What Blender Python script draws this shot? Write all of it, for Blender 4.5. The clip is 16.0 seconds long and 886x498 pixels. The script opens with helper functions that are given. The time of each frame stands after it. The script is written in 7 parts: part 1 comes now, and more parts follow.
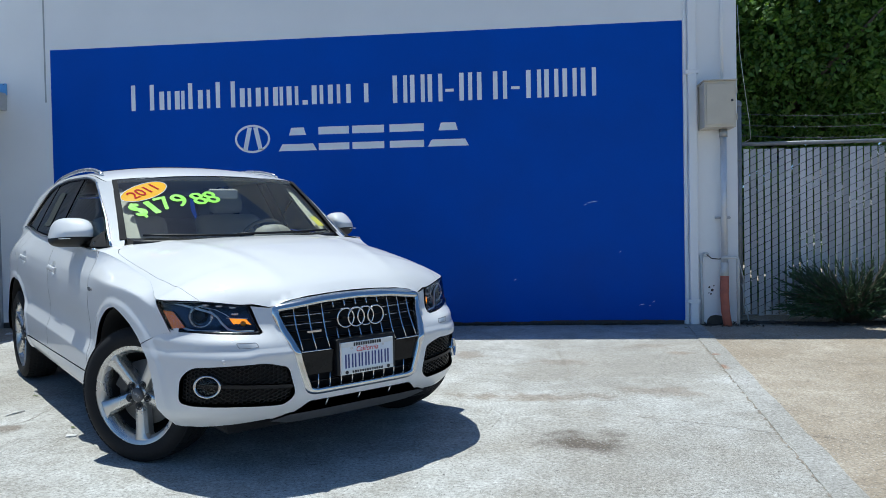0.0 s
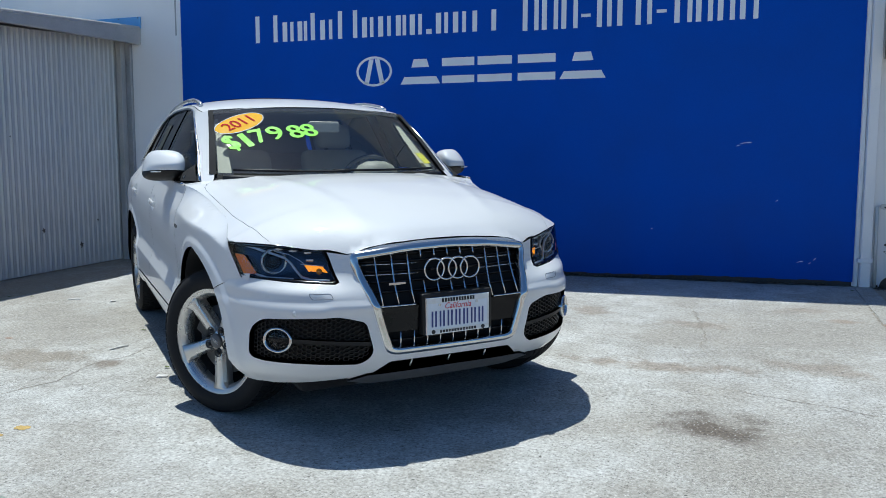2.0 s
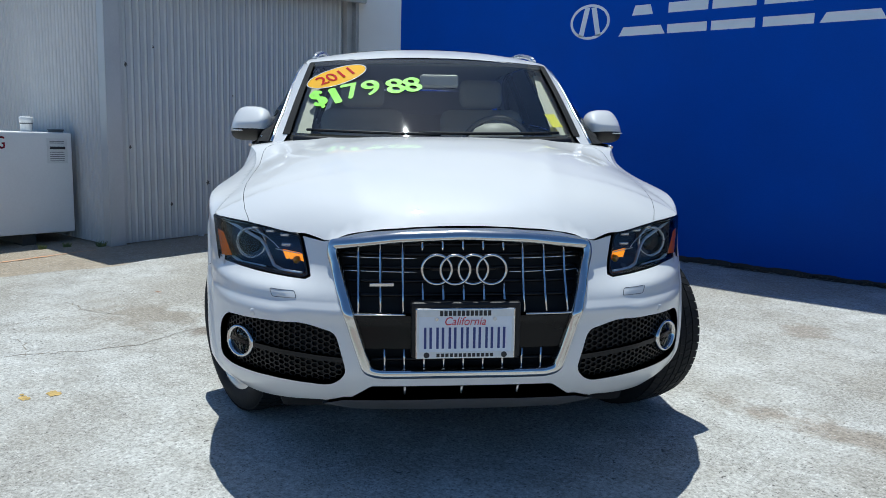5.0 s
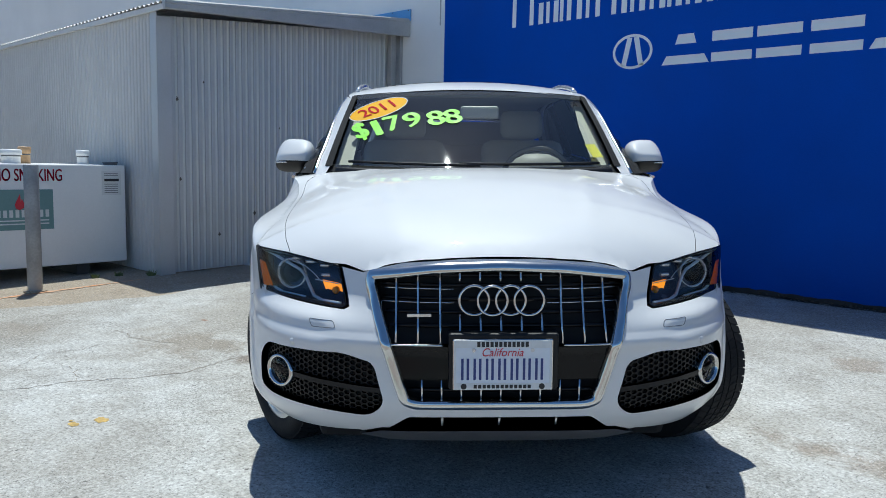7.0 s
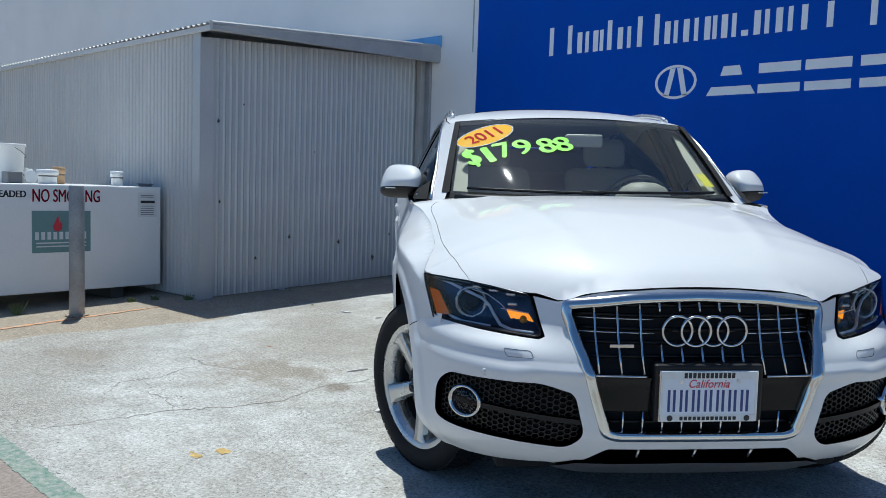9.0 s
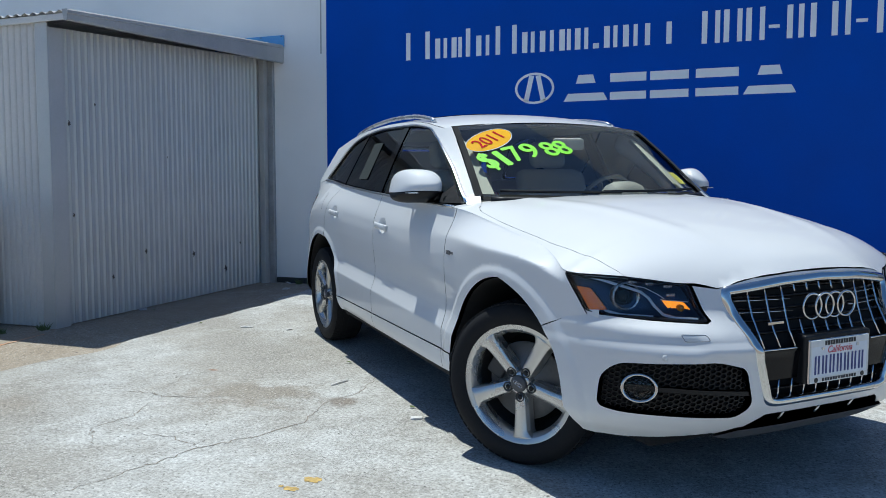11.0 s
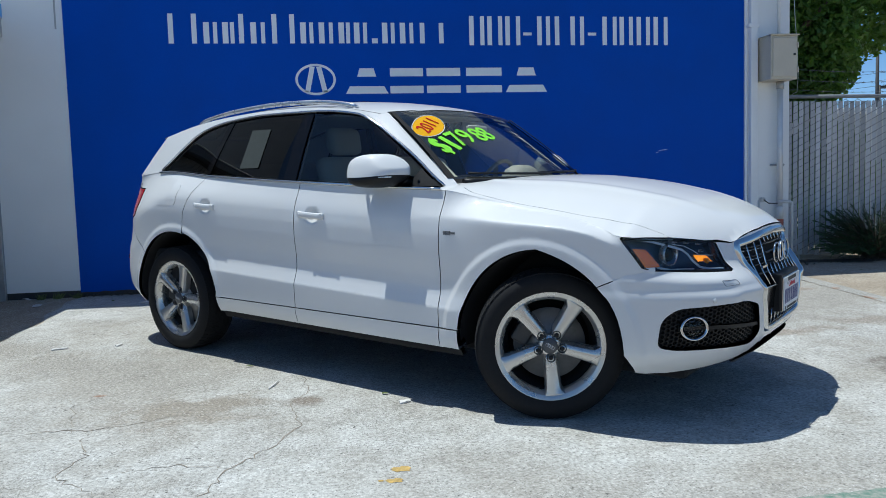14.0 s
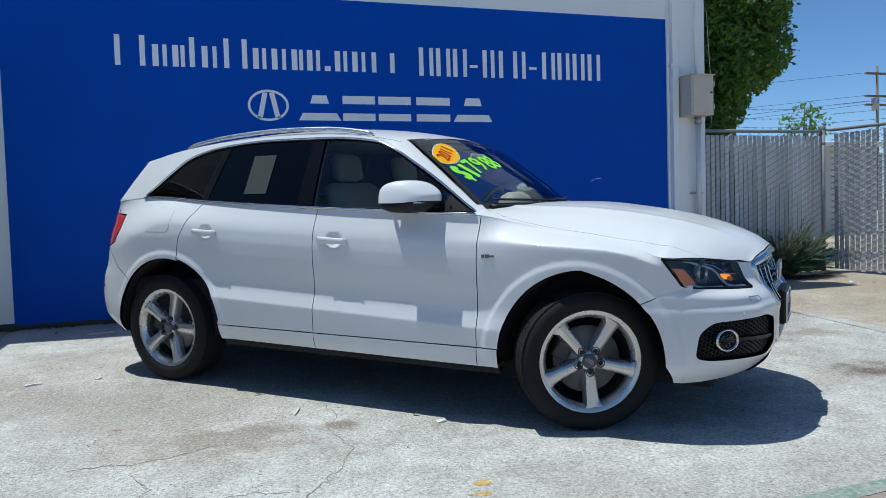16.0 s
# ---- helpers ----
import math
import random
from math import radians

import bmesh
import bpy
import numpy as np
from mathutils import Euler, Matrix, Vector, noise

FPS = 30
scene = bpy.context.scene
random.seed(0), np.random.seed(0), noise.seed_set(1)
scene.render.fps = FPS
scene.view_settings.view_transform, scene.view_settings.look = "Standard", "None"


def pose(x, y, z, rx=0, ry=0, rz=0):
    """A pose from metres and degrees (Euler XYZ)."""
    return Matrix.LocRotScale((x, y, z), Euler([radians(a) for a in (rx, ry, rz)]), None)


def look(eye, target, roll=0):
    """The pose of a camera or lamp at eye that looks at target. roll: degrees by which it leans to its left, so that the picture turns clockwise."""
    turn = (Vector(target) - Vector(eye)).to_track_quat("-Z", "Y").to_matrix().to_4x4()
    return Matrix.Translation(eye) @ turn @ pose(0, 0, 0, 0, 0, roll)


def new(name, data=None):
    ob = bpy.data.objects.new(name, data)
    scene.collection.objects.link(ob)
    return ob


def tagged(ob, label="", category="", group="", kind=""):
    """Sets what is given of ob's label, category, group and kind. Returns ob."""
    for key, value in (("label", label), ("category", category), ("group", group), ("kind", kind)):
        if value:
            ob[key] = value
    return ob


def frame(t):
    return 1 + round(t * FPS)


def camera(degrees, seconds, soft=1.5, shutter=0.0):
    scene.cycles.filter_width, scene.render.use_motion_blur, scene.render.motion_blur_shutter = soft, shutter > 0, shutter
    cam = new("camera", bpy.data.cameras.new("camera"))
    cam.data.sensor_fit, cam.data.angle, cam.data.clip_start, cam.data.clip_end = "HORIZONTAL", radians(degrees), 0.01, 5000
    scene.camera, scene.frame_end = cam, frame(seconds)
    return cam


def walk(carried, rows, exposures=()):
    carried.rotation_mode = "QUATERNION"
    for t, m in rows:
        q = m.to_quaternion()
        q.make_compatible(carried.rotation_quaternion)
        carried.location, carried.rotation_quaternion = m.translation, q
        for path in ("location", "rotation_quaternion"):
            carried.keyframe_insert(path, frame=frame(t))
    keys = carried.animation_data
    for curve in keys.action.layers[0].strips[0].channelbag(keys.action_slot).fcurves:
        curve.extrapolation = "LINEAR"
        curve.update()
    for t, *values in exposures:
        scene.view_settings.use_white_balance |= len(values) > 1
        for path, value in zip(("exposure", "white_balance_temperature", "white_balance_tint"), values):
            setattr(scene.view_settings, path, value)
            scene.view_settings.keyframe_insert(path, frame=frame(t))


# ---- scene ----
cam = camera(60.4, 16.0, 0.8)
PATH = [
    (0, (5.316, -8.143, 1.147), (5.1, -6.155, 1.102), -1.1),
    (0.5, (5.297, -8.138, 1.143), (5.05, -6.155, 1.075), -0.6),
    (1, (5.296, -8.093, 1.128), (5.061, -6.11, 1.008), -0.4),
    (1.5, (5.37, -7.878, 1.153), (5.04, -5.91, 1.019), -0.3),
    (2, (5.402, -7.578, 1.14), (4.824, -5.673, 0.944), 0.1),
    (2.5, (5.432, -7.264, 1.167), (4.718, -5.409, 0.938), 0.0),
    (3, (5.572, -6.986, 1.158), (4.669, -5.215, 0.938), 1.2),
    (3.5, (5.704, -6.711, 1.153), (4.662, -5.024, 0.894), 3.3),
    (5.8, (5.946, -6.288, 1.143), (4.632, -4.805, 0.872), 0.5),
    (6, (5.941, -6.294, 1.144), (4.623, -4.814, 0.88), 0.6),
    (6.5, (5.938, -6.3, 1.148), (4.603, -4.83, 0.906), 0.7),
    (7, (5.941, -6.307, 1.152), (4.583, -4.855, 0.933), 1.2),
    (7.5, (5.932, -6.325, 1.15), (4.549, -4.896, 0.935), 3.2),
    (8, (5.85, -6.402, 1.14), (4.47, -4.974, 0.904), 4.3),
    (8.5, (5.66, -6.573, 1.159), (4.318, -5.108, 0.933), 3.0),
    (9, (5.39, -6.767, 1.146), (4.092, -5.253, 0.992), 1.9),
    (9.2, (5.27, -6.852, 1.147), (4.012, -5.303, 1.013), 1.6),
    (11.3, (3.964, -7.638, 1.128), (3.386, -5.73, 0.973), -0.3),
    (11.5, (3.844, -7.682, 1.122), (3.335, -5.754, 0.961), -0.6),
    (12, (3.489, -7.739, 1.112), (3.121, -5.777, 0.983), -1.0),
    (12.5, (3.198, -7.797, 1.094), (3.02, -5.809, 0.971), -0.7),
    (13, (2.934, -7.856, 1.095), (2.94, -5.863, 0.927), -1.5),
    (13.5, (2.647, -7.814, 1.094), (2.781, -5.827, 0.911), -3.0),
    (14, (2.387, -7.826, 1.085), (2.688, -5.855, 0.927), -1.7),
    (14.5, (2.164, -7.875, 1.1), (2.617, -5.932, 0.957), -0.9),
    (15, (1.94, -7.832, 1.08), (2.451, -5.903, 0.955), -1.2),
    (15.5, (1.764, -7.75, 1.084), (2.359, -5.843, 0.987), -1.7),
    (16, (1.573, -7.779, 1.1), (2.196, -5.881, 1.003), -1.7),
]
walk(cam, [(t, look(eye, target, roll)) for t, eye, target, roll in PATH], [(0, 0.16, 5970, 2), (2.5, 0.07, 5970, 2), (10, 0.06, 5970, 2), (16, 0.02, 5970, 2)])

# ---- light ----
SUN_WAY = Vector((0.24, -0.163, -1.0)).normalized()
world = bpy.data.worlds.new("sky")
scene.world = world
world.use_nodes = True
wn = world.node_tree.nodes
wn.clear()
sky = wn.new("ShaderNodeTexSky")
sky.sky_type, sky.sun_disc = "NISHITA", False
sky.sun_elevation = math.asin(-SUN_WAY.z)
sky.sun_rotation = math.atan2(-SUN_WAY.x, -SUN_WAY.y)
sky.altitude, sky.air_density, sky.dust_density, sky.ozone_density = 10, 0.6, 0.3, 3.0
bg = wn.new("ShaderNodeBackground")
bg.inputs["Strength"].default_value = 0.130
wo = wn.new("ShaderNodeOutputWorld")
rich = wn.new("ShaderNodeHueSaturation")
rich.inputs["Saturation"].default_value = 1.12
world.node_tree.links.new(sky.outputs[0], rich.inputs["Color"])
world.node_tree.links.new(rich.outputs[0], bg.inputs[0])
world.node_tree.links.new(bg.outputs[0], wo.inputs[0])
sun_data = bpy.data.lights.new("sun", "SUN")
sun_data.energy, sun_data.angle, sun_data.color = 4.28, radians(0.53), (1.0, 0.965, 0.91)
sun = new("sun", sun_data)
sun.matrix_world = look((0, 0, 30), Vector((0, 0, 30)) + SUN_WAY)


# ---- materials ----
def mat(name, color, rough=0.5, metal=0.0, var=0.12, scale=3.0, fine=60.0, bump=0.1, tint=None, coat=0.0, island=False, spec=0.5, coords="Object"):
    """A procedural surface: colour varied at two scales, fine relief, uneven roughness."""
    m = bpy.data.materials.new(name)
    m.use_nodes = True
    n, k = m.node_tree.nodes, m.node_tree.links
    b = n["Principled BSDF"]
    b.inputs["Roughness"].default_value, b.inputs["Metallic"].default_value = rough, metal
    b.inputs["Specular IOR Level"].default_value = spec
    b.inputs["Coat Weight"].default_value, b.inputs["Coat Roughness"].default_value = coat, 0.03
    tc = n.new("ShaderNodeTexCoord")
    big, small = n.new("ShaderNodeTexNoise"), n.new("ShaderNodeTexNoise")
    big.inputs["Scale"].default_value, big.inputs["Detail"].default_value = scale, 5
    small.inputs["Scale"].default_value, small.inputs["Detail"].default_value = fine, 3
    for x in (big, small):
        k.new(tc.outputs[coords], x.inputs["Vector"])
    add = n.new("ShaderNodeMath")
    add.operation = "MULTIPLY_ADD"
    add.inputs[1].default_value = 0.45
    k.new(small.outputs["Fac"], add.inputs[0])
    k.new(big.outputs["Fac"], add.inputs[2])
    ramp = n.new("ShaderNodeValToRGB")
    c = Vector(color)
    lo = c * (1 - var)
    hi = Vector([min(v * (1 + var), 0.95) for v in c])
    if tint:
        lo = Vector(tint)
    ramp.color_ramp.elements[0].position, ramp.color_ramp.elements[1].position = 0.45, 1.0
    ramp.color_ramp.elements[0].color, ramp.color_ramp.elements[1].color = (*lo, 1), (*hi, 1)
    k.new(add.outputs[0], ramp.inputs["Fac"])
    out = ramp.outputs["Color"]
    if island:
        info = n.new("ShaderNodeNewGeometry" if island == "geo" else "ShaderNodeObjectInfo")
        hsv = n.new("ShaderNodeHueSaturation")
        mr = n.new("ShaderNodeMapRange")
        mr.inputs["To Min"].default_value, mr.inputs["To Max"].default_value = 0.72, 1.28
        k.new(info.outputs["Random Per Island" if island == "geo" else "Random"], mr.inputs["Value"])
        k.new(mr.outputs[0], hsv.inputs["Value"])
        k.new(out, hsv.inputs["Color"])
        out = hsv.outputs["Color"]
    k.new(out, b.inputs["Base Color"])
    if var > 0:
        mr = n.new("ShaderNodeMapRange")
        mr.inputs["From Min"].default_value, mr.inputs["From Max"].default_value = 0.3, 0.7
        mr.inputs["To Min"].default_value, mr.inputs["To Max"].default_value = max(rough - 0.08, 0.02), min(rough + 0.08, 1)
        k.new(big.outputs["Fac"], mr.inputs["Value"])
        k.new(mr.outputs[0], b.inputs["Roughness"])
    if bump > 0:
        bp = n.new("ShaderNodeBump")
        bp.inputs["Strength"].default_value, bp.inputs["Distance"].default_value = bump, 0.01
        k.new(small.outputs["Fac"], bp.inputs["Height"])
        k.new(bp.outputs["Normal"], b.inputs["Normal"])
    return m


def nodes_of(m):
    return m.node_tree.nodes, m.node_tree.links, m.node_tree.nodes["Principled BSDF"]


def concrete(name, base, pale, dark, stains=(), spots=0.5, pit=1.0):
    """Worn concrete: pale wash over a sandy base, exposed aggregate, pits, and stains of given place, size and strength."""
    base, pale = Vector(base) * 1.13, Vector(pale) * 1.13
    m = bpy.data.materials.new(name)
    m.use_nodes = True
    n, k, b = nodes_of(m)
    tc = n.new("ShaderNodeTexCoord")

    def noise_at(scale, detail=6, rough=0.6):
        x = n.new("ShaderNodeTexNoise")
        x.inputs["Scale"].default_value, x.inputs["Detail"].default_value, x.inputs["Roughness"].default_value = scale, detail, rough
        k.new(tc.outputs["Object"], x.inputs["Vector"])
        return x

    def ramp(src, a, z, ca=(0, 0, 0, 1), cz=(1, 1, 1, 1)):
        r = n.new("ShaderNodeValToRGB")
        r.color_ramp.elements[0].position, r.color_ramp.elements[1].position = a, z
        r.color_ramp.elements[0].color, r.color_ramp.elements[1].color = ca, cz
        k.new(src, r.inputs["Fac"])
        return r.outputs["Color"]

    def mix(fac, a, c, blend="MIX"):
        x = n.new("ShaderNodeMix")
        x.data_type, x.blend_type = "RGBA", blend
        for sock, v in ((x.inputs[0], fac), (x.inputs[6], a), (x.inputs[7], c)):
            if hasattr(v, "node"):
                k.new(v, sock)
            elif isinstance(v, (int, float)):
                sock.default_value = v
            else:
                sock.default_value = (*v, 1)
        return x.outputs[2]

    wash, mid, grain, agg = noise_at(0.55, 7, 0.62), noise_at(5, 6, 0.65), noise_at(64, 5, 0.7), noise_at(170, 2, 0.5)
    col = mix(ramp(wash.outputs["Fac"], 0.44, 0.60), base, pale)
    col = mix(ramp(mid.outputs["Fac"], 0.38, 0.60), mix(0.6, col, base * 0.86), col)
    for x, y, rx, ry, strength, tone in stains:
        mp = n.new("ShaderNodeMapping")
        mp.inputs["Location"].default_value = (-x / rx, -y / ry, 0)
        mp.inputs["Scale"].default_value = (1 / rx, 1 / ry, 0)
        k.new(tc.outputs["Object"], mp.inputs["Vector"])
        ln = n.new("ShaderNodeVectorMath")
        ln.operation = "LENGTH"
        k.new(mp.outputs[0], ln.inputs[0])
        wob = n.new("ShaderNodeMath")
        wob.operation, wob.inputs[1].default_value = "MULTIPLY_ADD", 1.1
        k.new(mid.outputs["Fac"], wob.inputs[0])
        k.new(ln.outputs["Value"], wob.inputs[2])
        fac = ramp(wob.outputs[0], 0.72, 1.45, (strength,) * 3 + (1,), (0, 0, 0, 1))
        col = mix(fac, col, tone)
    vor = n.new("ShaderNodeTexVoronoi")
    vor.inputs["Scale"].default_value = 96
    k.new(tc.outputs["Object"], vor.inputs["Vector"])
    rgb = n.new("ShaderNodeSeparateColor")
    k.new(vor.outputs["Color"], rgb.inputs[0])
    body = ramp(vor.outputs["Distance"], 0.20, 0.40, (1, 1, 1, 1), (0, 0, 0, 1))
    for channel, limit, tone in (("Red", 0.63, (0.16, 0.15, 0.14)), ("Green", 0.70, (0.78, 0.77, 0.74))):
        pick = ramp(rgb.outputs[channel], limit, limit + 0.03)
        grain_at = mix(1.0, body, pick, "MULTIPLY")
        soft_at = mix(1.0, grain_at, (0.70, 0.70, 0.70), "MULTIPLY")
        col = mix(soft_at, col, tone)
    gmul = ramp(grain.outputs["Fac"], 0.30, 0.66, (0.46, 0.45, 0.435, 1), (1.08, 1.08, 1.08, 1))
    col = mix(1.0, col, gmul, "MULTIPLY")
    amul = ramp(agg.outputs["Fac"], 0.30, 0.55, (0.45, 0.44, 0.43, 1), (1.0, 1.0, 1.0, 1))
    patch = noise_at(0.9, 4, 0.6)
    worn = ramp(patch.outputs["Fac"], 0.40, 0.58, (0.25 * spots,) * 3 + (1,), (spots,) * 3 + (1,))
    col = mix(worn, col, mix(1.0, col, amul, "MULTIPLY"))
    pits = noise_at(41, 2, 0.5)
    pm = ramp(pits.outputs["Fac"], 0.25, 0.31, (1, 1, 1, 1), (0, 0, 0, 1))
    col = mix(pm, col, dark)
    k.new(col, b.inputs["Base Color"])
    b.inputs["Roughness"].default_value = 0.88
    b.inputs["Specular IOR Level"].default_value = 0.3
    hgt = n.new("ShaderNodeMath")
    hgt.operation, hgt.inputs[1].default_value = "MULTIPLY_ADD", 0.6
    k.new(agg.outputs["Fac"], hgt.inputs[0])
    k.new(grain.outputs["Fac"], hgt.inputs[2])
    bp = n.new("ShaderNodeBump")
    bp.inputs["Strength"].default_value, bp.inputs["Distance"].default_value = 0.5 * pit, 0.006
    k.new(hgt.outputs[0], bp.inputs["Height"])
    k.new(bp.outputs["Normal"], b.inputs["Normal"])
    return m


M_LOT = concrete("lot_concrete", (0.425, 0.402, 0.357), (0.59, 0.588, 0.56), (0.13, 0.12, 0.11),
                 stains=[(5.6, -4.12, 0.66, 0.46, 0.92, (0.17, 0.138, 0.11)), (1.68, -4.0, 0.95, 0.72, 0.72, (0.33, 0.285, 0.225)),
                         (2.22, -3.96, 0.26, 0.22, 0.8, (0.26, 0.215, 0.17)), (1.16, -3.62, 0.09, 0.05, 0.8, (0.36, 0.18, 0.10)),
                         (5.6, -2.0, 0.7, 0.3, 0.5, (0.33, 0.27, 0.21)), (6.4, -1.3, 0.6, 0.3, 0.5, (0.34, 0.28, 0.22)),
                         (0.5, -4.6, 0.8, 0.4, 0.5, (0.34, 0.29, 0.23)), (5.9, -5.0, 0.9, 0.25, 0.4, (0.34, 0.30, 0.25)),
                         (5.35, -3.15, 1.3, 0.36, 0.6, (0.32, 0.255, 0.19)), (6.2, -3.0, 0.7, 0.4, 0.5, (0.33, 0.265, 0.20)), (4.8, -1.7, 0.45, 0.4, 0.5, (0.33, 0.26, 0.195)),
                         (6.55, -1.6, 0.3, 0.25, 0.55, (0.34, 0.25, 0.18))], spots=0.85)
M_TAN = concrete("tan_concrete", (0.40, 0.335, 0.255), (0.50, 0.44, 0.355), (0.12, 0.10, 0.085), spots=0.7)
M_STRIP = concrete("strip_concrete", (0.40, 0.385, 0.35), (0.50, 0.49, 0.465), (0.2, 0.18, 0.16),
                   stains=[(6.78, -2.2, 0.12, 0.2, 0.8, (0.38, 0.21, 0.13)), (6.85, -1.7, 0.1, 0.1, 0.7, (0.38, 0.21, 0.13))])
M_WALL = mat("wall_paint", (0.88, 0.88, 0.87), 0.7, var=0.05, scale=1.2, fine=160, bump=0.12)
M_BLUE = mat("blue_wall_paint", (0.002, 0.074, 0.46), 0.55, var=0.10, scale=1.6, fine=120, bump=0.12, spec=0.18)
M_LETTER = mat("pale_letter_paint", (0.92, 0.93, 0.94), 0.6, var=0.05, scale=6, fine=120, bump=0.08)
M_GALV = mat("galvanised_metal", (0.42, 0.43, 0.44), 0.42, metal=0.75, var=0.2, scale=7, fine=45, bump=0.06)
M_SHED = mat("shed_sheet_metal", (0.55, 0.545, 0.525), 0.38, metal=0.15, var=0.07, scale=2.5, fine=60, bump=0.06)
# Same sheet as M_SHED, its tone tuned for light on the tank-side wall.
M_SHEDLIT = mat("lit_tone_sheet_metal", (0.60, 0.59, 0.565), 0.65, var=0.1, scale=1.2, fine=60, bump=0.05)
M_SHEDTRIM = mat("shed_trim_metal", (0.44, 0.44, 0.43), 0.5, metal=0.2, var=0.15, scale=4, fine=60, bump=0.06)
M_SKYBLUE = mat("sky_blue_board", (0.16, 0.40, 0.72), 0.6, var=0.12, scale=5)
M_BOX = mat("beige_enamel", (0.610, 0.549, 0.439), 0.45, var=0.06, scale=6, fine=90, bump=0.04)
M_PVC = mat("grey_white_pvc", (0.62, 0.62, 0.60), 0.5, var=0.1, scale=8, bump=0.03)
M_ORANGE_PIPE = mat("faded_orange_pipe", (0.50, 0.15, 0.09), 0.6, var=0.2, scale=12, bump=0.08)
M_BLACKCABLE = mat("dark_cable", (0.03, 0.03, 0.03), 0.6, var=0.1, bump=0.0)
M_CABLE = mat("pale_cable", (0.5, 0.5, 0.48), 0.6, var=0.1, bump=0.0)
M_SLAT = mat("fence_slat_plastic", (0.54, 0.54, 0.54), 0.6, var=0.1, scale=6, fine=80, bump=0.05, island=True)
M_CONDUIT = mat("bright_conduit_steel", (0.68, 0.69, 0.71), 0.42, metal=0.35, var=0.08, scale=9, fine=60, bump=0.03)
M_POST = mat("dull_galvanised_post", (0.30, 0.305, 0.31), 0.6, metal=0.35, var=0.2, scale=7, fine=45, bump=0.06)
M_WIRE = mat("fence_wire", (0.14, 0.14, 0.15), 0.5, metal=0.6, var=0.15, scale=12, bump=0.0)
M_TANK = mat("white_tank_enamel", (0.80, 0.80, 0.78), 0.35, var=0.05, scale=1.5, fine=60, bump=0.03)
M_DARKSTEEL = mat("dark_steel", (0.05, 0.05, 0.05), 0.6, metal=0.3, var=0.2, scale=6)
M_BOLLARD = mat("grey_bollard_steel", (0.33, 0.33, 0.32), 0.55, metal=0.3, var=0.25, scale=6, fine=50, bump=0.08)
M_TEAL = mat("teal_sign", (0.15, 0.27, 0.27), 0.5, var=0.08, scale=8, bump=0.02)
M_RED = mat("red_paint", (0.55, 0.03, 0.05), 0.5, var=0.1, scale=15, bump=0.0)
M_DEEPRED = mat("deep_red_lettering", (0.36, 0.012, 0.03), 0.7, var=0.08, scale=15, bump=0.0, spec=0.15)
M_BLACKINK = mat("black_ink", (0.02, 0.02, 0.022), 0.5, var=0.1, scale=15, bump=0.0)
M_PALEINK = mat("pale_ink", (0.62, 0.66, 0.66), 0.5, var=0.06, scale=15, bump=0.0)
M_PAPER = mat("white_paper_label", (0.72, 0.72, 0.70), 0.6, var=0.06, scale=15, bump=0.0)
M_TAN_CAN = mat("tan_can", (0.52, 0.33, 0.17), 0.5, var=0.2, scale=15, bump=0.02)
M_GREYPLASTIC = mat("grey_plastic", (0.16, 0.16, 0.165), 0.5, var=0.1, scale=12, bump=0.02)
M_CRACK = mat("crack_dirt", (0.10, 0.085, 0.07), 0.95, var=0.3, scale=9, bump=0.0)
M_FINECRACK = mat("pale_crack_dust", (0.25, 0.215, 0.175), 0.95, var=0.35, scale=9, bump=0.0)
M_YELLOW = mat("yellow_paint", (0.50, 0.34, 0.11), 0.8, var=0.35, scale=30, fine=120, bump=0.1)
M_ORANGE = mat("orange_line_paint", (0.56, 0.24, 0.10), 0.8, var=0.2, scale=9, bump=0.1, tint=(0.44, 0.34, 0.25))
M_LANE = mat("worn_brown_asphalt", (0.16, 0.125, 0.10), 0.9, var=0.3, scale=60, fine=160, bump=0.35, tint=(0.36, 0.30, 0.26))
M_GREEN = mat("faded_green_paint", (0.105, 0.19, 0.145), 0.85, var=0.15, scale=45, fine=190, bump=0.2, tint=(0.37, 0.355, 0.31))
for node in M_GREEN.node_tree.nodes:
    if node.bl_idname == "ShaderNodeValToRGB":
        node.color_ramp.elements[0].position, node.color_ramp.elements[1].position = 0.50, 0.92
M_LEAF = mat("leaf_green", (0.115, 0.215, 0.042), 0.5, var=0.3, scale=1.5, fine=8, bump=0.0, island="geo")
ln, lk, lb = nodes_of(M_LEAF)
glow_through, leaf_mix = ln.new("ShaderNodeBsdfTranslucent"), ln.new("ShaderNodeMixShader")
glow_through.inputs["Color"].default_value, leaf_mix.inputs[0].default_value = (0.16, 0.30, 0.03, 1), 0.35
lk.new(lb.outputs[0], leaf_mix.inputs[1])
lk.new(glow_through.outputs[0], leaf_mix.inputs[2])
lk.new(leaf_mix.outputs[0], ln["Material Output"].inputs["Surface"])
M_BARK = mat("bark", (0.13, 0.10, 0.075), 0.9, var=0.3, scale=6, fine=40, bump=0.5)
M_JUNIPER = mat("juniper_green", (0.05, 0.095, 0.035), 0.7, var=0.35, scale=3, fine=20, bump=0.0, island="geo")
M_WEED = mat("dry_weed", (0.12, 0.15, 0.05), 0.8, var=0.3, scale=8, bump=0.0, island="geo")
M_WOODPOLE = mat("weathered_pole", (0.20, 0.17, 0.14), 0.9, var=0.2, scale=2)
M_DIRT = mat("dark_leaf_litter", (0.06, 0.05, 0.04), 0.95, var=0.4, scale=12, fine=70, bump=0.6)
M_FARWALL = mat("pale_far_wall", (0.55, 0.54, 0.51), 0.8, var=0.06)
M_DUSTY = mat("faded_litter", (0.6, 0.58, 0.55), 0.8, var=0.1)


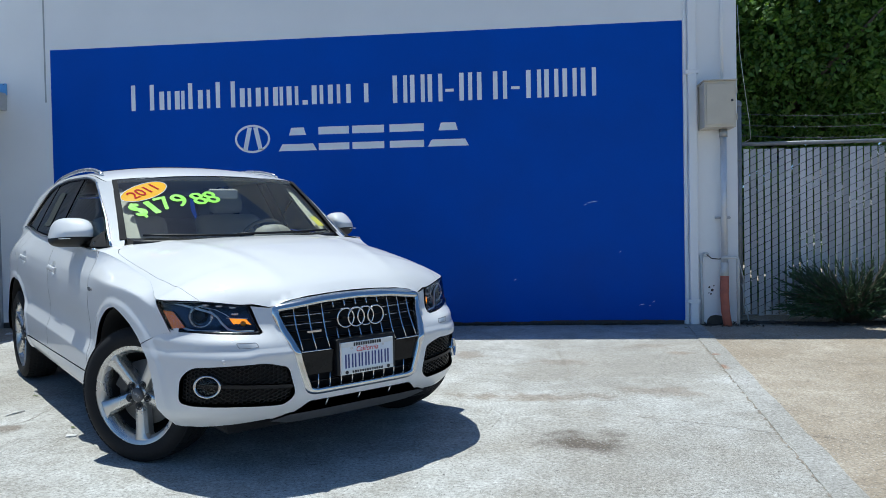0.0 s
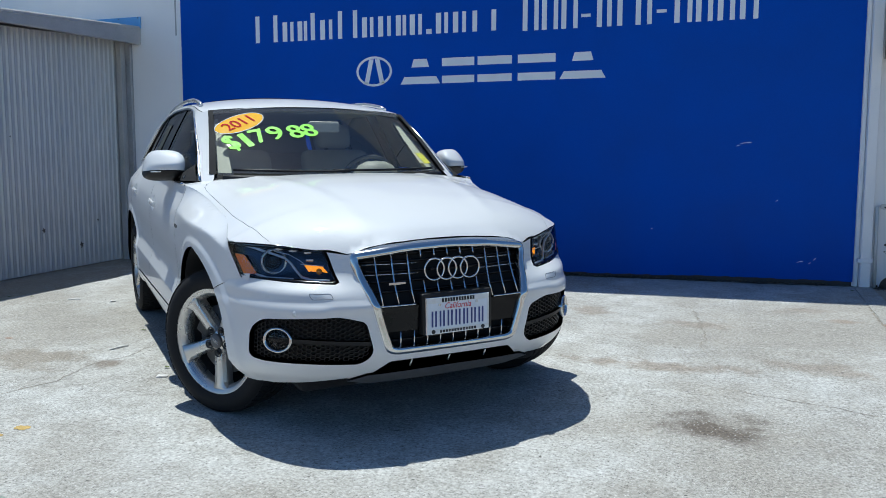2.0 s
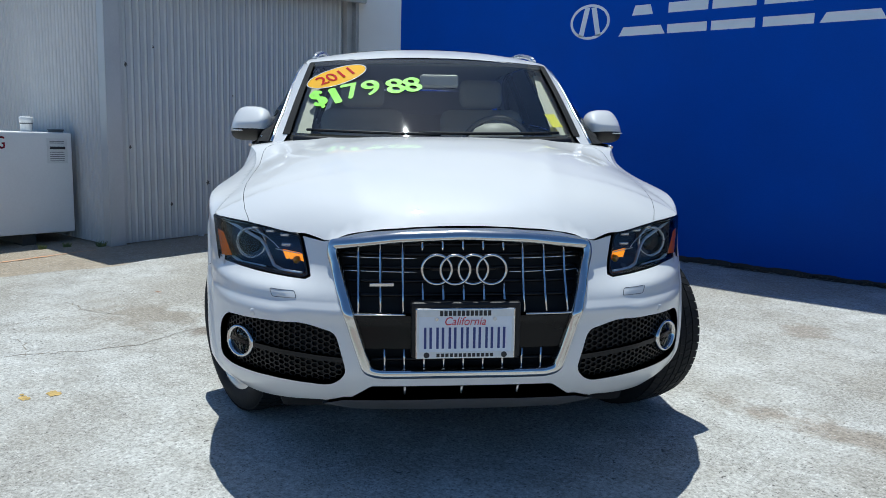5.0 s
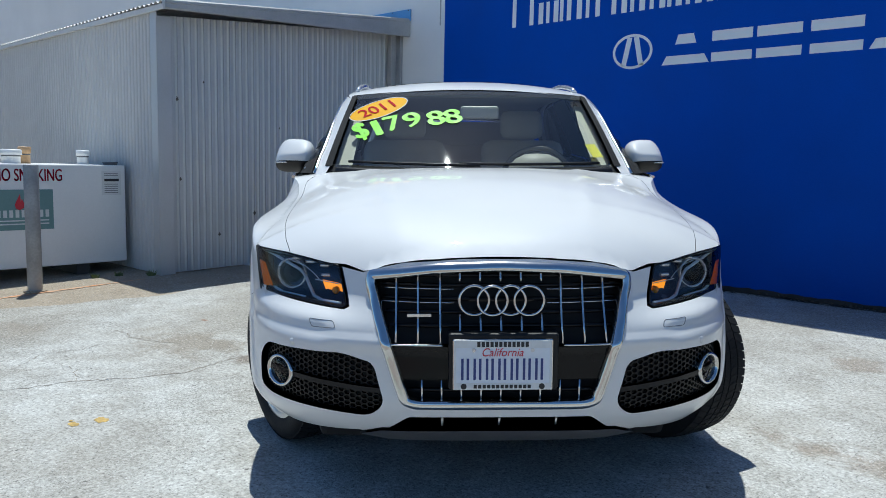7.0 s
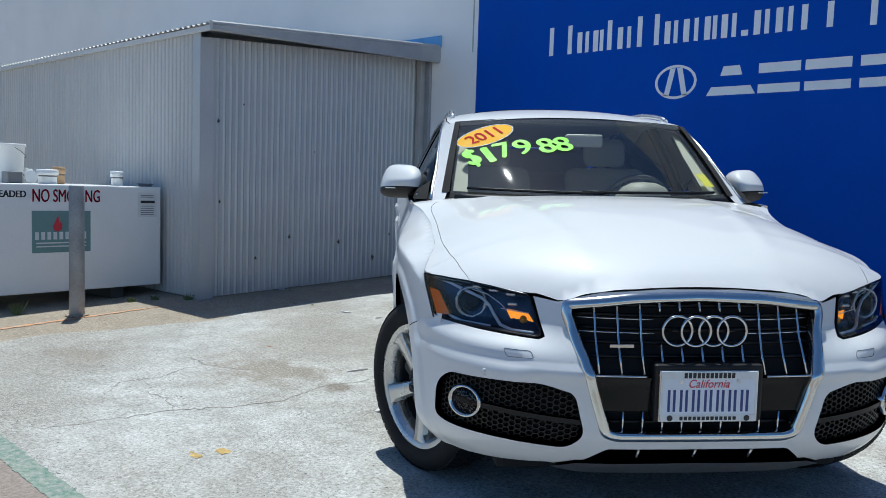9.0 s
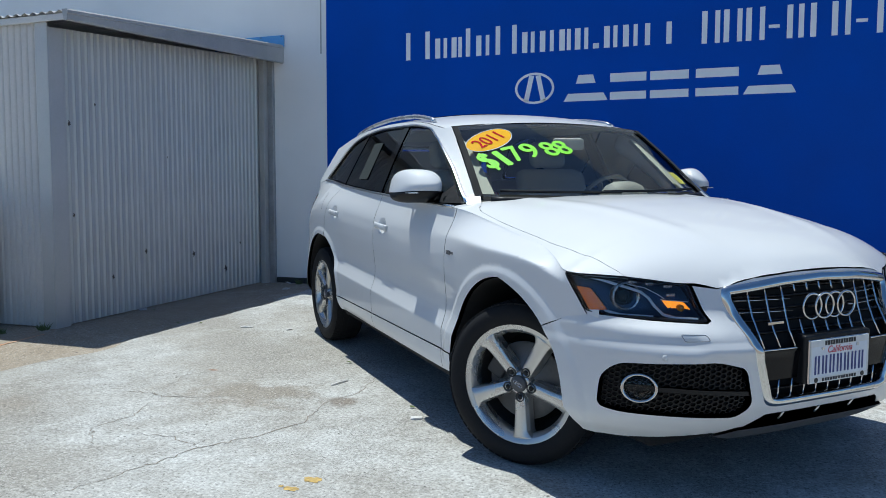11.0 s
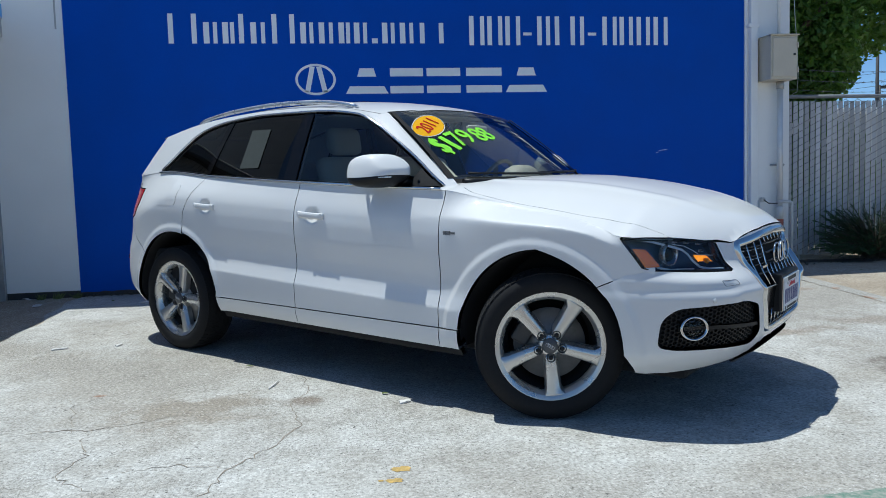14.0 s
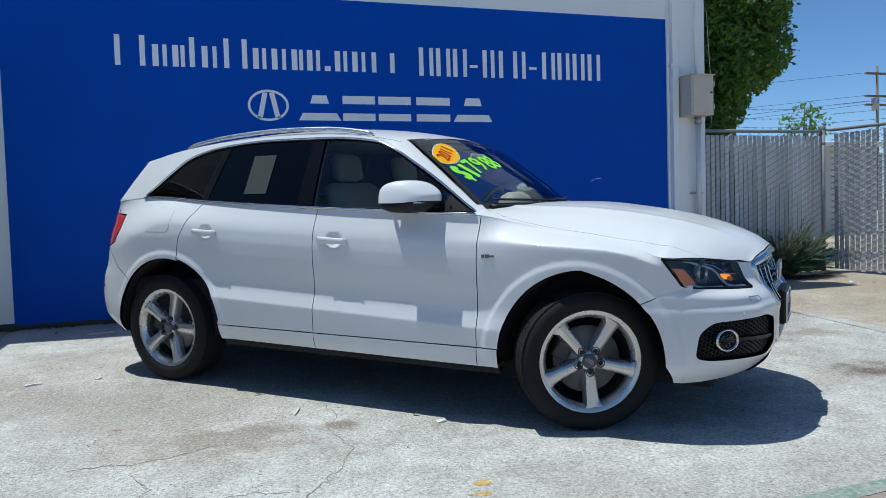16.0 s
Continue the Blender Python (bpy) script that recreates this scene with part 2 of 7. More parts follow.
# ---- building blocks ----
def part(name, bm, material, parent=None, label="", smooth=False):
    """Links a bmesh as one mesh object, under a thing or a part if given."""
    me = bpy.data.meshes.new(name)
    bm.to_mesh(me)
    bm.free()
    me.materials.append(material)
    if smooth:
        me.shade_smooth()
    ob = new(name, me)
    ob.parent = parent
    return tagged(ob, label)


def thing(name, label, category, m=None, group="", kind=""):
    ob = new(name)
    if m is not None:
        ob.matrix_world = m
    return tagged(ob, label, category, group, kind)


def box(x0, x1, y0, y1, z0, z1, bevel=0.0, bm=None):
    own = bmesh.new()
    bmesh.ops.create_cube(own, size=1)
    for v in own.verts:
        v.co = Vector((x0 + (v.co.x + 0.5) * (x1 - x0), y0 + (v.co.y + 0.5) * (y1 - y0), z0 + (v.co.z + 0.5) * (z1 - z0)))
    if bevel:
        bmesh.ops.bevel(own, geom=own.edges[:], offset=bevel, segments=2, profile=0.5, affect="EDGES")
    return merge(bm, own)


def merge(bm, own):
    """Adds the bmesh own to bm (if there is one)."""
    if bm is None:
        return own
    at = [bm.verts.new(v.co) for v in own.verts]
    own.verts.index_update()
    for f in own.faces:
        try:
            bm.faces.new([at[v.index] for v in f.verts]).smooth = f.smooth
        except ValueError:
            pass
    own.free()
    return bm


def cyl(p, q, r, r2=None, seg=16, cap=True, bevel=0.0, bm=None):
    """A cylinder or cone from p to q."""
    p, q = Vector(p), Vector(q)
    own = bmesh.new()
    d = q - p
    m = Matrix.Translation((p + q) / 2) @ d.to_track_quat("Z", "Y").to_matrix().to_4x4()
    bmesh.ops.create_cone(own, cap_ends=cap, segments=seg, radius1=r, radius2=r if r2 is None else r2, depth=d.length, matrix=m)
    if bevel:
        rim = [e for e in own.edges if len([f for f in e.link_faces if len(f.verts) > 4]) == 1]
        bmesh.ops.bevel(own, geom=rim, offset=bevel, segments=2, profile=0.5, affect="EDGES")
    for f in own.faces:
        f.smooth = len(f.verts) == 4
    return merge(bm, own)


def tube(points, r, seg=8, bm=None, closed=False, r_end=None):
    """A round tube along points."""
    own = bm or bmesh.new()
    pts = [Vector(p) for p in points]
    rings, up = [], Vector((0.13, 0.2, 1)).normalized()
    for i, p in enumerate(pts):
        a = pts[i - 1] if i or closed else pts[0]
        c = pts[(i + 1) % len(pts)] if i < len(pts) - 1 or closed else pts[-1]
        d = (c - a).normalized()
        s = d.cross(up)
        s = s.normalized() if s.length > 1e-4 else d.orthogonal().normalized()
        t = s.cross(d)
        rr = r if r_end is None else r + (r_end - r) * i / (len(pts) - 1)
        rings.append([own.verts.new(p + rr * (math.cos(2 * math.pi * j / seg) * s + math.sin(2 * math.pi * j / seg) * t)) for j in range(seg)])
    for i in range(len(rings) - (0 if closed else 1)):
        a, c = rings[i], rings[(i + 1) % len(rings)]
        for j in range(seg):
            own.faces.new((a[j], a[(j + 1) % seg], c[(j + 1) % seg], c[j])).smooth = True
    if not closed:
        own.faces.new(rings[0][::-1])
        own.faces.new(rings[-1])
    return own


def slab(outline, depth, m=None, bm=None):
    """A flat plate: an outline in x, y, extruded by depth along z, placed by m."""
    own = bmesh.new()
    a = [own.verts.new((x, y, 0)) for x, y in outline]
    c = [own.verts.new((x, y, depth)) for x, y in outline]
    own.faces.new(c)
    own.faces.new(a[::-1])
    for i in range(len(a)):
        j = (i + 1) % len(a)
        own.faces.new((a[i], a[j], c[j], c[i]))
    if m is not None:
        own.transform(m)
    return merge(bm, own)


def lathe(profile, m=None, seg=32, bm=None):
    """Turns a profile of (radius, height) about z."""
    own = bmesh.new()
    rings = [[own.verts.new((r * math.cos(2 * math.pi * j / seg), r * math.sin(2 * math.pi * j / seg), z)) for j in range(seg)] for r, z in profile]
    for a, c in zip(rings, rings[1:]):
        for j in range(seg):
            own.faces.new((a[j], a[(j + 1) % seg], c[(j + 1) % seg], c[j])).smooth = True
    bmesh.ops.remove_doubles(own, verts=own.verts[:], dist=1e-6)
    if m is not None:
        own.transform(m)
    return merge(bm, own)


def lettering(text, size, m, material, parent, name="lettering", depth=0.0006, width=None):
    """Readable writing in Blender's own font, as a mesh: centred, in the x, y plane of m."""
    cu = bpy.data.curves.new(name, "FONT")
    cu.body, cu.size, cu.extrude, cu.align_x, cu.align_y = text, size, depth, "CENTER", "CENTER"
    ob = bpy.data.objects.new(name, cu)
    scene.collection.objects.link(ob)
    me = bpy.data.meshes.new_from_object(ob.evaluated_get(bpy.context.evaluated_depsgraph_get()))
    bpy.data.objects.remove(ob)
    bpy.data.curves.remove(cu)
    xs = [v.co.x for v in me.vertices]
    if width:
        me.transform(Matrix.Diagonal((width / (max(xs) - min(xs)), 1, 1, 1)))
    me.transform(m)
    me.materials.clear()
    me.materials.append(material)
    out = new(name, me)
    out.parent = parent
    return out


# ---- ground ----
def ground_z(y):
    """The yard falls gently away from the building."""
    t = min(max(y, -12.0), 2.5)
    return 0.0275 * (t + 4.95)


def sheet(xs, ys, lift):
    bm = bmesh.new()
    rows = [[bm.verts.new((x, y, ground_z(y) + lift)) for x in xs] for y in ys]
    for a, c in zip(rows, rows[1:]):
        for i in range(len(xs) - 1):
            bm.faces.new((a[i], a[i + 1], c[i + 1], c[i]))
    return bm


tagged(part("ground", sheet([-900, -60, -20, 0, 20, 60, 900], [-900, -60, -12, -6, 0, 2.5, 20, 60, 900], 0), M_TAN),
       "sandy tan worn concrete yard reaching into the distance", "ground", kind="structure")


def apron_edge(y):
    return 0.03 + 0.05 * math.sin(3.1 * y) + 0.03 * math.sin(9 * y + 1) - 0.27 * max(0.0, min(1.0, (-3.3 - y) / 1.4))


def strip_edge(y):
    return 6.883 + 0.0815 * (y + 1.0)


def lot_sheet():
    bm = bmesh.new()
    ys = [-14 + 0.1 * i for i in range(141)]
    last = None
    for y in ys:
        lift = 0.005
        row = [bm.verts.new((x, y, ground_z(y) + lift)) for x in (apron_edge(y), strip_edge(y))]
        if last:
            bm.faces.new((last[0], last[1], row[1], row[0]))
        last = row
    return bm


tagged(part("pavement_lot", lot_sheet(), M_LOT), "pale weathered concrete lot with brown stains and cracks", "pavement", kind="structure")


def strip_sheet():
    bm = bmesh.new()
    last = None
    for i in range(28):
        y = -9.5 + 0.35 * i
        x = strip_edge(y)
        if y > -0.05:
            break
        jag = 0.008 * math.sin(7 * y)
        row = [bm.verts.new((x + d + (jag if d else 0), y, ground_z(y) + h)) for d, h in ((0.0, 0.004), (0.004, 0.010), (0.150, 0.010), (0.155, 0.004))]
        if last:
            for j in range(3):
                bm.faces.new((last[j], last[j + 1], row[j + 1], row[j]))
        last = row
    return bm


tagged(part("kerb_strip", strip_sheet(), M_STRIP), "light concrete strip set flush between lot and yard", "kerb", kind="structure")


def ribbon(pts, w, lift, seed=1, jag=0.02, step=0.03, thin=0.4):
    """A thin uneven band on the ground along points."""
    rnd = random.Random(seed)
    path = []
    for (x0, y0), (x1, y1) in zip(pts, pts[1:]):
        n = max(2, int(math.hypot(x1 - x0, y1 - y0) / step))
        for i in range(n):
            t = i / n
            path.append((x0 + (x1 - x0) * t + rnd.uniform(-jag, jag), y0 + (y1 - y0) * t + rnd.uniform(-jag, jag)))
    path.append(pts[-1])
    bm = bmesh.new()
    last = None
    for i, (x, y) in enumerate(path):
        a, c = path[max(i - 1, 0)], path[min(i + 1, len(path) - 1)]
        d = Vector((c[0] - a[0], c[1] - a[1])).normalized()
        ww = w * rnd.uniform(thin, 1.7 - thin) * min(1, 0.25 + 3 * min(i, len(path) - 1 - i) / len(path))
        s = Vector((-d.y, d.x)) * ww / 2
        row = [bm.verts.new((x + s.x, y + s.y, ground_z(y) + lift)), bm.verts.new((x - s.x, y - s.y, ground_z(y) + lift))]
        if last:
            bm.faces.new((last[0], last[1], row[1], row[0]))
        last = row
    return bm


for i, (pts, w) in enumerate([
        ([(0.9, -4.2), (1.08, -4.17), (1.29, -4.2), (1.5, -4.13), (1.70, -4.04)], 0.010),
        ([(1.29, -4.2), (1.28, -4.35), (1.36, -4.53), (1.30, -4.75), (1.5, -4.95)], 0.008),
        ([(2.1, -3.35), (2.21, -3.45), (2.27, -3.78), (2.17, -4.0), (2.23, -4.34), (2.13, -4.57), (1.97, -4.83), (1.83, -5.25), (1.72, -5.5)], 0.011),
        ([(2.21, -3.46), (2.45, -3.4), (2.6, -3.3)], 0.007), ([(2.0, -4.8), (1.75, -4.72), (1.5, -4.75)], 0.007),
        ([(1.2, -4.25), (1.12, -3.9), (1.02, -3.65)], 0.006),
        ([(5.55, -1.3), (5.6, -1.9), (5.63, -2.38), (5.58, -2.6), (5.65, -2.92)], 0.010),
        ([(5.5, -3.45), (5.83, -3.56), (6.17, -3.68), (6.57, -3.89), (7.3, -4.1)], 0.008),
        ([(7.4, -1.0), (7.9, -1.9), (8.4, -2.6)], 0.008), ([(6.9, -1.95), (7.6, -2.1), (8.6, -2.0)], 0.007),
        ([(-0.1, -1.9), (0.3, -2.1), (0.62, -2.0)], 0.006),
        ([(strip_edge(-0.15 - 0.5 * i), -0.15 - 0.5 * i) for i in range(14)], 0.026), ([(6.66, -3.56), (6.72, -3.6), (6.82, -3.55)], 0.010)]):
    tagged(part("crack", ribbon(pts, w * 0.62, 0.0065, i, 0.014), M_FINECRACK), "thin dark crack in the concrete lot", "crack", "cracks in the lot", "structure")


def blot(x, y, rx, ry, seed, lift=0.0065):
    rnd = random.Random(seed)
    bm = bmesh.new()
    vs = []
    for i in range(22):
        a = 2 * math.pi * i / 22
        r = rnd.uniform(0.65, 1.1)
        px, py = x + rx * r * math.cos(a), y + ry * r * math.sin(a)
        vs.append(bm.verts.new((px, py, ground_z(py) + lift)))
    bm.faces.new(vs)
    return bm


for x, y, rx, ry in ((2.635, -4.955, 0.042, 0.03), (2.60, -5.06, 0.036, 0.022), (2.55, -5.05, 0.012, 0.01)):
    tagged(part("paint_spot", blot(x, y, rx, ry, 5), M_YELLOW), "small worn yellow paint spot on the concrete", "paint mark", "yellow spots", "structure")
tagged(part("orange_line", ribbon([(-0.74, -5.9), (-0.72, -4.66), (-0.79, -3.36), (-0.80, -3.1)], 0.060, 0.004, 3, 0.006), M_ORANGE),
       "faded orange painted line on the concrete", "paint line", kind="structure")
def lane_sheet():
    """The worn asphalt past the painted line, following the ground's fall."""
    rnd = random.Random(31)
    bm = bmesh.new()
    last = None
    for i in range(121):
        x = -6.0 + i * 0.15
        row = [bm.verts.new((x, y, ground_z(y) + 0.0066)) for y in (-5.60 + rnd.uniform(-0.015, 0.015), -6.5, -8.0, -12.0)]
        if last:
            for j in range(3):
                bm.faces.new((last[j], last[j + 1], row[j + 1], row[j]))
        last = row
    bmesh.ops.recalc_face_normals(bm, faces=bm.faces[:])
    return bm


tagged(part("lane", lane_sheet(), M_LANE), "worn brownish asphalt lane past the painted line", "road", kind="structure")
tagged(part("green_line", ribbon([(0.0, -5.5), (1.8, -5.56), (2.6, -5.6), (4.2, -5.54), (6.3, -5.5)], 0.115, 0.0072, 4, 0.004, 0.02, 0.80), M_GREEN),
       "wide faded green painted line on the concrete", "paint line", kind="structure")

# ---- building wall ----
WALL_TOP = 4.65
FACADE = Matrix(((1, 0, 0, 0), (0, 0, -1, 0.35), (0, 1, 0, 0), (0, 0, 0, 1)))
wall = tagged(part("wall_north", slab([(-26.0, -0.1), (7.5, -0.1), (7.5, 5.9), (3.0, 5.9), (-1.2, WALL_TOP), (-26.0, WALL_TOP)], 0.35, FACADE), M_WALL),
              "smooth pale grey-white painted building wall", "wall", kind="structure")
rnd = random.Random(77)
ragged = [(x, 0.181 + 0.007 * math.sin(2.3 * x) + rnd.uniform(-0.006, 0.006)) for x in np.arange(0.06, 6.93, 0.055)]
part("painted_panel", slab([(0.0, 0.180)] + [(float(x), z) for x, z in ragged] + [(6.958, 0.178), (6.958, 3.285), (0.0, 3.285)], 0.004, Matrix(((1, 0, 0, 0), (0, 0, -1, 0), (0, 1, 0, 0), (0, 0, 0, 1)))),
     M_BLUE, wall, "deep blue painted sign panel with a ragged lower edge")
part("tall_wall", box(-26.0, -3.4, 0.02, 0.35, WALL_TOP, 8.6), M_WALL, wall)
part("side_wall", box(7.2, 7.5, 0.35, 12.0, -0.1, WALL_TOP - 0.01), M_WALL, wall)
part("joint", box(-0.075, -0.06, -0.006, 0.0, 2.7, WALL_TOP - 0.3), M_SHEDTRIM, wall, "narrow vertical joint cover")
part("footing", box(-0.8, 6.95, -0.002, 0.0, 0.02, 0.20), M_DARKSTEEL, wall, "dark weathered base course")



def litter_bed(x0, x1, y0, y1, count, size, seed):
    """Dead leaves and grit heaped loosely along the foot of the wall."""
    rnd = random.Random(seed)
    verts, faces = [], []
    for _ in range(count):
        x, y = rnd.uniform(x0, x1), y1 - (y1 - y0) * rnd.random() ** 2
        if noise.noise(Vector((x * 2.1, seed, 0))) < -0.12 and rnd.random() < 0.8:
            continue
        p = Vector((x, y, ground_z(y) + 0.006 + rnd.uniform(0, 0.02) * (1 - (y1 - y) / (y1 - y0))))
        a = Vector((rnd.uniform(-1, 1), rnd.uniform(-1, 1), rnd.uniform(-0.1, 0.5))).normalized() * size * rnd.uniform(0.4, 1.3)
        b = a.cross(Vector((0, 0.3, 1))).normalized() * a.length * 0.4
        i = len(verts)
        verts += [p - a * 0.5, p + b, p + a * 0.5 + Vector((0, 0, 0.004)), p - b]
        faces.append((i, i + 1, i + 2, i + 3))
    me = bpy.data.meshes.new("leaf_litter")
    me.from_pydata(verts, [], faces)
    me.materials.append(M_CRACK)
    return new("leaf_litter", me)


tagged(litter_bed(0.0, 6.95, -0.07, -0.003, 1500, 0.026, 5), "dark dead leaves and grit along the wall foot", "litter", kind="stuff")
tagged(litter_bed(7.1, 9.3, -0.22, -0.003, 500, 0.03, 6), "dark dead leaves and grit beside the fence foot", "litter", kind="stuff")
chip_spots = [(6.016, 1.429, 0.055, 0.009), (5.95, 1.405, 0.018, 0.007), (6.52, 0.345, 0.03, 0.008), (6.64, 0.372, 0.014, 0.010), (6.60, 0.335, 0.010, 0.006), (5.2, 0.62, 0.012, 0.008), (6.3, 0.9, 0.010, 0.007)]
for x, z, w, h in chip_spots:
    part("paint_chip", slab([(x - w, z - h), (x - 0.2 * w, z - 0.1 * h), (x + w, z + 0.6 * h), (x + 0.5 * w, z + h), (x - 0.4 * w, z + 0.3 * h)], 0.001, Matrix(((1, 0, 0, 0), (0, 0, -1, -0.004), (0, 1, 0, 0), (0, 0, 0, 1)))), M_WALL, wall, "pale chip in the blue paint")
# Lettering of the sign, kept as plain bars of its size and colour.
sign = thing("wall_sign", "pale painted sign marks on the blue wall panel", "sign")


def wall_plate(x0, x1, z0, z1, name="letter_bar", slant=0.0):
    pts = [(x0, z0), (x1, z0), (x1 + slant, z1), (x0 + slant, z1)]
    return part(name, slab(pts, 0.003, Matrix(((1, 0, 0, 0), (0, 0, -1, -0.004), (0, 1, 0, 0), (0, 0, 0, 1)))), M_LETTER, sign)


def trapezoid_plate(x0, x1, z0, z1, lean):
    pts = [(x0, z0), (x1, z0), (x1 - lean * 0.5, z1), (x0 + lean * 0.5, z1)]
    return part("letter_bar", slab(pts, 0.003, Matrix(((1, 0, 0, 0), (0, 0, -1, -0.004), (0, 1, 0, 0), (0, 0, 0, 1)))), M_LETTER, sign)


def glyph_row(x0, x1, z0, widths, tall, stroke=0.048):
    """A row of plain upright bars, two for a wide sign and one for a narrow one."""
    total = sum(widths)
    x = x0
    for w, h in zip(widths, tall):
        ww = (x1 - x0) * w / total
        if w > 0.75:
            wall_plate(x + 0.10 * ww, x + 0.10 * ww + stroke, z0, z0 + h)
            wall_plate(x + 0.88 * ww - stroke, x + 0.88 * ww, z0, z0 + h)
        elif w > 0.4:
            wall_plate(x + 0.12 * ww, x + 0.12 * ww + stroke * 1.15, z0, z0 + h)
            wall_plate(x + 0.62 * ww, x + 0.62 * ww + stroke * 0.8, z0, z0 + h)
        elif h < 0.08:
            wall_plate(x + 0.15 * ww, x + 0.75 * ww, z0, z0 + h)
        else:
            wall_plate(x + 0.22 * ww, x + 0.22 * ww + stroke, z0, z0 + h)
        x += ww


CAP, LOW = 0.285, 0.205
glyph_row(0.92, 3.69, 2.565, [1.15, 0.62, 0.5, 0.38, 0.68, 0.95, 0.6, 0.68, 0.5, 0.62, 0.33, 0.6, 0.66, 1.05],
          [CAP, LOW, LOW, CAP, LOW, CAP, LOW, LOW, LOW, LOW, 0.05, LOW, LOW, LOW])
for i, (x, w) in enumerate([(3.90, 0.19), (4.09, 0.19), (4.28, 0.19), (4.62, 0.17), (4.81, 0.15), (4.98, 0.18), (5.33, 0.19), (5.52, 0.18), (5.71, 0.18), (5.90, 0.19)]):
    wall_plate(x + 0.02, x + 0.068, 2.545, 2.545 + CAP + 0.01)
    if i != 4:
        wall_plate(x + w - 0.055, x + w - 0.012, 2.545, 2.545 + CAP + 0.01)
wall_plate(4.49, 4.58, 2.645, 2.675)
wall_plate(5.19, 5.28, 2.645, 2.675)
for x0, x1, lean in ((2.64, 3.07, 0.085), (3.09, 3.43, 0.0), (3.465, 3.815, 0.0), (3.876, 4.25, 0.0), (4.29, 4.735, 0.085)):
    trapezoid_plate(x0, x1, 2.065, 2.140, lean)
    trapezoid_plate(x0 + 1.4 * lean, x1 - 1.4 * lean, 2.235, 2.318, 0.6 * lean)


def ring_plate(cx, cz, rx, rz, w, name="emblem_ring", depth=0.003, seg=40):
    bm = bmesh.new()
    rows = []
    for i in range(seg):
        a = 2 * math.pi * i / seg
        c, s = math.cos(a), math.sin(a)
        rows.append([bm.verts.new((cx + (rx - d) * c, -0.004 - y, cz + (rz - d) * s)) for d, y in ((0, 0), (0, depth), (w, depth), (w, 0))])
    for i in range(seg):
        a, c = rows[i], rows[(i + 1) % seg]
        for j in range(3):
            bm.faces.new((a[j], a[j + 1], c[j + 1], c[j]))
    return part(name, bm, M_LETTER, sign)


ring_plate(2.345, 2.21, 0.20, 0.155, 0.024)
wall_plate(2.235, 2.285, 2.085, 2.335, "emblem_bar", 0.055)
wall_plate(2.41, 2.46, 2.085, 2.335, "emblem_bar", -0.055)

# ---- fittings at the end of the wall ----
spout = thing("downspout", "white painted square downspout strapped to the wall", "downspout")
part("pipe", box(7.0, 7.085, -0.075, -0.005, 0.14, WALL_TOP - 0.4, 0.008), M_WALL, spout)
part("edge_trim", box(6.962, 6.996, -0.02, 0.0, 0.14, WALL_TOP - 0.4, 0.004), M_WALL, spout)
for z in (2.74, 0.38):
    part("strap", box(6.975, 7.10, -0.08, 0.0, z - 0.02, z + 0.02, 0.004), M_WALL, spout)

cabinet = thing("electrical_cabinet", "beige enamelled metal electrical cabinet on the wall", "electrical box")
part("body", box(7.115, 7.425, -0.26, -0.001, 2.14, 2.60, 0.006), M_BOX, cabinet)
door = part("door", box(7.135, 7.405, -0.272, -0.26, 2.165, 2.575, 0.005), M_BOX, cabinet)
part("rain_lip", box(7.105, 7.435, -0.285, 0.0, 2.60, 2.612, 0.003), M_BOX, cabinet)
part("latch", cyl((7.38, -0.285, 2.40), (7.38, -0.27, 2.40), 0.012), M_DARKSTEEL, door, "dark round latch")
for z in (2.24, 2.5):
    part("hinge", box(7.424, 7.434, -0.27, -0.24, z - 0.03, z + 0.03), M_BOX, cabinet)

conduit = thing("conduit", "galvanised conduit dropping from the cabinet into an orange sleeve", "conduit")
part("upper_pipe", cyl((7.34, -0.05, 2.61), (7.34, -0.05, WALL_TOP - 0.5), 0.018), M_WALL, conduit)
part("steel_pipe", cyl((7.34, -0.08, 0.72), (7.34, -0.08, 2.14), 0.032), M_CONDUIT, conduit)
part("coupling", cyl((7.34, -0.08, 2.06), (7.34, -0.08, 2.14), 0.042), M_GALV, conduit)
part("coupling", cyl((7.34, -0.08, 0.64), (7.34, -0.08, 0.78), 0.04), M_PVC, conduit)
part("sleeve", tube([(7.34, -0.08, 0.64), (7.335, -0.085, 0.45), (7.34, -0.1, 0.28), (7.36, -0.13, 0.10)], 0.043, 14), M_ORANGE_PIPE, conduit, "faded orange plastic sleeve")
part("clamp", box(7.27, 7.41, -0.05, -0.002, 1.225, 1.25, 0.003), M_GALV, conduit)
for x in (7.28, 7.40):
    part("clamp_bolt", cyl((x, -0.06, 1.237), (x, 0, 1.237), 0.012, seg=8), M_GALV, conduit)
for x, z, w in ((7.205, 0.52, 0.012), (7.235, 0.49, 0.016), (7.22, 0.45, 0.010), (7.25, 0.535, 0.008), (7.20, 0.46, 0.007), (7.13, 0.58, 0.014)):
    part("paint_flake", slab([(x - w, z - 0.6 * w), (x + 0.3 * w, z - w), (x + w, z + 0.2 * w), (x + 0.2 * w, z + w), (x - 0.7 * w, z + 0.5 * w)], 0.0012, Matrix(((1, 0, 0, 0), (0, 0, -1, 0), (0, 1, 0, 0), (0, 0, 0, 1)))), M_CRACK, wall, "dark flaked spot in the wall paint")
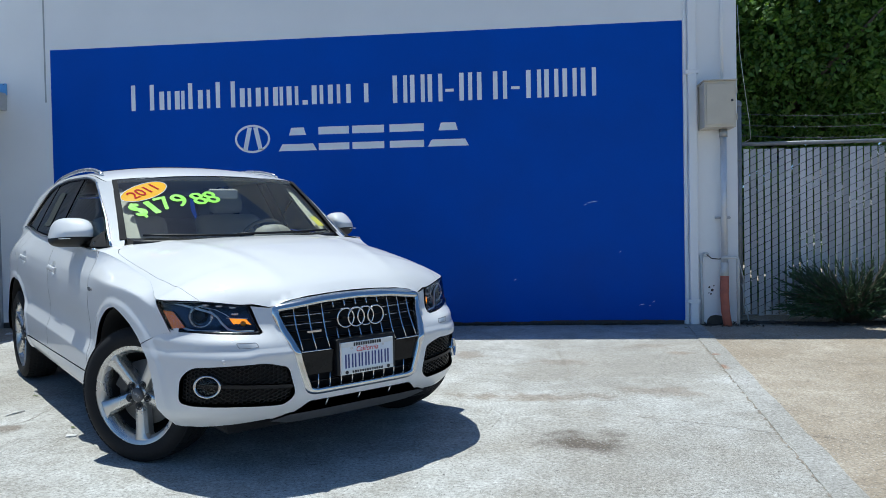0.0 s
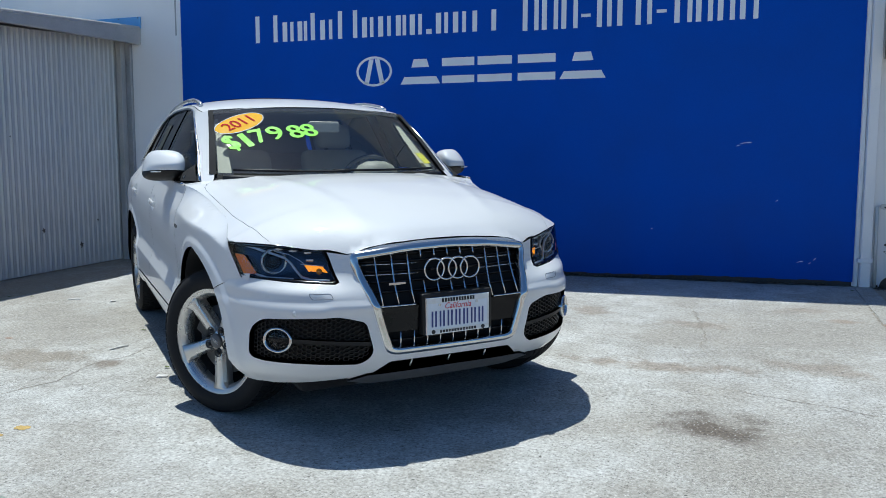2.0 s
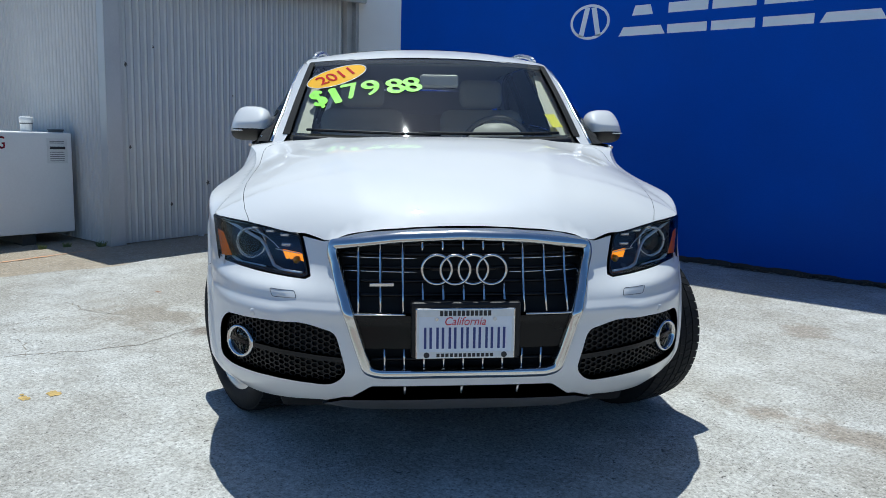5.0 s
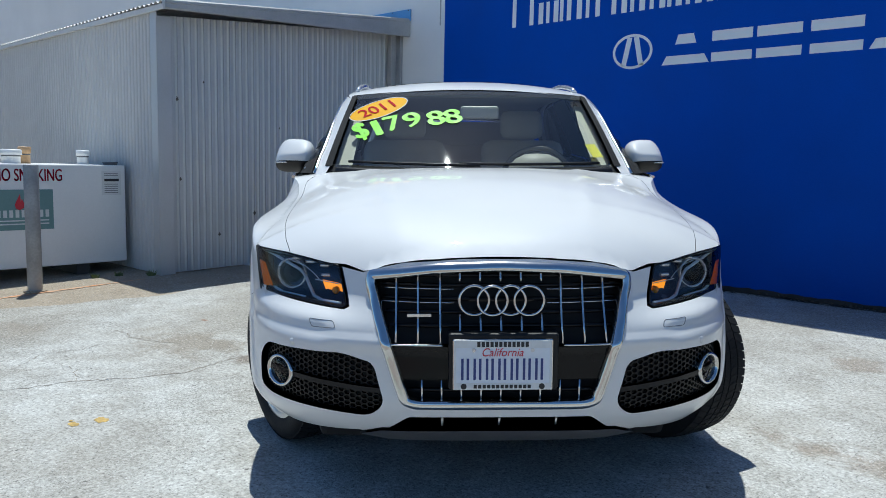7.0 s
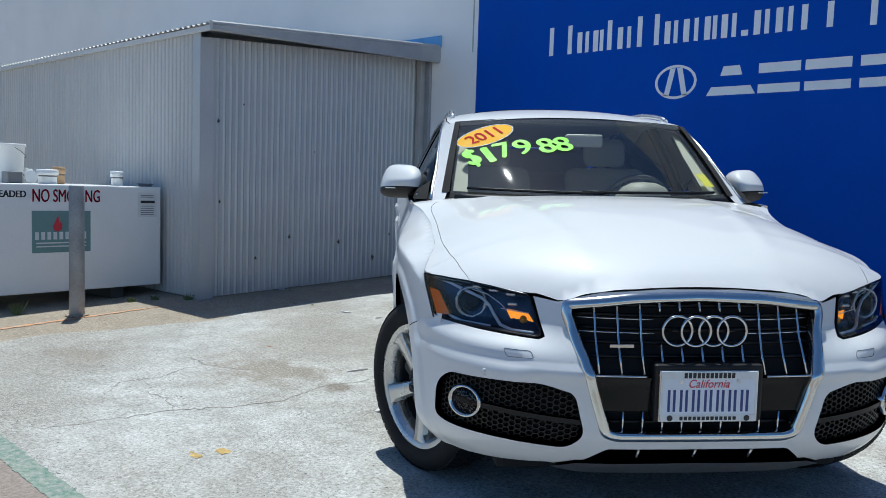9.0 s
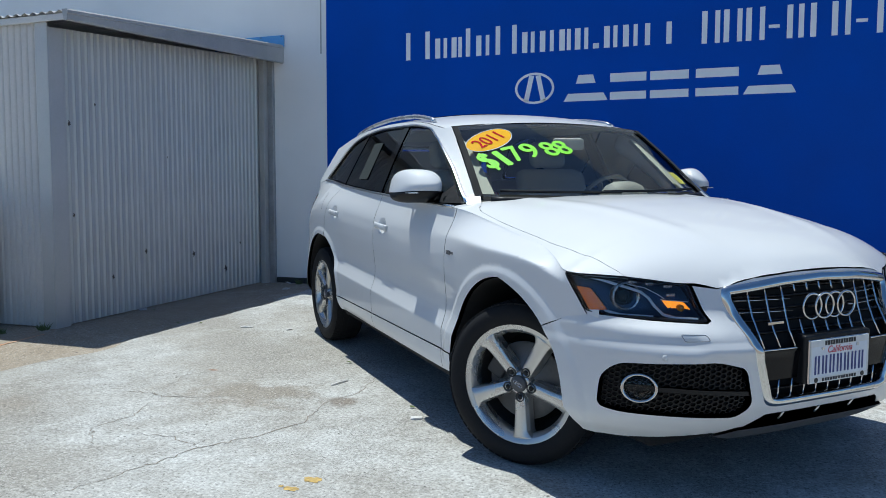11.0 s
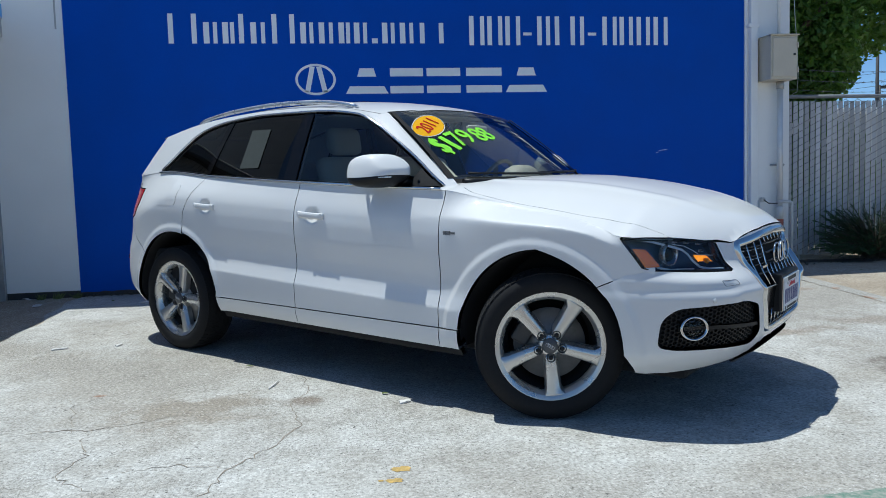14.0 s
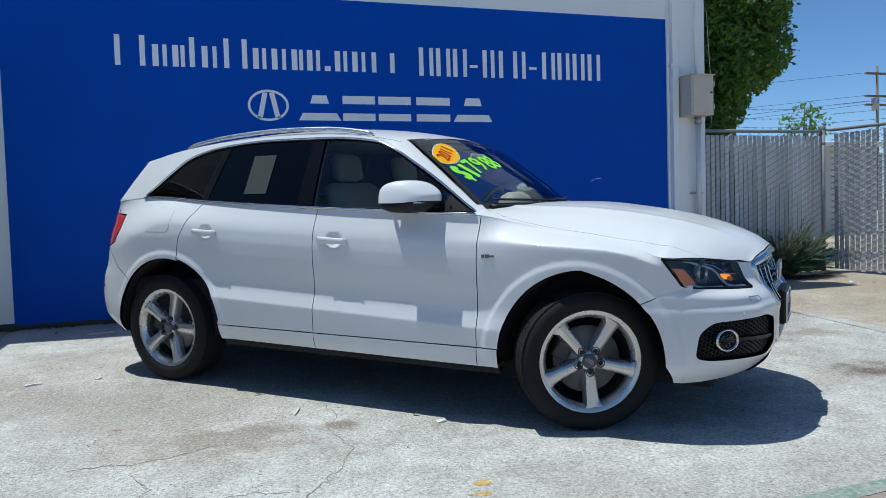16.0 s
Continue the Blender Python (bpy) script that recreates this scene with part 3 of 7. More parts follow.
part("wall_hole", slab([(7.165, 0.12), (7.40, 0.12), (7.41, 0.17), (7.375, 0.205), (7.32, 0.222), (7.27, 0.232), (7.215, 0.222), (7.185, 0.19)], 0.0012, Matrix(((1, 0, 0, 0), (0, 0, -1, 0), (0, 1, 0, 0), (0, 0, 0, 1)))), M_CRACK, wall, "dark crumbled hole at the wall foot")
small = thing("small_pipe", "thin white plastic pipes bracketed to the wall base", "pipe")
part("riser", cyl((7.125, -0.04, 0.14), (7.115, -0.04, 0.86), 0.016, seg=10), M_PVC, small)
part("bell_box", cyl((7.17, -0.05, 0.86), (7.17, 0.0, 0.86), 0.024), M_PVC, small)
part("cable", tube([(7.17, -0.05, 0.86), (7.22, -0.06, 0.82), (7.28, -0.09, 0.815), (7.33, -0.1, 0.82)], 0.006, 6), M_BLACKCABLE, small)
part("branch", tube([(7.30, -0.12, 0.83), (7.44, -0.12, 0.83), (7.458, -0.12, 0.82), (7.462, -0.12, 0.8), (7.462, -0.12, 0.12)], 0.017, 10), M_PVC, small)
loose = thing("loose_cables", "loose pale cables hanging beside the wall corner", "cable")
part("cable", tube([(7.50, -0.05, 3.4), (7.52, -0.06, 2.9), (7.58, -0.02, 2.5), (7.64, 0.05, 2.2), (7.66, 0.1, 2.05), (7.6, 0.1, 2.02)], 0.0035, 6), M_CABLE, loose)
part("cable", tube([(7.49, -0.06, 0.78), (7.53, -0.08, 0.6), (7.52, -0.1, 0.35), (7.57, -0.1, 0.18), (7.55, -0.12, 0.3), (7.51, -0.1, 0.55)], 0.006, 6), M_CABLE, loose)


# ---- fence ----
def fence(name, a, b, top, posts, seed, both=False):
    """Chain-link fence from a to b with upright plastic slats, a top rail, posts and barbed wire."""
    rnd = random.Random(seed)
    ob = thing(name, "chain-link fence filled with grey plastic slats and barbed wire", "fence", group="yard fences")
    ax, ay = a
    d = Vector((b[0] - ax, b[1] - ay, 0))
    length = d.length
    d.normalize()
    s = Vector((-d.y, d.x, 0))

    def at(u, off, z):
        p = Vector((ax, ay, 0)) + d * u + s * off
        return Vector((p.x, p.y, z))

    base = lambda u: ground_z(at(u, 0, 0).y)
    pitch = 0.0735
    w = 0.056
    me = None
    for i in range(int(length / pitch)):
        u = 0.05 + i * pitch
        lean = rnd.uniform(-0.004, 0.004)
        z0, z1 = base(u) + 0.02 + rnd.uniform(0, 0.03), top - 0.055 - (0.35 * rnd.random() if rnd.random() < 0.05 else 0.0)
        if me is None:
            me = part("slat", box(0, w, -0.004, 0.004, 0, 1), M_SLAT, ob)
            sl = me
        else:
            sl = new("slat", me.data)
            sl.parent = ob
        sl.matrix_world = Matrix(((d.x, s.x, lean, at(u, 0, 0).x), (d.y, s.y, 0, at(u, 0, 0).y), (0, 0, z1 - z0, z0), (0, 0, 0, 1)))
    bm = bmesh.new()
    r = 0.0024 if not both else 0.0030
    dz = 0.082
    nz = int((top - 0.02 - base(0)) / dz)
    def wire_bit(p, q, off):
        up, o = Vector((0, 0, r * 1.2)), off.normalized() * r * 1.6
        vs = [bm.verts.new(v) for v in (p + off - up, p + off + o, p + off + up, q + off - up, q + off + o, q + off + up)]
        bm.faces.new((vs[0], vs[1], vs[4], vs[3]))
        bm.faces.new((vs[1], vs[2], vs[5], vs[4]))

    rise = 0.036
    for i in range(int(length / pitch) + 1):
        for j in range(nz + 1):
            for way, side in ((1, -0.0075), (-1, -0.0095 if both else 0.0075)):
                z0 = base(0) + 0.03 + j * dz + (way * rise * i) % dz
                u0, u1 = i * pitch, min((i + 1) * pitch, length)
                if u1 <= u0 or z0 + rise > top - 0.02:
                    continue
                wire_bit(at(u0, 0, z0 if way > 0 else z0 + rise), at(u1, 0, z0 + rise if way > 0 else z0), s * side)
    link = part("chain_link_mesh", bm, M_WIRE, ob, "woven steel wire mesh")
    tagged(link, kind="stuff")
    part("top_rail", cyl(at(0, 0, top), at(length, 0, top), 0.022, seg=10), M_POST, ob)
    part("bottom_wire", cyl(at(0, 0, base(0) + 0.04), at(length, 0, base(length) + 0.04), 0.004, seg=6), M_GALV, ob)
    for u, h, rr in posts:
        post = part("post", cyl(at(u, 0, base(u) - 0.05), at(u, 0, h), rr, seg=14), M_POST, ob)
        part("cap", lathe([(rr * 1.15, 0), (rr * 1.2, 0.03), (rr * 0.7, 0.06), (0, 0.07)], Matrix.Translation(at(u, 0, h)), 14), M_POST, post)
        for z in (0.5, 1.15, 1.85):
            part("band", cyl(at(u, 0, z), at(u, 0, z + 0.03), rr * 1.15, seg=14), M_POST, post)
    for z in (0.095, 0.21, 0.33):
        sag = [at(length * i / 10, 0, top + z - 0.05 * math.sin(math.pi * i / 10)) for i in range(11)]
        wire = tube(sag, 0.0025, 5)
        for i in range(int(length / 0.13)):
            u = 0.06 + i * 0.13
            p = at(u, 0, top + z - 0.05 * math.sin(math.pi * u / length))
            for v in (Vector((0.012, 0.0, 0.014)), Vector((-0.010, 0.008, 0.014))):
                tube([p - v, p + v], 0.0016, 3, wire)
        part("barbed_wire", wire, M_WIRE, ob)
    return ob


fence("fence", (7.62, 0.40), (9.74, 0.44), 2.03, [(0.0, 2.44, 0.032), (2.10, 2.06, 0.032)], 2)
fence("fence", (9.80, 0.38), (10.55, -3.2), 2.05, [(2.4, 2.08, 0.025)], 5, True)

# ---- planting behind and before the fence ----
def leafy(name, lobes, count, size, seed, material, parent, flat=0.3):
    """A crown of many small folded leaves, spread over uneven lobes."""
    rnd = random.Random(seed)
    verts, faces = [], []
    total = sum(r ** 2 for *_, r in lobes)
    for cx, cy, cz, r in lobes:
        for _ in range(int(count * r * r / total)):
            v = Vector((rnd.gauss(0, 1), rnd.gauss(0, 1), rnd.gauss(0, 1))).normalized() * r * rnd.uniform(0.35, 1.0) ** 0.5
            bumpy = 1 + 0.28 * noise.noise(v * 2.3 + Vector((cx, cy, cz)))
            p = Vector((cx, cy, cz)) + v * bumpy
            a = Vector((rnd.uniform(-1, 1), rnd.uniform(-1, 1), rnd.uniform(-1.2, 0.3))).normalized()
            b = a.cross(Vector((rnd.uniform(-1, 1), rnd.uniform(-1, 1), 1))).normalized()
            n = a.cross(b)
            L = size * rnd.uniform(0.6, 1.3)
            i = len(verts)
            verts += [p, p + a * L * 0.45 + b * L * 0.33 + n * L * 0.1, p + a * L, p + a * L * 0.45 - b * L * 0.33 + n * L * 0.1]
            faces += [(i, i + 1, i + 2), (i, i + 2, i + 3)]
    me = bpy.data.meshes.new(name)
    me.from_pydata(verts, [], faces)
    me.materials.append(material)
    ob = new(name, me)
    ob.parent = parent
    return ob


tree = thing("tree", "leafy green tree behind the slatted fence", "tree")
TX, TY = 8.85, 3.1
part("trunk", tube([(TX, TY, 0), (TX + 0.02, TY, 1.5), (TX + 0.1, TY, 2.6), (TX + 0.3, TY + 0.1, 3.8), (TX + 0.5, TY + 0.1, 5.6)], 0.14, 10, r_end=0.05), M_BARK, tree)
for tip in ((10.9, 3.0, 4.4), (7.9, 2.9, 4.6), (9.8, 4.2, 5.6), (9.9, 2.2, 3.9), (8.4, 3.8, 5.6), (10.4, 3.4, 3.4)):
    part("limb", tube([(TX + 0.12, TY, 2.7), ((TX + tip[0]) / 2, (TY + tip[1]) / 2, (2.9 + tip[2]) / 2 - 0.15), tip], 0.06, 6, r_end=0.015), M_BARK, tree)
leafy("crown", [(9.2, 3.1, 4.6, 1.25), (10.3, 3.0, 4.5, 0.95), (10.55, 2.9, 3.7, 0.7), (9.6, 2.8, 3.4, 0.85), (8.6, 2.8, 3.6, 0.85), (8.3, 3.0, 4.4, 0.8),
                (10.6, 3.0, 4.9, 0.5), (10.0, 2.9, 2.95, 0.5), (9.0, 2.9, 2.85, 0.5), (9.7, 3.6, 4.8, 1.2), (8.9, 3.9, 3.6, 0.9), (11.0, 3.0, 4.6, 0.5), (8.0, 2.7, 2.9, 0.5),
                (8.5, 3.0, 2.45, 0.5), (9.2, 3.0, 2.35, 0.5), (9.75, 2.9, 2.45, 0.45), (10.15, 3.0, 2.7, 0.4), (8.0, 2.8, 2.4, 0.5), (8.1, 2.9, 3.6, 0.6), (7.95, 3.2, 2.9, 0.5), (9.8, 4.6, 3.2, 1.2), (8.7, 4.4, 2.9, 0.9), (10.6, 4.2, 3.0, 0.8), (8.2, 3.6, 5.2, 0.7), (11.2, 3.8, 3.8, 0.8)],
      72000, 0.100, 11, M_LEAF, tree)


# Unseen foliage, added so that the gaps between the slats look dark.
shrub = thing("shrub", "dense green shrub added behind the slatted fence to darken its gaps", "shrub")
part("stem", tube([(9.2, 2.3, 0.05), (9.22, 2.3, 0.6), (9.3, 2.35, 1.2)], 0.04, 8, r_end=0.02), M_BARK, shrub)
leafy("foliage", [(8.2, 2.1, 0.75, 0.7), (9.1, 2.2, 0.8, 0.75), (10.0, 2.3, 0.75, 0.7), (8.6, 2.4, 1.4, 0.55), (9.6, 2.4, 1.45, 0.6), (10.6, 2.4, 0.8, 0.6), (7.9, 2.0, 1.2, 0.55), (8.15, 2.2, 1.75, 0.5)], 11000, 0.10, 21, M_LEAF, shrub)


def spray_bush(name, cx, cy, rx, rz, count, seed, material):
    """A low juniper: feathery sprays reaching out and up from the base."""
    rnd = random.Random(seed)
    ob = thing(name, "low dark green juniper bush against the fence", "bush")
    verts, faces = [], []
    stems = bmesh.new()
    for _ in range(count):
        a = rnd.uniform(0, 2 * math.pi)
        lift = rnd.uniform(0.12, 1.0)
        L = rx * rnd.uniform(0.45, 1.0)
        tip = Vector((cx + L * math.cos(a), cy + 0.42 * L * math.sin(a), ground_z(cy) + rz * lift * rnd.uniform(0.6, 1.0) * (1.15 - 0.5 * L / rx)))
        root = Vector((cx + 0.15 * L * math.cos(a), cy, ground_z(cy)))
        midp = (root + tip) / 2 + Vector((0, 0, 0.10))
        tube([root, midp, tip], 0.006, 4, stems, r_end=0.002)
        for k in range(34):
            t = rnd.uniform(0.35, 1.0)
            p = (root * (1 - t) ** 2 + midp * 2 * t * (1 - t) + tip * t * t)
            d = ((tip - midp).normalized() + Vector((rnd.uniform(-1, 1), rnd.uniform(-1, 1), rnd.uniform(-0.4, 0.9))) * 0.8).normalized()
            s = d.orthogonal().normalized() * 0.008
            i = len(verts)
            q = p + d * rnd.uniform(0.04, 0.10)
            verts += [p - s, p + s, q]
            faces.append((i, i + 1, i + 2))
    part("branchwork", stems, M_BARK, ob)
    me = bpy.data.meshes.new("foliage")
    me.from_pydata(verts, [], faces)
    me.materials.append(material)
    new("foliage", me).parent = ob
    return ob


spray_bush("juniper_bush", 8.64, 0.02, 0.80, 0.92, 320, 3, M_JUNIPER)
tagged(part("leaf_litter", ribbon([(7.1, -0.08), (7.6, 0.12), (8.4, -0.05), (9.2, 0.05), (9.7, 0.1)], 0.35, 0.004, 9, 0.05), M_DIRT), "dark leaf litter along the fence base", "litter", kind="stuff")


tagged(part("wall_litter", ribbon([(3.6, -0.035), (4.6, -0.045), (5.4, -0.03), (6.1, -0.05), (6.9, -0.035), (7.1, -0.06)], 0.07, 0.0072, 12, 0.02), M_DIRT), "dark leaf litter along the foot of the wall", "litter", kind="stuff")


def scatter_bits(name, spots, size, seed, material, label):
    rnd = random.Random(seed)
    for x, y in spots:
        bm = bmesh.new()
        vs = []
        for i in range(7):
            a = 2 * math.pi * i / 7
            r = size * rnd.uniform(0.5, 1.1)
            vs.append(bm.verts.new((x + r * math.cos(a), y + 0.6 * r * math.sin(a), ground_z(y) + 0.008 + rnd.uniform(0, size * 0.4))))
        top = bm.verts.new((x, y, ground_z(y) + 0.008 + size * 0.5))
        for i in range(7):
            bm.faces.new((vs[i], vs[(i + 1) % 7], top))
        tagged(part(name, bm, material), label, "litter", "scraps on the ground")


scatter_bits("crumpled_paper", [(8.95, -0.75), (-0.80, -2.03), (-0.22, -0.53), (-0.45, -0.12)], 0.05, 3, M_DUSTY, "crumpled pale scrap of paper on the ground")
scatter_bits("dry_leaf", [(9.15, -0.9), (8.7, -0.6), (7.8, -0.8), (-0.70, -2.0), (0.11, -2.38), (-0.06, -2.45), (0.4, -0.4), (6.9, -0.3), (-0.2, -2.6), (2.65, -3.95), (1.9, -3.2)], 0.022, 4, M_WEED, "small dry curled leaf on the ground")

def flat_scrap(x, y, length, wide, turn):
    """A thin pale splinter or torn strip lying on the ground."""
    c, n = math.cos(radians(turn)), math.sin(radians(turn))
    ring = [(-0.5, -0.3), (-0.1, -0.5), (0.45, -0.25), (0.5, 0.2), (0.1, 0.5), (-0.45, 0.35)]
    pts = [(x + c * a * length - n * b * wide, y + n * a * length + c * b * wide) for a, b in ring]
    bm = bmesh.new()
    low = [bm.verts.new((px, py, ground_z(py) + 0.006)) for px, py in pts]
    top = [bm.verts.new((px, py, ground_z(py) + 0.010 + 0.006 * (k % 2))) for k, (px, py) in enumerate(pts)]
    bm.faces.new(top)
    for k in range(6):
        bm.faces.new((low[k], low[(k + 1) % 6], top[(k + 1) % 6], top[k]))
    tagged(part("pale_scrap", bm, M_DUSTY), "thin pale torn scrap lying on the concrete", "litter", "scraps on the ground")


for spot in ((0.57, -2.40, 0.10, 0.025, 15), (0.95, -2.38, 0.06, 0.03, 60), (2.07, -3.65, 0.14, 0.012, 70), (2.74, -4.11, 0.06, 0.04, 20), (0.78, -0.55, 0.22, 0.02, 12)):
    flat_scrap(*spot)

# ---- shed ----
shed = thing("shed", "lean-to shed of corrugated grey metal sheets against the wall", "shed")
SX, SY = -0.90, -2.90


def corrugated(length, height_a, height_b, z0, z1, wave=0.0678, amp=0.0080):
    """A corrugated sheet standing in x, z; its foot and top run from end to end."""
    bm = bmesh.new()
    n = int(length / wave * 12)
    last = None
    for i in range(n + 1):
        u = length * i / n
        y = amp * (1 - 2 * max(0.0, math.cos(2 * math.pi * u / wave)) ** 3)
        t = i / n
        row = [bm.verts.new((u, y + d, z)) for d in (0, 0.0015) for z in (z0 + (z1 - z0) * t, height_a + (height_b - height_a) * t)]
        if last:
            for k in (0, 2):
                bm.faces.new((last[k], row[k], row[k + 1], last[k + 1])).smooth = True
        last = row
    return bm


def sheet_wall(name, a, b, top_a, top_b, parent, label="", material=None):
    """Corrugated panels of about 0.9 m side by side from a to b."""
    d = Vector((b[0] - a[0], b[1] - a[1], 0))
    count = max(1, round(d.length / 0.89))
    w = d.length / count
    d.normalize()
    s = Vector((-d.y, d.x, 0))
    for i in range(count):
        p = Vector((a[0], a[1], 0)) + d * (i * w)
        q = p + d * w
        t0, t1 = i / count, (i + 1) / count
        ob = part(name, corrugated(w + 0.02, top_a + (top_b - top_a) * t0, top_a + (top_b - top_a) * t1, ground_z(p.y) + 0.01, ground_z(q.y) + 0.01), material or M_SHED, parent, label)
        off = s * (0.003 * (i % 2))
        ob.matrix_world = Matrix(((d.x, s.x, 0, p.x + off.x), (d.y, s.y, 0, p.y + off.y), (0, 0, 1, 0), (0, 0, 0, 1)))


sheet_wall("metal_sheet", (SX, SY + 0.05), (SX + 0.09, -0.02), 2.47, 2.68, shed)
sheet_wall("metal_sheet", (SX - 0.06, SY), (-7.2, SY - 0.05), 2.535, 2.535, shed, "", M_SHEDLIT)
part("corner_trim", box(SX - 0.10, SX + 0.02, SY - 0.02, SY - 0.008, 0.05, 2.53, 0.003), M_SHED, shed)
part("corner_trim", box(SX + 0.012, SX + 0.024, SY - 0.02, SY + 0.13, 0.05, 2.46, 0.003), M_SHED, shed)
part("wall_post", box(SX + 0.095, SX + 0.165, -0.12, -0.005, 0.12, 2.66, 0.004), M_SHEDTRIM, shed)
part("wall_post", box(SX + 0.168, SX + 0.235, -0.05, -0.005, 0.12, 2.66, 0.004), M_GALV, shed)
rb = bmesh.new()
n = 700
last = None
for i in range(n + 1):
    x = -6.6 * i / n
    h = 0.010 * math.sin(2 * math.pi * x / 0.0889)
    row = [rb.verts.new(p) for d in (0, -0.0015) for p in ((SX + 0.265 + x, SY - 0.06, 2.553 + h + d), (SX + 0.345 + x, -0.005, 2.812 + h + d))]
    if last:
        for k in (0, 2):
            rb.faces.new((last[k], row[k], row[k + 1], last[k + 1])).smooth = True
    last = row
part("roof", rb, M_SHED, shed, "corrugated metal roof sheet")


def beam(p, q, w, h, bevel=0.004):
    """A rectangular bar from p to q, its top along the line."""
    p, q = Vector(p), Vector(q)
    d = q - p
    own = box(0, d.length, -w / 2, w / 2, -h, 0, bevel)
    flat = Vector((d.x, d.y, 0)).normalized()
    s = Vector((-flat.y, flat.x, 0))
    d.normalize()
    u = d.cross(s)
    own.transform(Matrix(((d.x, s.x, u.x, p.x), (d.y, s.y, u.y, p.y), (d.z, s.z, u.z, p.z), (0, 0, 0, 1))))
    return own


# the barge board hangs out past the sheets and grows deeper towards the wall
bb = bmesh.new()
rows = []
for x, y, top, deep in ((SX + 0.275, SY - 0.06, 2.566, 0.085), (SX + 0.355, -0.006, 2.826, 0.205)):
    rows.append([bb.verts.new((x + dx, y, top + dz)) for dx, dz in ((-0.05, 0.0), (0.0, 0.0), (0.012, -0.012), (0.012, -0.035), (0.004, -0.04), (0.004, -deep + 0.012), (-0.004, -deep), (-0.03, -deep))])
for k in range(8):
    bb.faces.new((rows[0][k], rows[1][k], rows[1][(k + 1) % 8], rows[0][(k + 1) % 8]))
bb.faces.new(rows[0][::-1])
bb.faces.new(rows[1])
bmesh.ops.recalc_face_normals(bb, faces=bb.faces[:])
part("barge_board", bb, M_SHEDTRIM, shed, "grey metal barge board")
part("eave_board", beam((SX + 0.25, SY - 0.035, 2.54), (-7.3, SY - 0.085, 2.54), 0.02, 0.05), M_PVC, shed)
part("flashing", box(SX - 0.9, SX + 0.372, -0.03, -0.008, 2.80, 2.93, 0.003), M_SKYBLUE, shed, "sky-blue painted flashing board")
for x in (SX + 0.08, SX + 0.345):
    part("flashing_nail", cyl((x, -0.034, 2.917), (x, -0.028, 2.917), 0.006, seg=8), M_DARKSTEEL, shed)

for y, z, r in ((-2.72, 1.72, 0.020), (-2.70, 0.97, 0.016), (-2.45, 1.90, 0.012), (-1.9, 0.62, 0.022), (-1.25, 0.55, 0.025), (-0.75, 0.36, 0.030), (-2.3, 0.42, 0.018), (-1.6, 1.5, 0.010), (-0.5, 0.62, 0.014)):
    x = SX + 0.09 * (y - SY) / 2.88 + 0.011
    part("rust_spot", slab([(r * (0.7 + 0.4 * math.sin(5 * a + y)) * math.cos(a), 1.3 * r * (0.8 + 0.3 * math.cos(3 * a)) * math.sin(a)) for a in [2 * math.pi * k / 12 for k in range(12)]], 0.001, Matrix(((0, 0, 1, x), (1, 0, 0, y), (0, 1, 0, z), (0, 0, 0, 1)))), M_CRACK, shed, "dark rusty nail spot")

# ---- fuel tank and bollard ----
tank = thing("fuel_tank", "white rectangular steel fuel tank with signs and caps", "fuel tank")
KX, KY0, KY1, KZ0, KZ1 = -1.44, -6.2, -2.985, 0.15, 1.085
part("shell", box(KX - 1.25, KX, KY0, KY1, KZ0, KZ1, 0.012), M_TANK, tank)
for y in (KY0 + 0.3, -4.5, KY1 - 0.4):
    part("skid", box(KX - 1.2, KX - 0.06, y - 0.06, y + 0.06, 0.0, KZ0), M_DARKSTEEL, tank)
FACE = Matrix(((0, 0, 1, KX), (1, 0, 0, 0), (0, 1, 0, 0), (0, 0, 0, 1)))


def face_plate(y0, y1, z0, z1, material, name, lift=0.0, parent=None, label=""):
    return part(name, box(KX + lift, KX + lift + 0.003, y0, y1, z0, z1), material, parent or tank, label)


for d in (-0.002, 0.002):
    lettering("NO SMOKING", 0.155, FACE @ Matrix.Translation((-3.862 + d, 0.982 + 0.6 * d, 0.002)), M_DEEPRED, tank, "red_lettering", width=0.57)
for d in (-0.003, 0.003):
    lettering("UNLEADED", 0.08, FACE @ Matrix.Translation((-4.37 + d, 0.995, 0.002)), M_BLACKINK, tank, "black_lettering", width=0.34)
plate = face_plate(-4.155, -3.66, 0.497, 0.858, M_TEAL, "sign_plate", label="teal sign plate with a flame")
flame = [(0.0, -0.07), (0.035, -0.05), (0.04, -0.01), (0.02, 0.03), (0.012, 0.0), (0.006, 0.075), (-0.02, 0.02), (-0.038, -0.02), (-0.03, -0.055)]
part("flame", slab(flame, 0.002, FACE @ Matrix.Translation((-3.945, 0.745, 0.004))), M_RED, plate)
for i in range(9):
    y = -4.13 + i * 0.05
    part("word_bar", box(KX + 0.003, KX + 0.006, y, y + 0.03, 0.61, 0.675), M_PALEINK, plate)
for z in (0.575, 0.545):
    part("word_bar", box(KX + 0.003, KX + 0.006, -4.12, -3.70, z, z + 0.011), M_PALEINK, plate)
lab = face_plate(-3.215, -3.03, 0.80, 1.03, M_PAPER, "label_plate", label="white notice label with dark text lines")
part("word_bar", box(KX + 0.003, KX + 0.005, -3.19, -3.05, 0.93, 0.955), M_BLACKINK, lab)
for z in (1.0, 0.985, 0.90, 0.88, 0.86, 0.84, 0.82):
    part("word_bar", box(KX + 0.003, KX + 0.005, -3.19, -3.06, z, z + 0.006), M_GREYPLASTIC, lab)


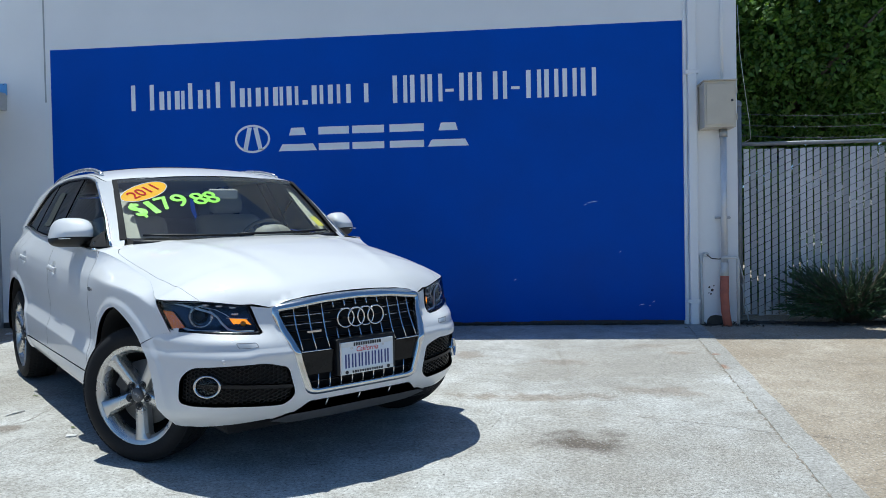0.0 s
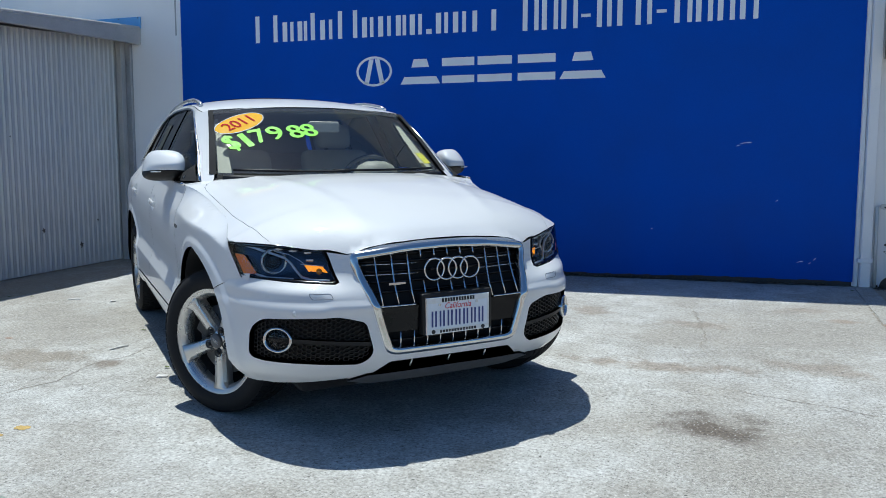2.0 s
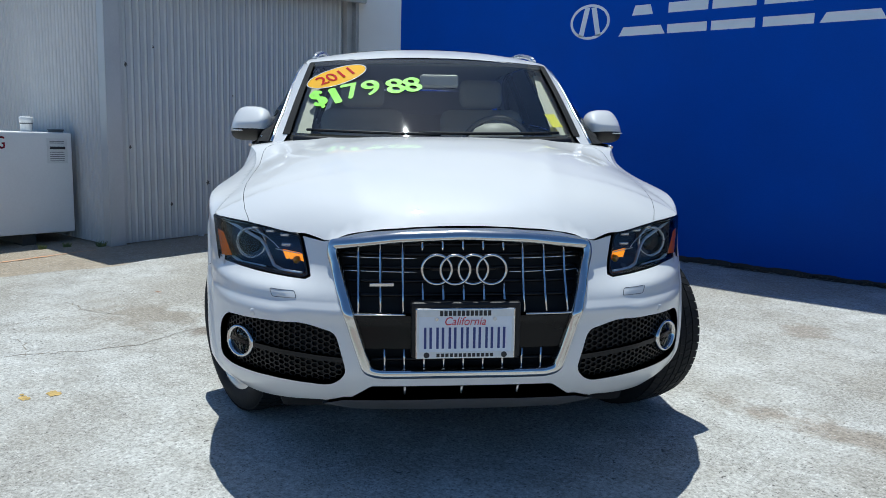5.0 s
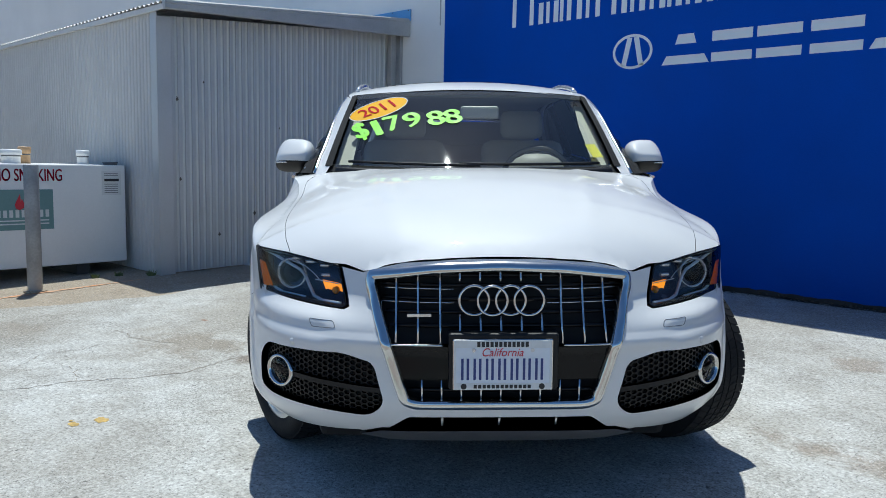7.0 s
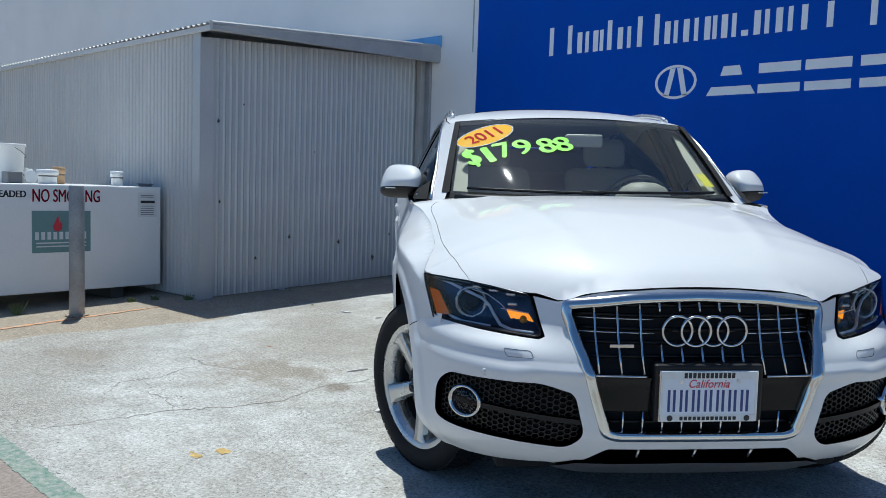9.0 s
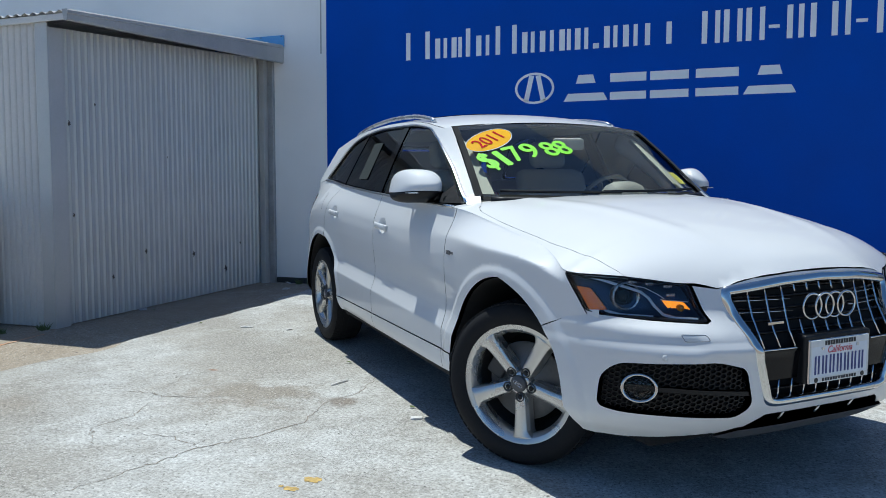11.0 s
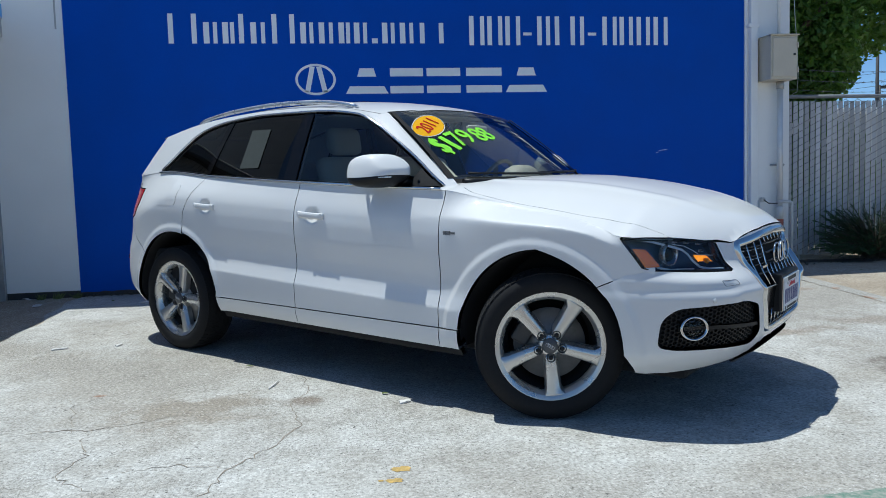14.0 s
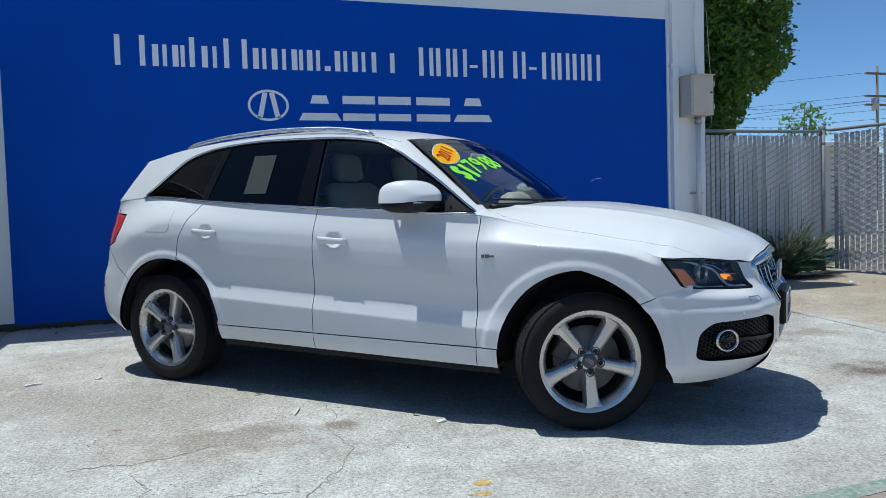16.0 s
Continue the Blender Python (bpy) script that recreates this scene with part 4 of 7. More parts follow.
def cap_on(x, y, r, h, material, name="filler_cap", lid=True):
    ob = part(name, lathe([(r * 0.9, 0), (r * 0.9, h * 0.6), (r * 1.05, h * 0.62), (r * 1.05, h * 0.95), (r * 0.9, h), (0, h)], Matrix.Translation((x, y, KZ1)), 20), material, tank)
    part("band", lathe([(r * 0.92, 0), (r * 0.92, 0.012)], Matrix.Translation((x, y, KZ1 + h * 0.5)), 20), M_GREYPLASTIC, ob)


cap_on(-1.8, -3.24, 0.058, 0.14, M_TANK)
cap_on(-1.75, -3.90, 0.085, 0.13, M_TANK)
cap_on(-1.95, -3.72, 0.055, 0.16, M_TAN_CAN)
cap_on(-1.95, -4.0, 0.05, 0.13, M_TANK)
cap_on(-1.6, -3.06, 0.07, 0.03, M_GREYPLASTIC)
part("lifting_lug", cyl((-1.7, -4.06, KZ1 + 0.06), (-1.68, -4.06, KZ1 + 0.06), 0.055), M_TANK, tank)
part("fitting", box(-1.75, -1.6, -4.28, -4.16, KZ1, KZ1 + 0.10, 0.01), M_GREYPLASTIC, tank)
bucket = thing("bucket", "white plastic bucket standing on the fuel tank", "bucket")
part("pail", lathe([(0.10, 0), (0.122, 0.32), (0.130, 0.325), (0.130, 0.345), (0.115, 0.34), (0.095, 0.01), (0, 0.01)], Matrix.Translation((-1.95, -4.14, KZ1)), 28), M_TANK, bucket)
part("handle", tube([(-1.95 + 0.13 * math.cos(a), -4.14 + 0.13 * math.sin(a), KZ1 + 0.31 - 0.08 * math.sin(a)) for a in [math.pi * i / 10 for i in range(11)]], 0.003, 5), M_WIRE, bucket)
tagged(part("vent_pipe", cyl((-2.62, -4.02, KZ1 - 0.02), (-2.62, -4.02, 2.25), 0.03), M_GALV), "thin grey vent pipe rising behind the fuel tank", "pipe")

post = thing("bollard", "grey painted steel pipe bollard guarding the tank", "bollard")
BX, BY = -0.87, -4.03
part("pipe", cyl((BX, BY, -0.02), (BX, BY, 1.085), 0.058, seg=28, bevel=0.006), M_BOLLARD, post)
part("footing", cyl((BX, BY, ground_z(BY)), (BX, BY, ground_z(BY) + 0.012), 0.09, seg=20), M_TAN, post)


def weed(x, y, seed, h=0.12):
    rnd = random.Random(seed)
    verts, faces = [], []
    for _ in range(46):
        a = rnd.uniform(0, 6.28)
        d = Vector((math.cos(a) * 0.5, math.sin(a) * 0.5, rnd.uniform(0.5, 1))).normalized()
        p = Vector((x + rnd.uniform(-0.03, 0.03), y + rnd.uniform(-0.03, 0.03), ground_z(y)))
        s = d.orthogonal().normalized() * 0.004
        i = len(verts)
        verts += [p - s, p + s, p + d * h * rnd.uniform(0.4, 1)]
        faces.append((i, i + 1, i + 2))
    me = bpy.data.meshes.new("weed")
    me.from_pydata(verts, [], faces)
    me.materials.append(M_WEED)
    tagged(new("weed", me), "small green weed growing from a joint", "weed", "weeds along the shed")


for i, (x, y, h) in enumerate([(-1.25, -4.35, 0.16), (-1.2, -3.4, 0.07), (-1.15, -3.2, 0.06), (-0.35, -0.06, 0.08), (-0.2, -0.05, 0.09), (-0.02, -0.05, 0.08), (-0.95, -2.98, 0.08)]):
    weed(x, y, i, h)

# ---- far things over the fence ----
def lamp_post(x, y, h, arm):
    ob = thing("street_lamp", "tall dark parking lot lamp with a flat head", "street lamp", group="far lamps")
    part("pole", cyl((x, y, 0), (x, y, h), 0.10, 0.07, 10), M_DARKSTEEL, ob)
    part("arm", beam((x, y, h - 0.05), (x + arm, y, h - 0.05), 0.08, 0.08), M_DARKSTEEL, ob)
    part("head", box(x + arm * 0.45, x + arm * 1.25, y - 0.25, y + 0.25, h - 0.22, h - 0.02, 0.03), M_DARKSTEEL, ob)


lamp_post(28.35, 25, 7.75, 1.3)
lamp_post(42.0, 42, 7.55, 0.6)
pole = thing("utility_pole", "weathered wooden utility pole with crossarms and wires", "utility pole")
part("shaft", cyl((54.5, 40, 0), (54.5, 40, 11.8), 0.14, 0.10, 10), M_WOODPOLE, pole)
for z in (11.2, 9.4, 8.7):
    part("crossarm", box(53.3, 55.7, 39.9, 40.1, z - 0.08, z + 0.08), M_WOODPOLE, pole)
part("transformer", cyl((54.1, 39.8, 8.3), (54.1, 39.8, 9.2), 0.28), M_GALV, pole)
for i, (z, z2) in enumerate([(11.25, 10.4), (9.45, 8.4), (9.0, 7.6), (8.75, 7.0)]):
    part("wire", tube([(53.5, 40, z), (40, 46, z * 0.55 + z2 * 0.45 - 0.5), (20, 54, z2 + 0.4)], 0.013, 4), M_DARKSTEEL, pole)
    part("wire", tube([(55.2, 40, z), (75, 38, z - 0.6), (100, 36, z)], 0.013, 4), M_DARKSTEEL, pole)
far_tree = thing("tree", "small sparse tree far beyond the fence", "tree")
part("trunk", tube([(28.0, 20, 0), (28.0, 20, 3.2), (28.2, 20, 4.6)], 0.10, 8, r_end=0.03), M_BARK, far_tree)
for tip in ((27.2, 20, 4.6), (28.9, 20.2, 4.7), (28.1, 20, 5.4)):
    part("limb", tube([(28.0, 20, 3.2), ((28 + tip[0]) / 2, 20, (3.4 + tip[2]) / 2), tip], 0.05, 5, r_end=0.02), M_BARK, far_tree)
leafy("crown", [(27.2, 20, 4.6, 0.5), (28.9, 20, 4.5, 0.6), (28.1, 20, 5.25, 0.45), (28.0, 20, 4.2, 0.7), (28.6, 20, 5.0, 0.4)], 420, 0.20, 7, M_LEAF, far_tree)
hut = thing("far_building", "low pale building beyond the fence", "building")
part("wall", box(12.5, 19.0, 8.0, 14.0, 0, 2.5), M_FARWALL, hut)
part("roof", box(12.3, 19.2, 7.8, 14.2, 2.5, 2.62, 0.02), M_WALL, hut)


# ==== the car ====
from mathutils.geometry import delaunay_2d_cdt

M_PAINT = mat("white_car_paint", (0.69, 0.69, 0.685), 0.5, spec=0.3, var=0.012, scale=2, fine=400, bump=0.0, coat=0.7)
M_CHROME = mat("chrome", (0.62, 0.62, 0.615), 0.13, metal=1.0, var=0.03, scale=8, bump=0.0)
M_SATIN = mat("satin_aluminium", (0.62, 0.63, 0.65), 0.27, metal=0.9, var=0.06, scale=8, bump=0.0)
M_ALLOY = mat("silver_alloy", (0.57, 0.56, 0.54), 0.27, metal=0.8, var=0.05, scale=8, fine=120, bump=0.02, coat=0.4)
M_CAP = mat("dark_cap_plastic", (0.075, 0.075, 0.08), 0.4, var=0.1, scale=20, bump=0.0)
M_TYRE = mat("tyre_rubber", (0.013, 0.013, 0.014), 0.8, spec=0.25, var=0.25, scale=12, fine=90, bump=0.12)
M_BLACK = mat("black_plastic", (0.010, 0.010, 0.011), 0.45, spec=0.3, var=0.2, scale=10, fine=120, bump=0.05)
M_GLOSSBLACK = mat("gloss_black_plastic", (0.006, 0.006, 0.007), 0.14, var=0.05, scale=10, bump=0.0, spec=0.22)
M_PILLAR = mat("black_pillar_film", (0.005, 0.005, 0.006), 0.06, var=0.02, scale=10, bump=0.0, spec=0.16)
M_LAMPWHITE = mat("pale_lamp_trim", (0.78, 0.83, 0.90), 0.3, metal=0.1, var=0.05, scale=20, bump=0.0)
# Blue base paints the sky's reflection into the dark housing.
M_LAMPBODY = mat("sky_tinted_lamp_housing", (0.045, 0.075, 0.14), 0.22, metal=0.45, var=0.1, scale=10, bump=0.0)
M_DARK = mat("dark_cavity", (0.008, 0.008, 0.009), 0.9, var=0.2, bump=0.0)
M_DISC = mat("brake_steel", (0.22, 0.215, 0.21), 0.45, metal=0.6, var=0.2, scale=12, bump=0.05)
M_LEATHER = mat("beige_leather", (0.70, 0.65, 0.57), 0.5, var=0.08, scale=8, fine=150, bump=0.12)
M_DASH = mat("dark_dashboard", (0.17, 0.165, 0.155), 0.6, var=0.15, scale=10, fine=200, bump=0.1)
M_LINER = mat("pale_headliner", (0.60, 0.60, 0.52), 0.9, var=0.05, bump=0.05)
M_AMBER = mat("amber_lens", (0.95, 0.34, 0.02), 0.15, var=0.06, scale=30, fine=160, bump=0.1, coat=0.6)
M_GLOW = mat("lit_amber_lamp", (0.95, 0.24, 0.01), 0.2, var=0.25, scale=45, fine=160, bump=0.15)
M_GLOW.node_tree.nodes["Principled BSDF"].inputs["Emission Color"].default_value = (1.0, 0.30, 0.01, 1)
M_GLOW.node_tree.nodes["Principled BSDF"].inputs["Emission Strength"].default_value = 1.0
M_MARKER = mat("orange_marker_lens", (0.98, 0.17, 0.0), 0.15, var=0.06, scale=30, fine=160, bump=0.1, coat=0.6)
M_LAMPRED = mat("red_lamp_lens", (0.50, 0.012, 0.016), 0.12, var=0.05, scale=20, bump=0.0, coat=0.6)
M_REDINK = mat("dark_red_ink", (0.50, 0.010, 0.014), 0.7, spec=0.1, var=0.05, scale=20, bump=0.0)
M_NEON = mat("neon_green_marker", (0.27, 0.80, 0.03), 0.6, var=0.05, scale=20, bump=0.0)
M_OVAL = mat("orange_yellow_sticker", (0.85, 0.43, 0.004), 0.6, spec=0.12, var=0.05, scale=20, bump=0.0)
M_PLATE = mat("plate_white", (0.72, 0.75, 0.80), 0.4, var=0.04, scale=20, bump=0.02)
M_PLATEBLUE = mat("plate_blue", (0.03, 0.05, 0.20), 0.4, var=0.05, bump=0.0)
M_YELLOWTAG = mat("yellow_tag", (0.75, 0.72, 0.10), 0.5, var=0.04, bump=0.0)


def glass(name, tint, ior=1.8):
    """Clear glazing: tinted see-through with a mirror sheen."""
    m = bpy.data.materials.new(name)
    m.use_nodes = True
    n, k = m.node_tree.nodes, m.node_tree.links
    n.clear()
    out, mix, fr = n.new("ShaderNodeOutputMaterial"), n.new("ShaderNodeMixShader"), n.new("ShaderNodeFresnel")
    tr, gl = n.new("ShaderNodeBsdfTransparent"), n.new("ShaderNodeBsdfGlossy")
    fr.inputs["IOR"].default_value = ior
    tr.inputs["Color"].default_value = (*tint, 1)
    gl.inputs["Roughness"].default_value = 0.015
    k.new(fr.outputs[0], mix.inputs[0])
    k.new(tr.outputs[0], mix.inputs[1])
    k.new(gl.outputs[0], mix.inputs[2])
    k.new(mix.outputs[0], out.inputs["Surface"])
    return m


M_WSGLASS = glass("windscreen_glass", (0.86, 0.91, 0.88), 1.85)
M_SIDEGLASS = glass("side_glass", (0.55, 0.64, 0.64), 1.5)
M_PRIVACY = glass("privacy_glass", (0.012, 0.014, 0.016), 1.36)
M_LENS = glass("lamp_lens", (0.90, 0.94, 0.97), 1.42)

car = thing("car", "white parked sport utility car with price writing on its windscreen", "car")


# ---- smooth tables and surfaces ----
def table(xs, ys):
    """A smooth, non-overshooting curve through the given stations."""
    x, y = np.array(xs, float), np.array(ys, float)
    h, d = np.diff(x), np.diff(y) / np.diff(x)
    m = np.zeros_like(y)
    for i in range(1, len(x) - 1):
        if d[i - 1] * d[i] > 0:
            w1, w2 = 2 * h[i] + h[i - 1], h[i] + 2 * h[i - 1]
            m[i] = (w1 + w2) / (w1 / d[i - 1] + w2 / d[i])
    m[0], m[-1] = d[0], d[-1]
    X = np.linspace(x[0], x[-1], 1500)
    i = np.clip(np.searchsorted(x, X) - 1, 0, len(h) - 1)
    t = (X - x[i]) / h[i]
    Y = (1 + 2 * t) * (1 - t) ** 2 * y[i] + t * (1 - t) ** 2 * h[i] * m[i] + t * t * (3 - 2 * t) * y[i + 1] + t * t * (t - 1) * h[i] * m[i + 1]
    return lambda v: np.interp(v, X, Y)


AXLE_F, AXLE_R, HUB_Z, ARCH = 1.4035, -1.312, 0.347, 0.442
half_width = table([0.20, 0.26, 0.31, 0.36, 0.45, 0.60, 0.75, 0.92, 1.0, 1.1, 1.2], [0.86, 0.89, 0.924, 0.937, 0.935, 0.925, 0.922, 0.925, 0.915, 0.89, 0.86])
# between the wheels: hollow doors that flare out to a crease above the sill
door_width = table([0.20, 0.26, 0.31, 0.36, 0.44, 0.518, 0.5255, 0.533, 0.56, 0.59, 0.62, 0.66, 0.70, 0.75, 0.80, 0.86, 0.92, 1.0, 1.1, 1.2],
                   [0.86, 0.89, 0.918, 0.932, 0.937, 0.9385, 0.9375, 0.9345, 0.9245, 0.9145, 0.9090, 0.9080, 0.9105, 0.9160, 0.9195, 0.9190, 0.9130, 0.898, 0.868, 0.835])
HANDLES = [(-0.124, 0.076, 0.922), (-1.07, -0.876, 0.962)]
nose = table([0.20, 0.25, 0.30, 0.36, 0.42, 0.50, 0.56, 0.595, 0.63, 0.68, 0.74, 0.80, 0.86, 0.92, 1.0], [0.80, 0.88, 0.945, 0.99, 1.012, 1.018, 1.022, 1.03, 1.01, 0.99, 0.975, 0.958, 0.937, 0.90, 0.80])
nose_shelf = table([0.20, 0.25, 0.30, 0.36, 0.42, 0.50, 0.56, 0.588, 0.596, 0.622, 0.632, 0.655, 0.664, 0.692, 0.70, 0.74, 0.80, 0.86, 0.92, 1.0],
                   [0.80, 0.88, 0.945, 0.99, 1.014, 1.027, 1.035, 1.040, 1.037, 1.015, 1.011, 1.012, 1.009, 0.985, 0.981, 0.975, 0.958, 0.937, 0.90, 0.80])
tail = table([0.20, 0.30, 0.41, 0.55, 0.65, 0.72, 0.88, 1.04, 1.2], [0.65, 0.78, 0.93, 0.96, 0.945, 0.91, 0.865, 0.80, 0.70])
TOPX = [-2.3, -1.9, -1.56, -1.0, -0.4, 0.2, 0.6, 0.85, 0.90, 0.96, 1.2, 1.5, 1.65, 1.75, 1.83, 1.893, 1.95, 2.034, 2.09, 2.11, 2.125, 2.2]
top_z = table(TOPX, [1.10, 1.15, 1.172, 1.138, 1.105, 1.078, 1.06, 1.05, 1.041, 1.026, 0.974, 0.925, 0.885, 0.850, 0.849, 0.845, 0.835, 0.812, 0.802, 0.822, 0.833, 0.80])
top_y = table(TOPX, [0.70, 0.770, 0.778, 0.825, 0.849, 0.860, 0.858, 0.85, 0.832, 0.812, 0.782, 0.785, 0.812, 0.832, 0.768, 0.703, 0.635, 0.515, 0.416, 0.36, 0.30, 0.2])
shut_y = table([0.78, 0.86, 0.90, 0.96, 1.2, 1.5, 1.7, 1.85, 1.95], [0.70, 0.718, 0.755, 0.775, 0.762, 0.760, 0.742, 0.712, 0.69])


shoulder_z = table([-2.4, 0.4, 0.85, 1.04, 1.2, 1.34, 1.475, 1.6, 1.75, 2.3], [0.90, 0.918, 0.922, 0.917, 0.908, 0.900, 0.890, 0.868, 0.81, 0.70])


def flare(x, z, cx):
    """The raised flat lip round a wheel opening; ahead of the front wheel it narrows."""
    d = np.hypot(x - cx, z - HUB_Z)
    a = np.degrees(np.arctan2(z - HUB_Z, x - cx))
    rim = 0.476 + (0.0006 * np.clip(a - 97, -60, 60) if cx > 0 else 0.004)
    t = np.clip((d - rim + 0.016) / 0.036, 0, 1)
    return 0.0085 * (1 - t * t * (3 - 2 * t)) * (z > HUB_Z - 0.15)


setback = table([0.0, 0.15, 0.28, 0.415, 0.505, 0.62, 0.72, 0.80, 0.84, 1.0], [0.0, 0.0, 0.18, 0.58, 1.0, 1.05, 0.75, 0.2, 0.0, 0.0])


def lamp_setback(y, z):
    """The lamps and the upper corners of the grille stand back behind the bumper's shelf."""
    t = np.clip((z - 0.635) / 0.10, 0, 1)
    return 0.066 * t * t * (3 - 2 * t) * setback(np.abs(y))


def bumper_depth(z, s):
    """How far the nose reaches forward: two shelves run across the bumper beside the grille."""
    w = np.clip((np.abs(s) - 0.50) / 0.09, 0, 1)
    w = w * w * (3 - 2 * w)
    return nose(z) * (1 - w) + nose_shelf(z) * w


def side_y(x, z, roll=True):
    """Half width of the body's flank."""
    f = np.clip((x - 1.2) / nose(z), 0, 0.9995)
    r = np.clip((-1.2 - x) / tail(z), 0, 0.9995)
    mid = np.clip((1.22 - np.abs(x)) / 0.45, 0, 1)
    mid = mid * mid * (3 - 2 * mid)
    y = (half_width(z) * (1 - mid) + door_width(z + 0.046 * x) * mid) * (1 - f ** 2.3) ** (1 / 3.5) * (1 - r ** 3.2) ** (1 / 7)
    for cx in (AXLE_F, AXLE_R):
        y = y + flare(x, z, cx)
    for x0, x1, hz in HANDLES:
        y = y - 0.022 * np.clip(1 - ((x - (x0 + x1) / 2 - 0.005) / 0.062) ** 2 - ((z - hz + 0.006) / 0.050) ** 2, 0, 1) ** 1.25
    zt, yt = top_z(x), top_y(x)
    deep = 0.16 + 0.16 * np.clip((-1.35 - x) / 0.4, 0, 1)
    t = np.clip((z - (zt - deep)) / deep, 0, 1)
    front = np.clip((x - 0.55) / 0.35, 0, 1)
    front = front * front * (3 - 2 * front)
    w = np.clip((z - shoulder_z(x)) / np.maximum(zt - shoulder_z(x), 0.03), -3, 1)
    crease = 0.5 * (w + np.sqrt(w * w + 0.012)) / 1.003
    bend = front * crease + (1 - front) * t ** 1.9
    return y - (y - yt) * np.clip(bend, 0, 1) if roll else y


def upper_y(x, z):
    """Half width of the glasshouse above the waist."""
    dz = z - top_z(x)
    y = top_y(x) - 0.44 * dz - 0.16 * dz * dz
    d = np.clip((x - 0.392) * 0.595 + (z - 1.306) * 0.805, 0, None) * np.clip((x + 0.05) / 0.25, 0, 1)
    return y - d * np.clip(0.55 + 3.3 * (x - 0.31), 0, 2.0)


roof_z = table([-1.9, -1.72, -1.4, -1.0, -0.6, -0.3, 0.0, 0.2, 0.32, 0.385, 0.45], [1.445, 1.475, 1.54, 1.58, 1.595, 1.59, 1.566, 1.534, 1.506, 1.487, 1.46])
ROOF_DROP = 0.058
hood_c = table([0.70, 0.80, 1.0, 1.2, 1.44, 1.70, 1.84, 2.0, 2.08, 2.12, 2.14, 2.19, 2.25], [1.098, 1.099, 1.101, 1.097, 1.071, 1.021, 0.987, 0.935, 0.899, 0.870, 0.853, 0.80, 0.74])


def roof_edge(x):
    return upper_y(x, roof_z(x) - ROOF_DROP)


def side_surf(sign, off=0.0):
    return lambda u, v: np.stack([u, sign * (side_y(u, v) + off), v], -1)


def upper_surf(sign, off=0.0):
    return lambda u, v: np.stack([u, sign * (upper_y(u, v) + off), v], -1)


def hood_surf(u, v):
    """u along, v across."""
    ye, ze, zc = top_y(u), top_z(u), hood_c(u)
    s = np.clip(np.abs(v) / ye, 0, 1.5)
    ridge = 0.006 * np.exp(-((np.abs(v) - (0.30 + 0.16 * (2.1 - u))) / 0.045) ** 2) * np.clip((2.1 - u) * 3, 0, 1)
    return np.stack([u, v, zc - (zc - ze) * s ** 2.9 + ridge], -1)


def roof_surf(u, v):
    return np.stack([u, v, roof_z(u) - ROOF_DROP * np.clip(np.abs(v) / np.maximum(roof_edge(u), 0.2), 0, 1.1) ** 2.3], -1)


def screen_surf(u, t):
    """The windscreen: u from -1 to 1 across, t from 0 at the cowl to 1 at the roof."""
    bx, by, bz = 0.97 - 0.19 * u * u, 0.69 * u, 1.085 + 0.013 * u * u
    tx, ty, tz = 0.352 - 0.042 * u * u, 0.60 * u, 1.495 - 0.026 * u * u
    swell = 0.010 * np.sin(np.pi * np.clip(t, 0, 1))
    return np.stack([bx + (tx - bx) * t + swell * 0.5, by + (ty - by) * t, bz + (tz - bz) * t + swell * 0.85], -1)


# The nose is unrolled: s runs from the middle round the corner, in metres at bumper height.
_th = np.linspace(0, np.pi / 2, 3000)
_ry, _rx = 0.92 * np.sin(_th) ** (2 / 3.5), 1.2 + np.cos(_th) ** (2 / 2.3)
_arc = np.concatenate([[0], np.cumsum(np.hypot(np.diff(_rx), np.diff(_ry)))])


def nose_surf(off=0.0):
    def surf(s, z):
        th = np.interp(np.abs(s), _arc, _th)
        y = half_width(z) * np.sin(th) ** (2 / 3.5)
        x = 1.2 + bumper_depth(z, s) * np.cos(th) ** (2 / 2.3) - lamp_setback(y, z)
        for cx in (AXLE_F,):
            y = y + flare(x, z, cx) * (x < 2.0)
        nx, ny = np.cos(th) ** 0.6, np.sin(th) ** 1.2
        k = off / np.hypot(nx, ny)
        return np.stack([x + k * nx, np.sign(s) * (y + k * ny), z], -1)
    return surf


def from_y(y, z):
    """The nose's (s, z) for a point given by y, z."""
    th = math.asin(min(1.0, (abs(y) / float(half_width(z)))) ** 1.75)
    return math.copysign(float(np.interp(th, _th, _arc)), y), z


def from_x(x, z, sign=-1):
    th = math.acos(min(1.0, ((x - 1.2) / float(nose(z)))) ** 1.15)
    return sign * float(np.interp(th, _th, _arc)), z


# ---- panels ----
def resample(line, step, closed=True):
    out = []
    n = len(line)
    for i in range(n if closed else n - 1):
        a, b = np.array(line[i], float), np.array(line[(i + 1) % n], float)
        m = max(1, int(np.linalg.norm(b - a) / step))
        out += [a + (b - a) * j / m for j in range(m)]
    if not closed:
        out.append(np.array(line[-1], float))
    return np.array(out)


def rounded(line, r, steps=4):
    """Rounds the corners of a closed outline."""
    out = []
    n = len(line)
    for i in range(n):
        p, a, b = (np.array(line[j % n], float) for j in (i, i - 1, i + 1))
        da, db = a - p, b - p
        la, lb = np.linalg.norm(da), np.linalg.norm(db)
        k = min(r, 0.45 * la, 0.45 * lb)
        p0, p1 = p + da / la * k, p + db / lb * k
        for j in range(steps + 1):
            t = j / steps
            out.append(tuple((1 - t) ** 2 * p0 + 2 * t * (1 - t) * p + t * t * p1))
    return out


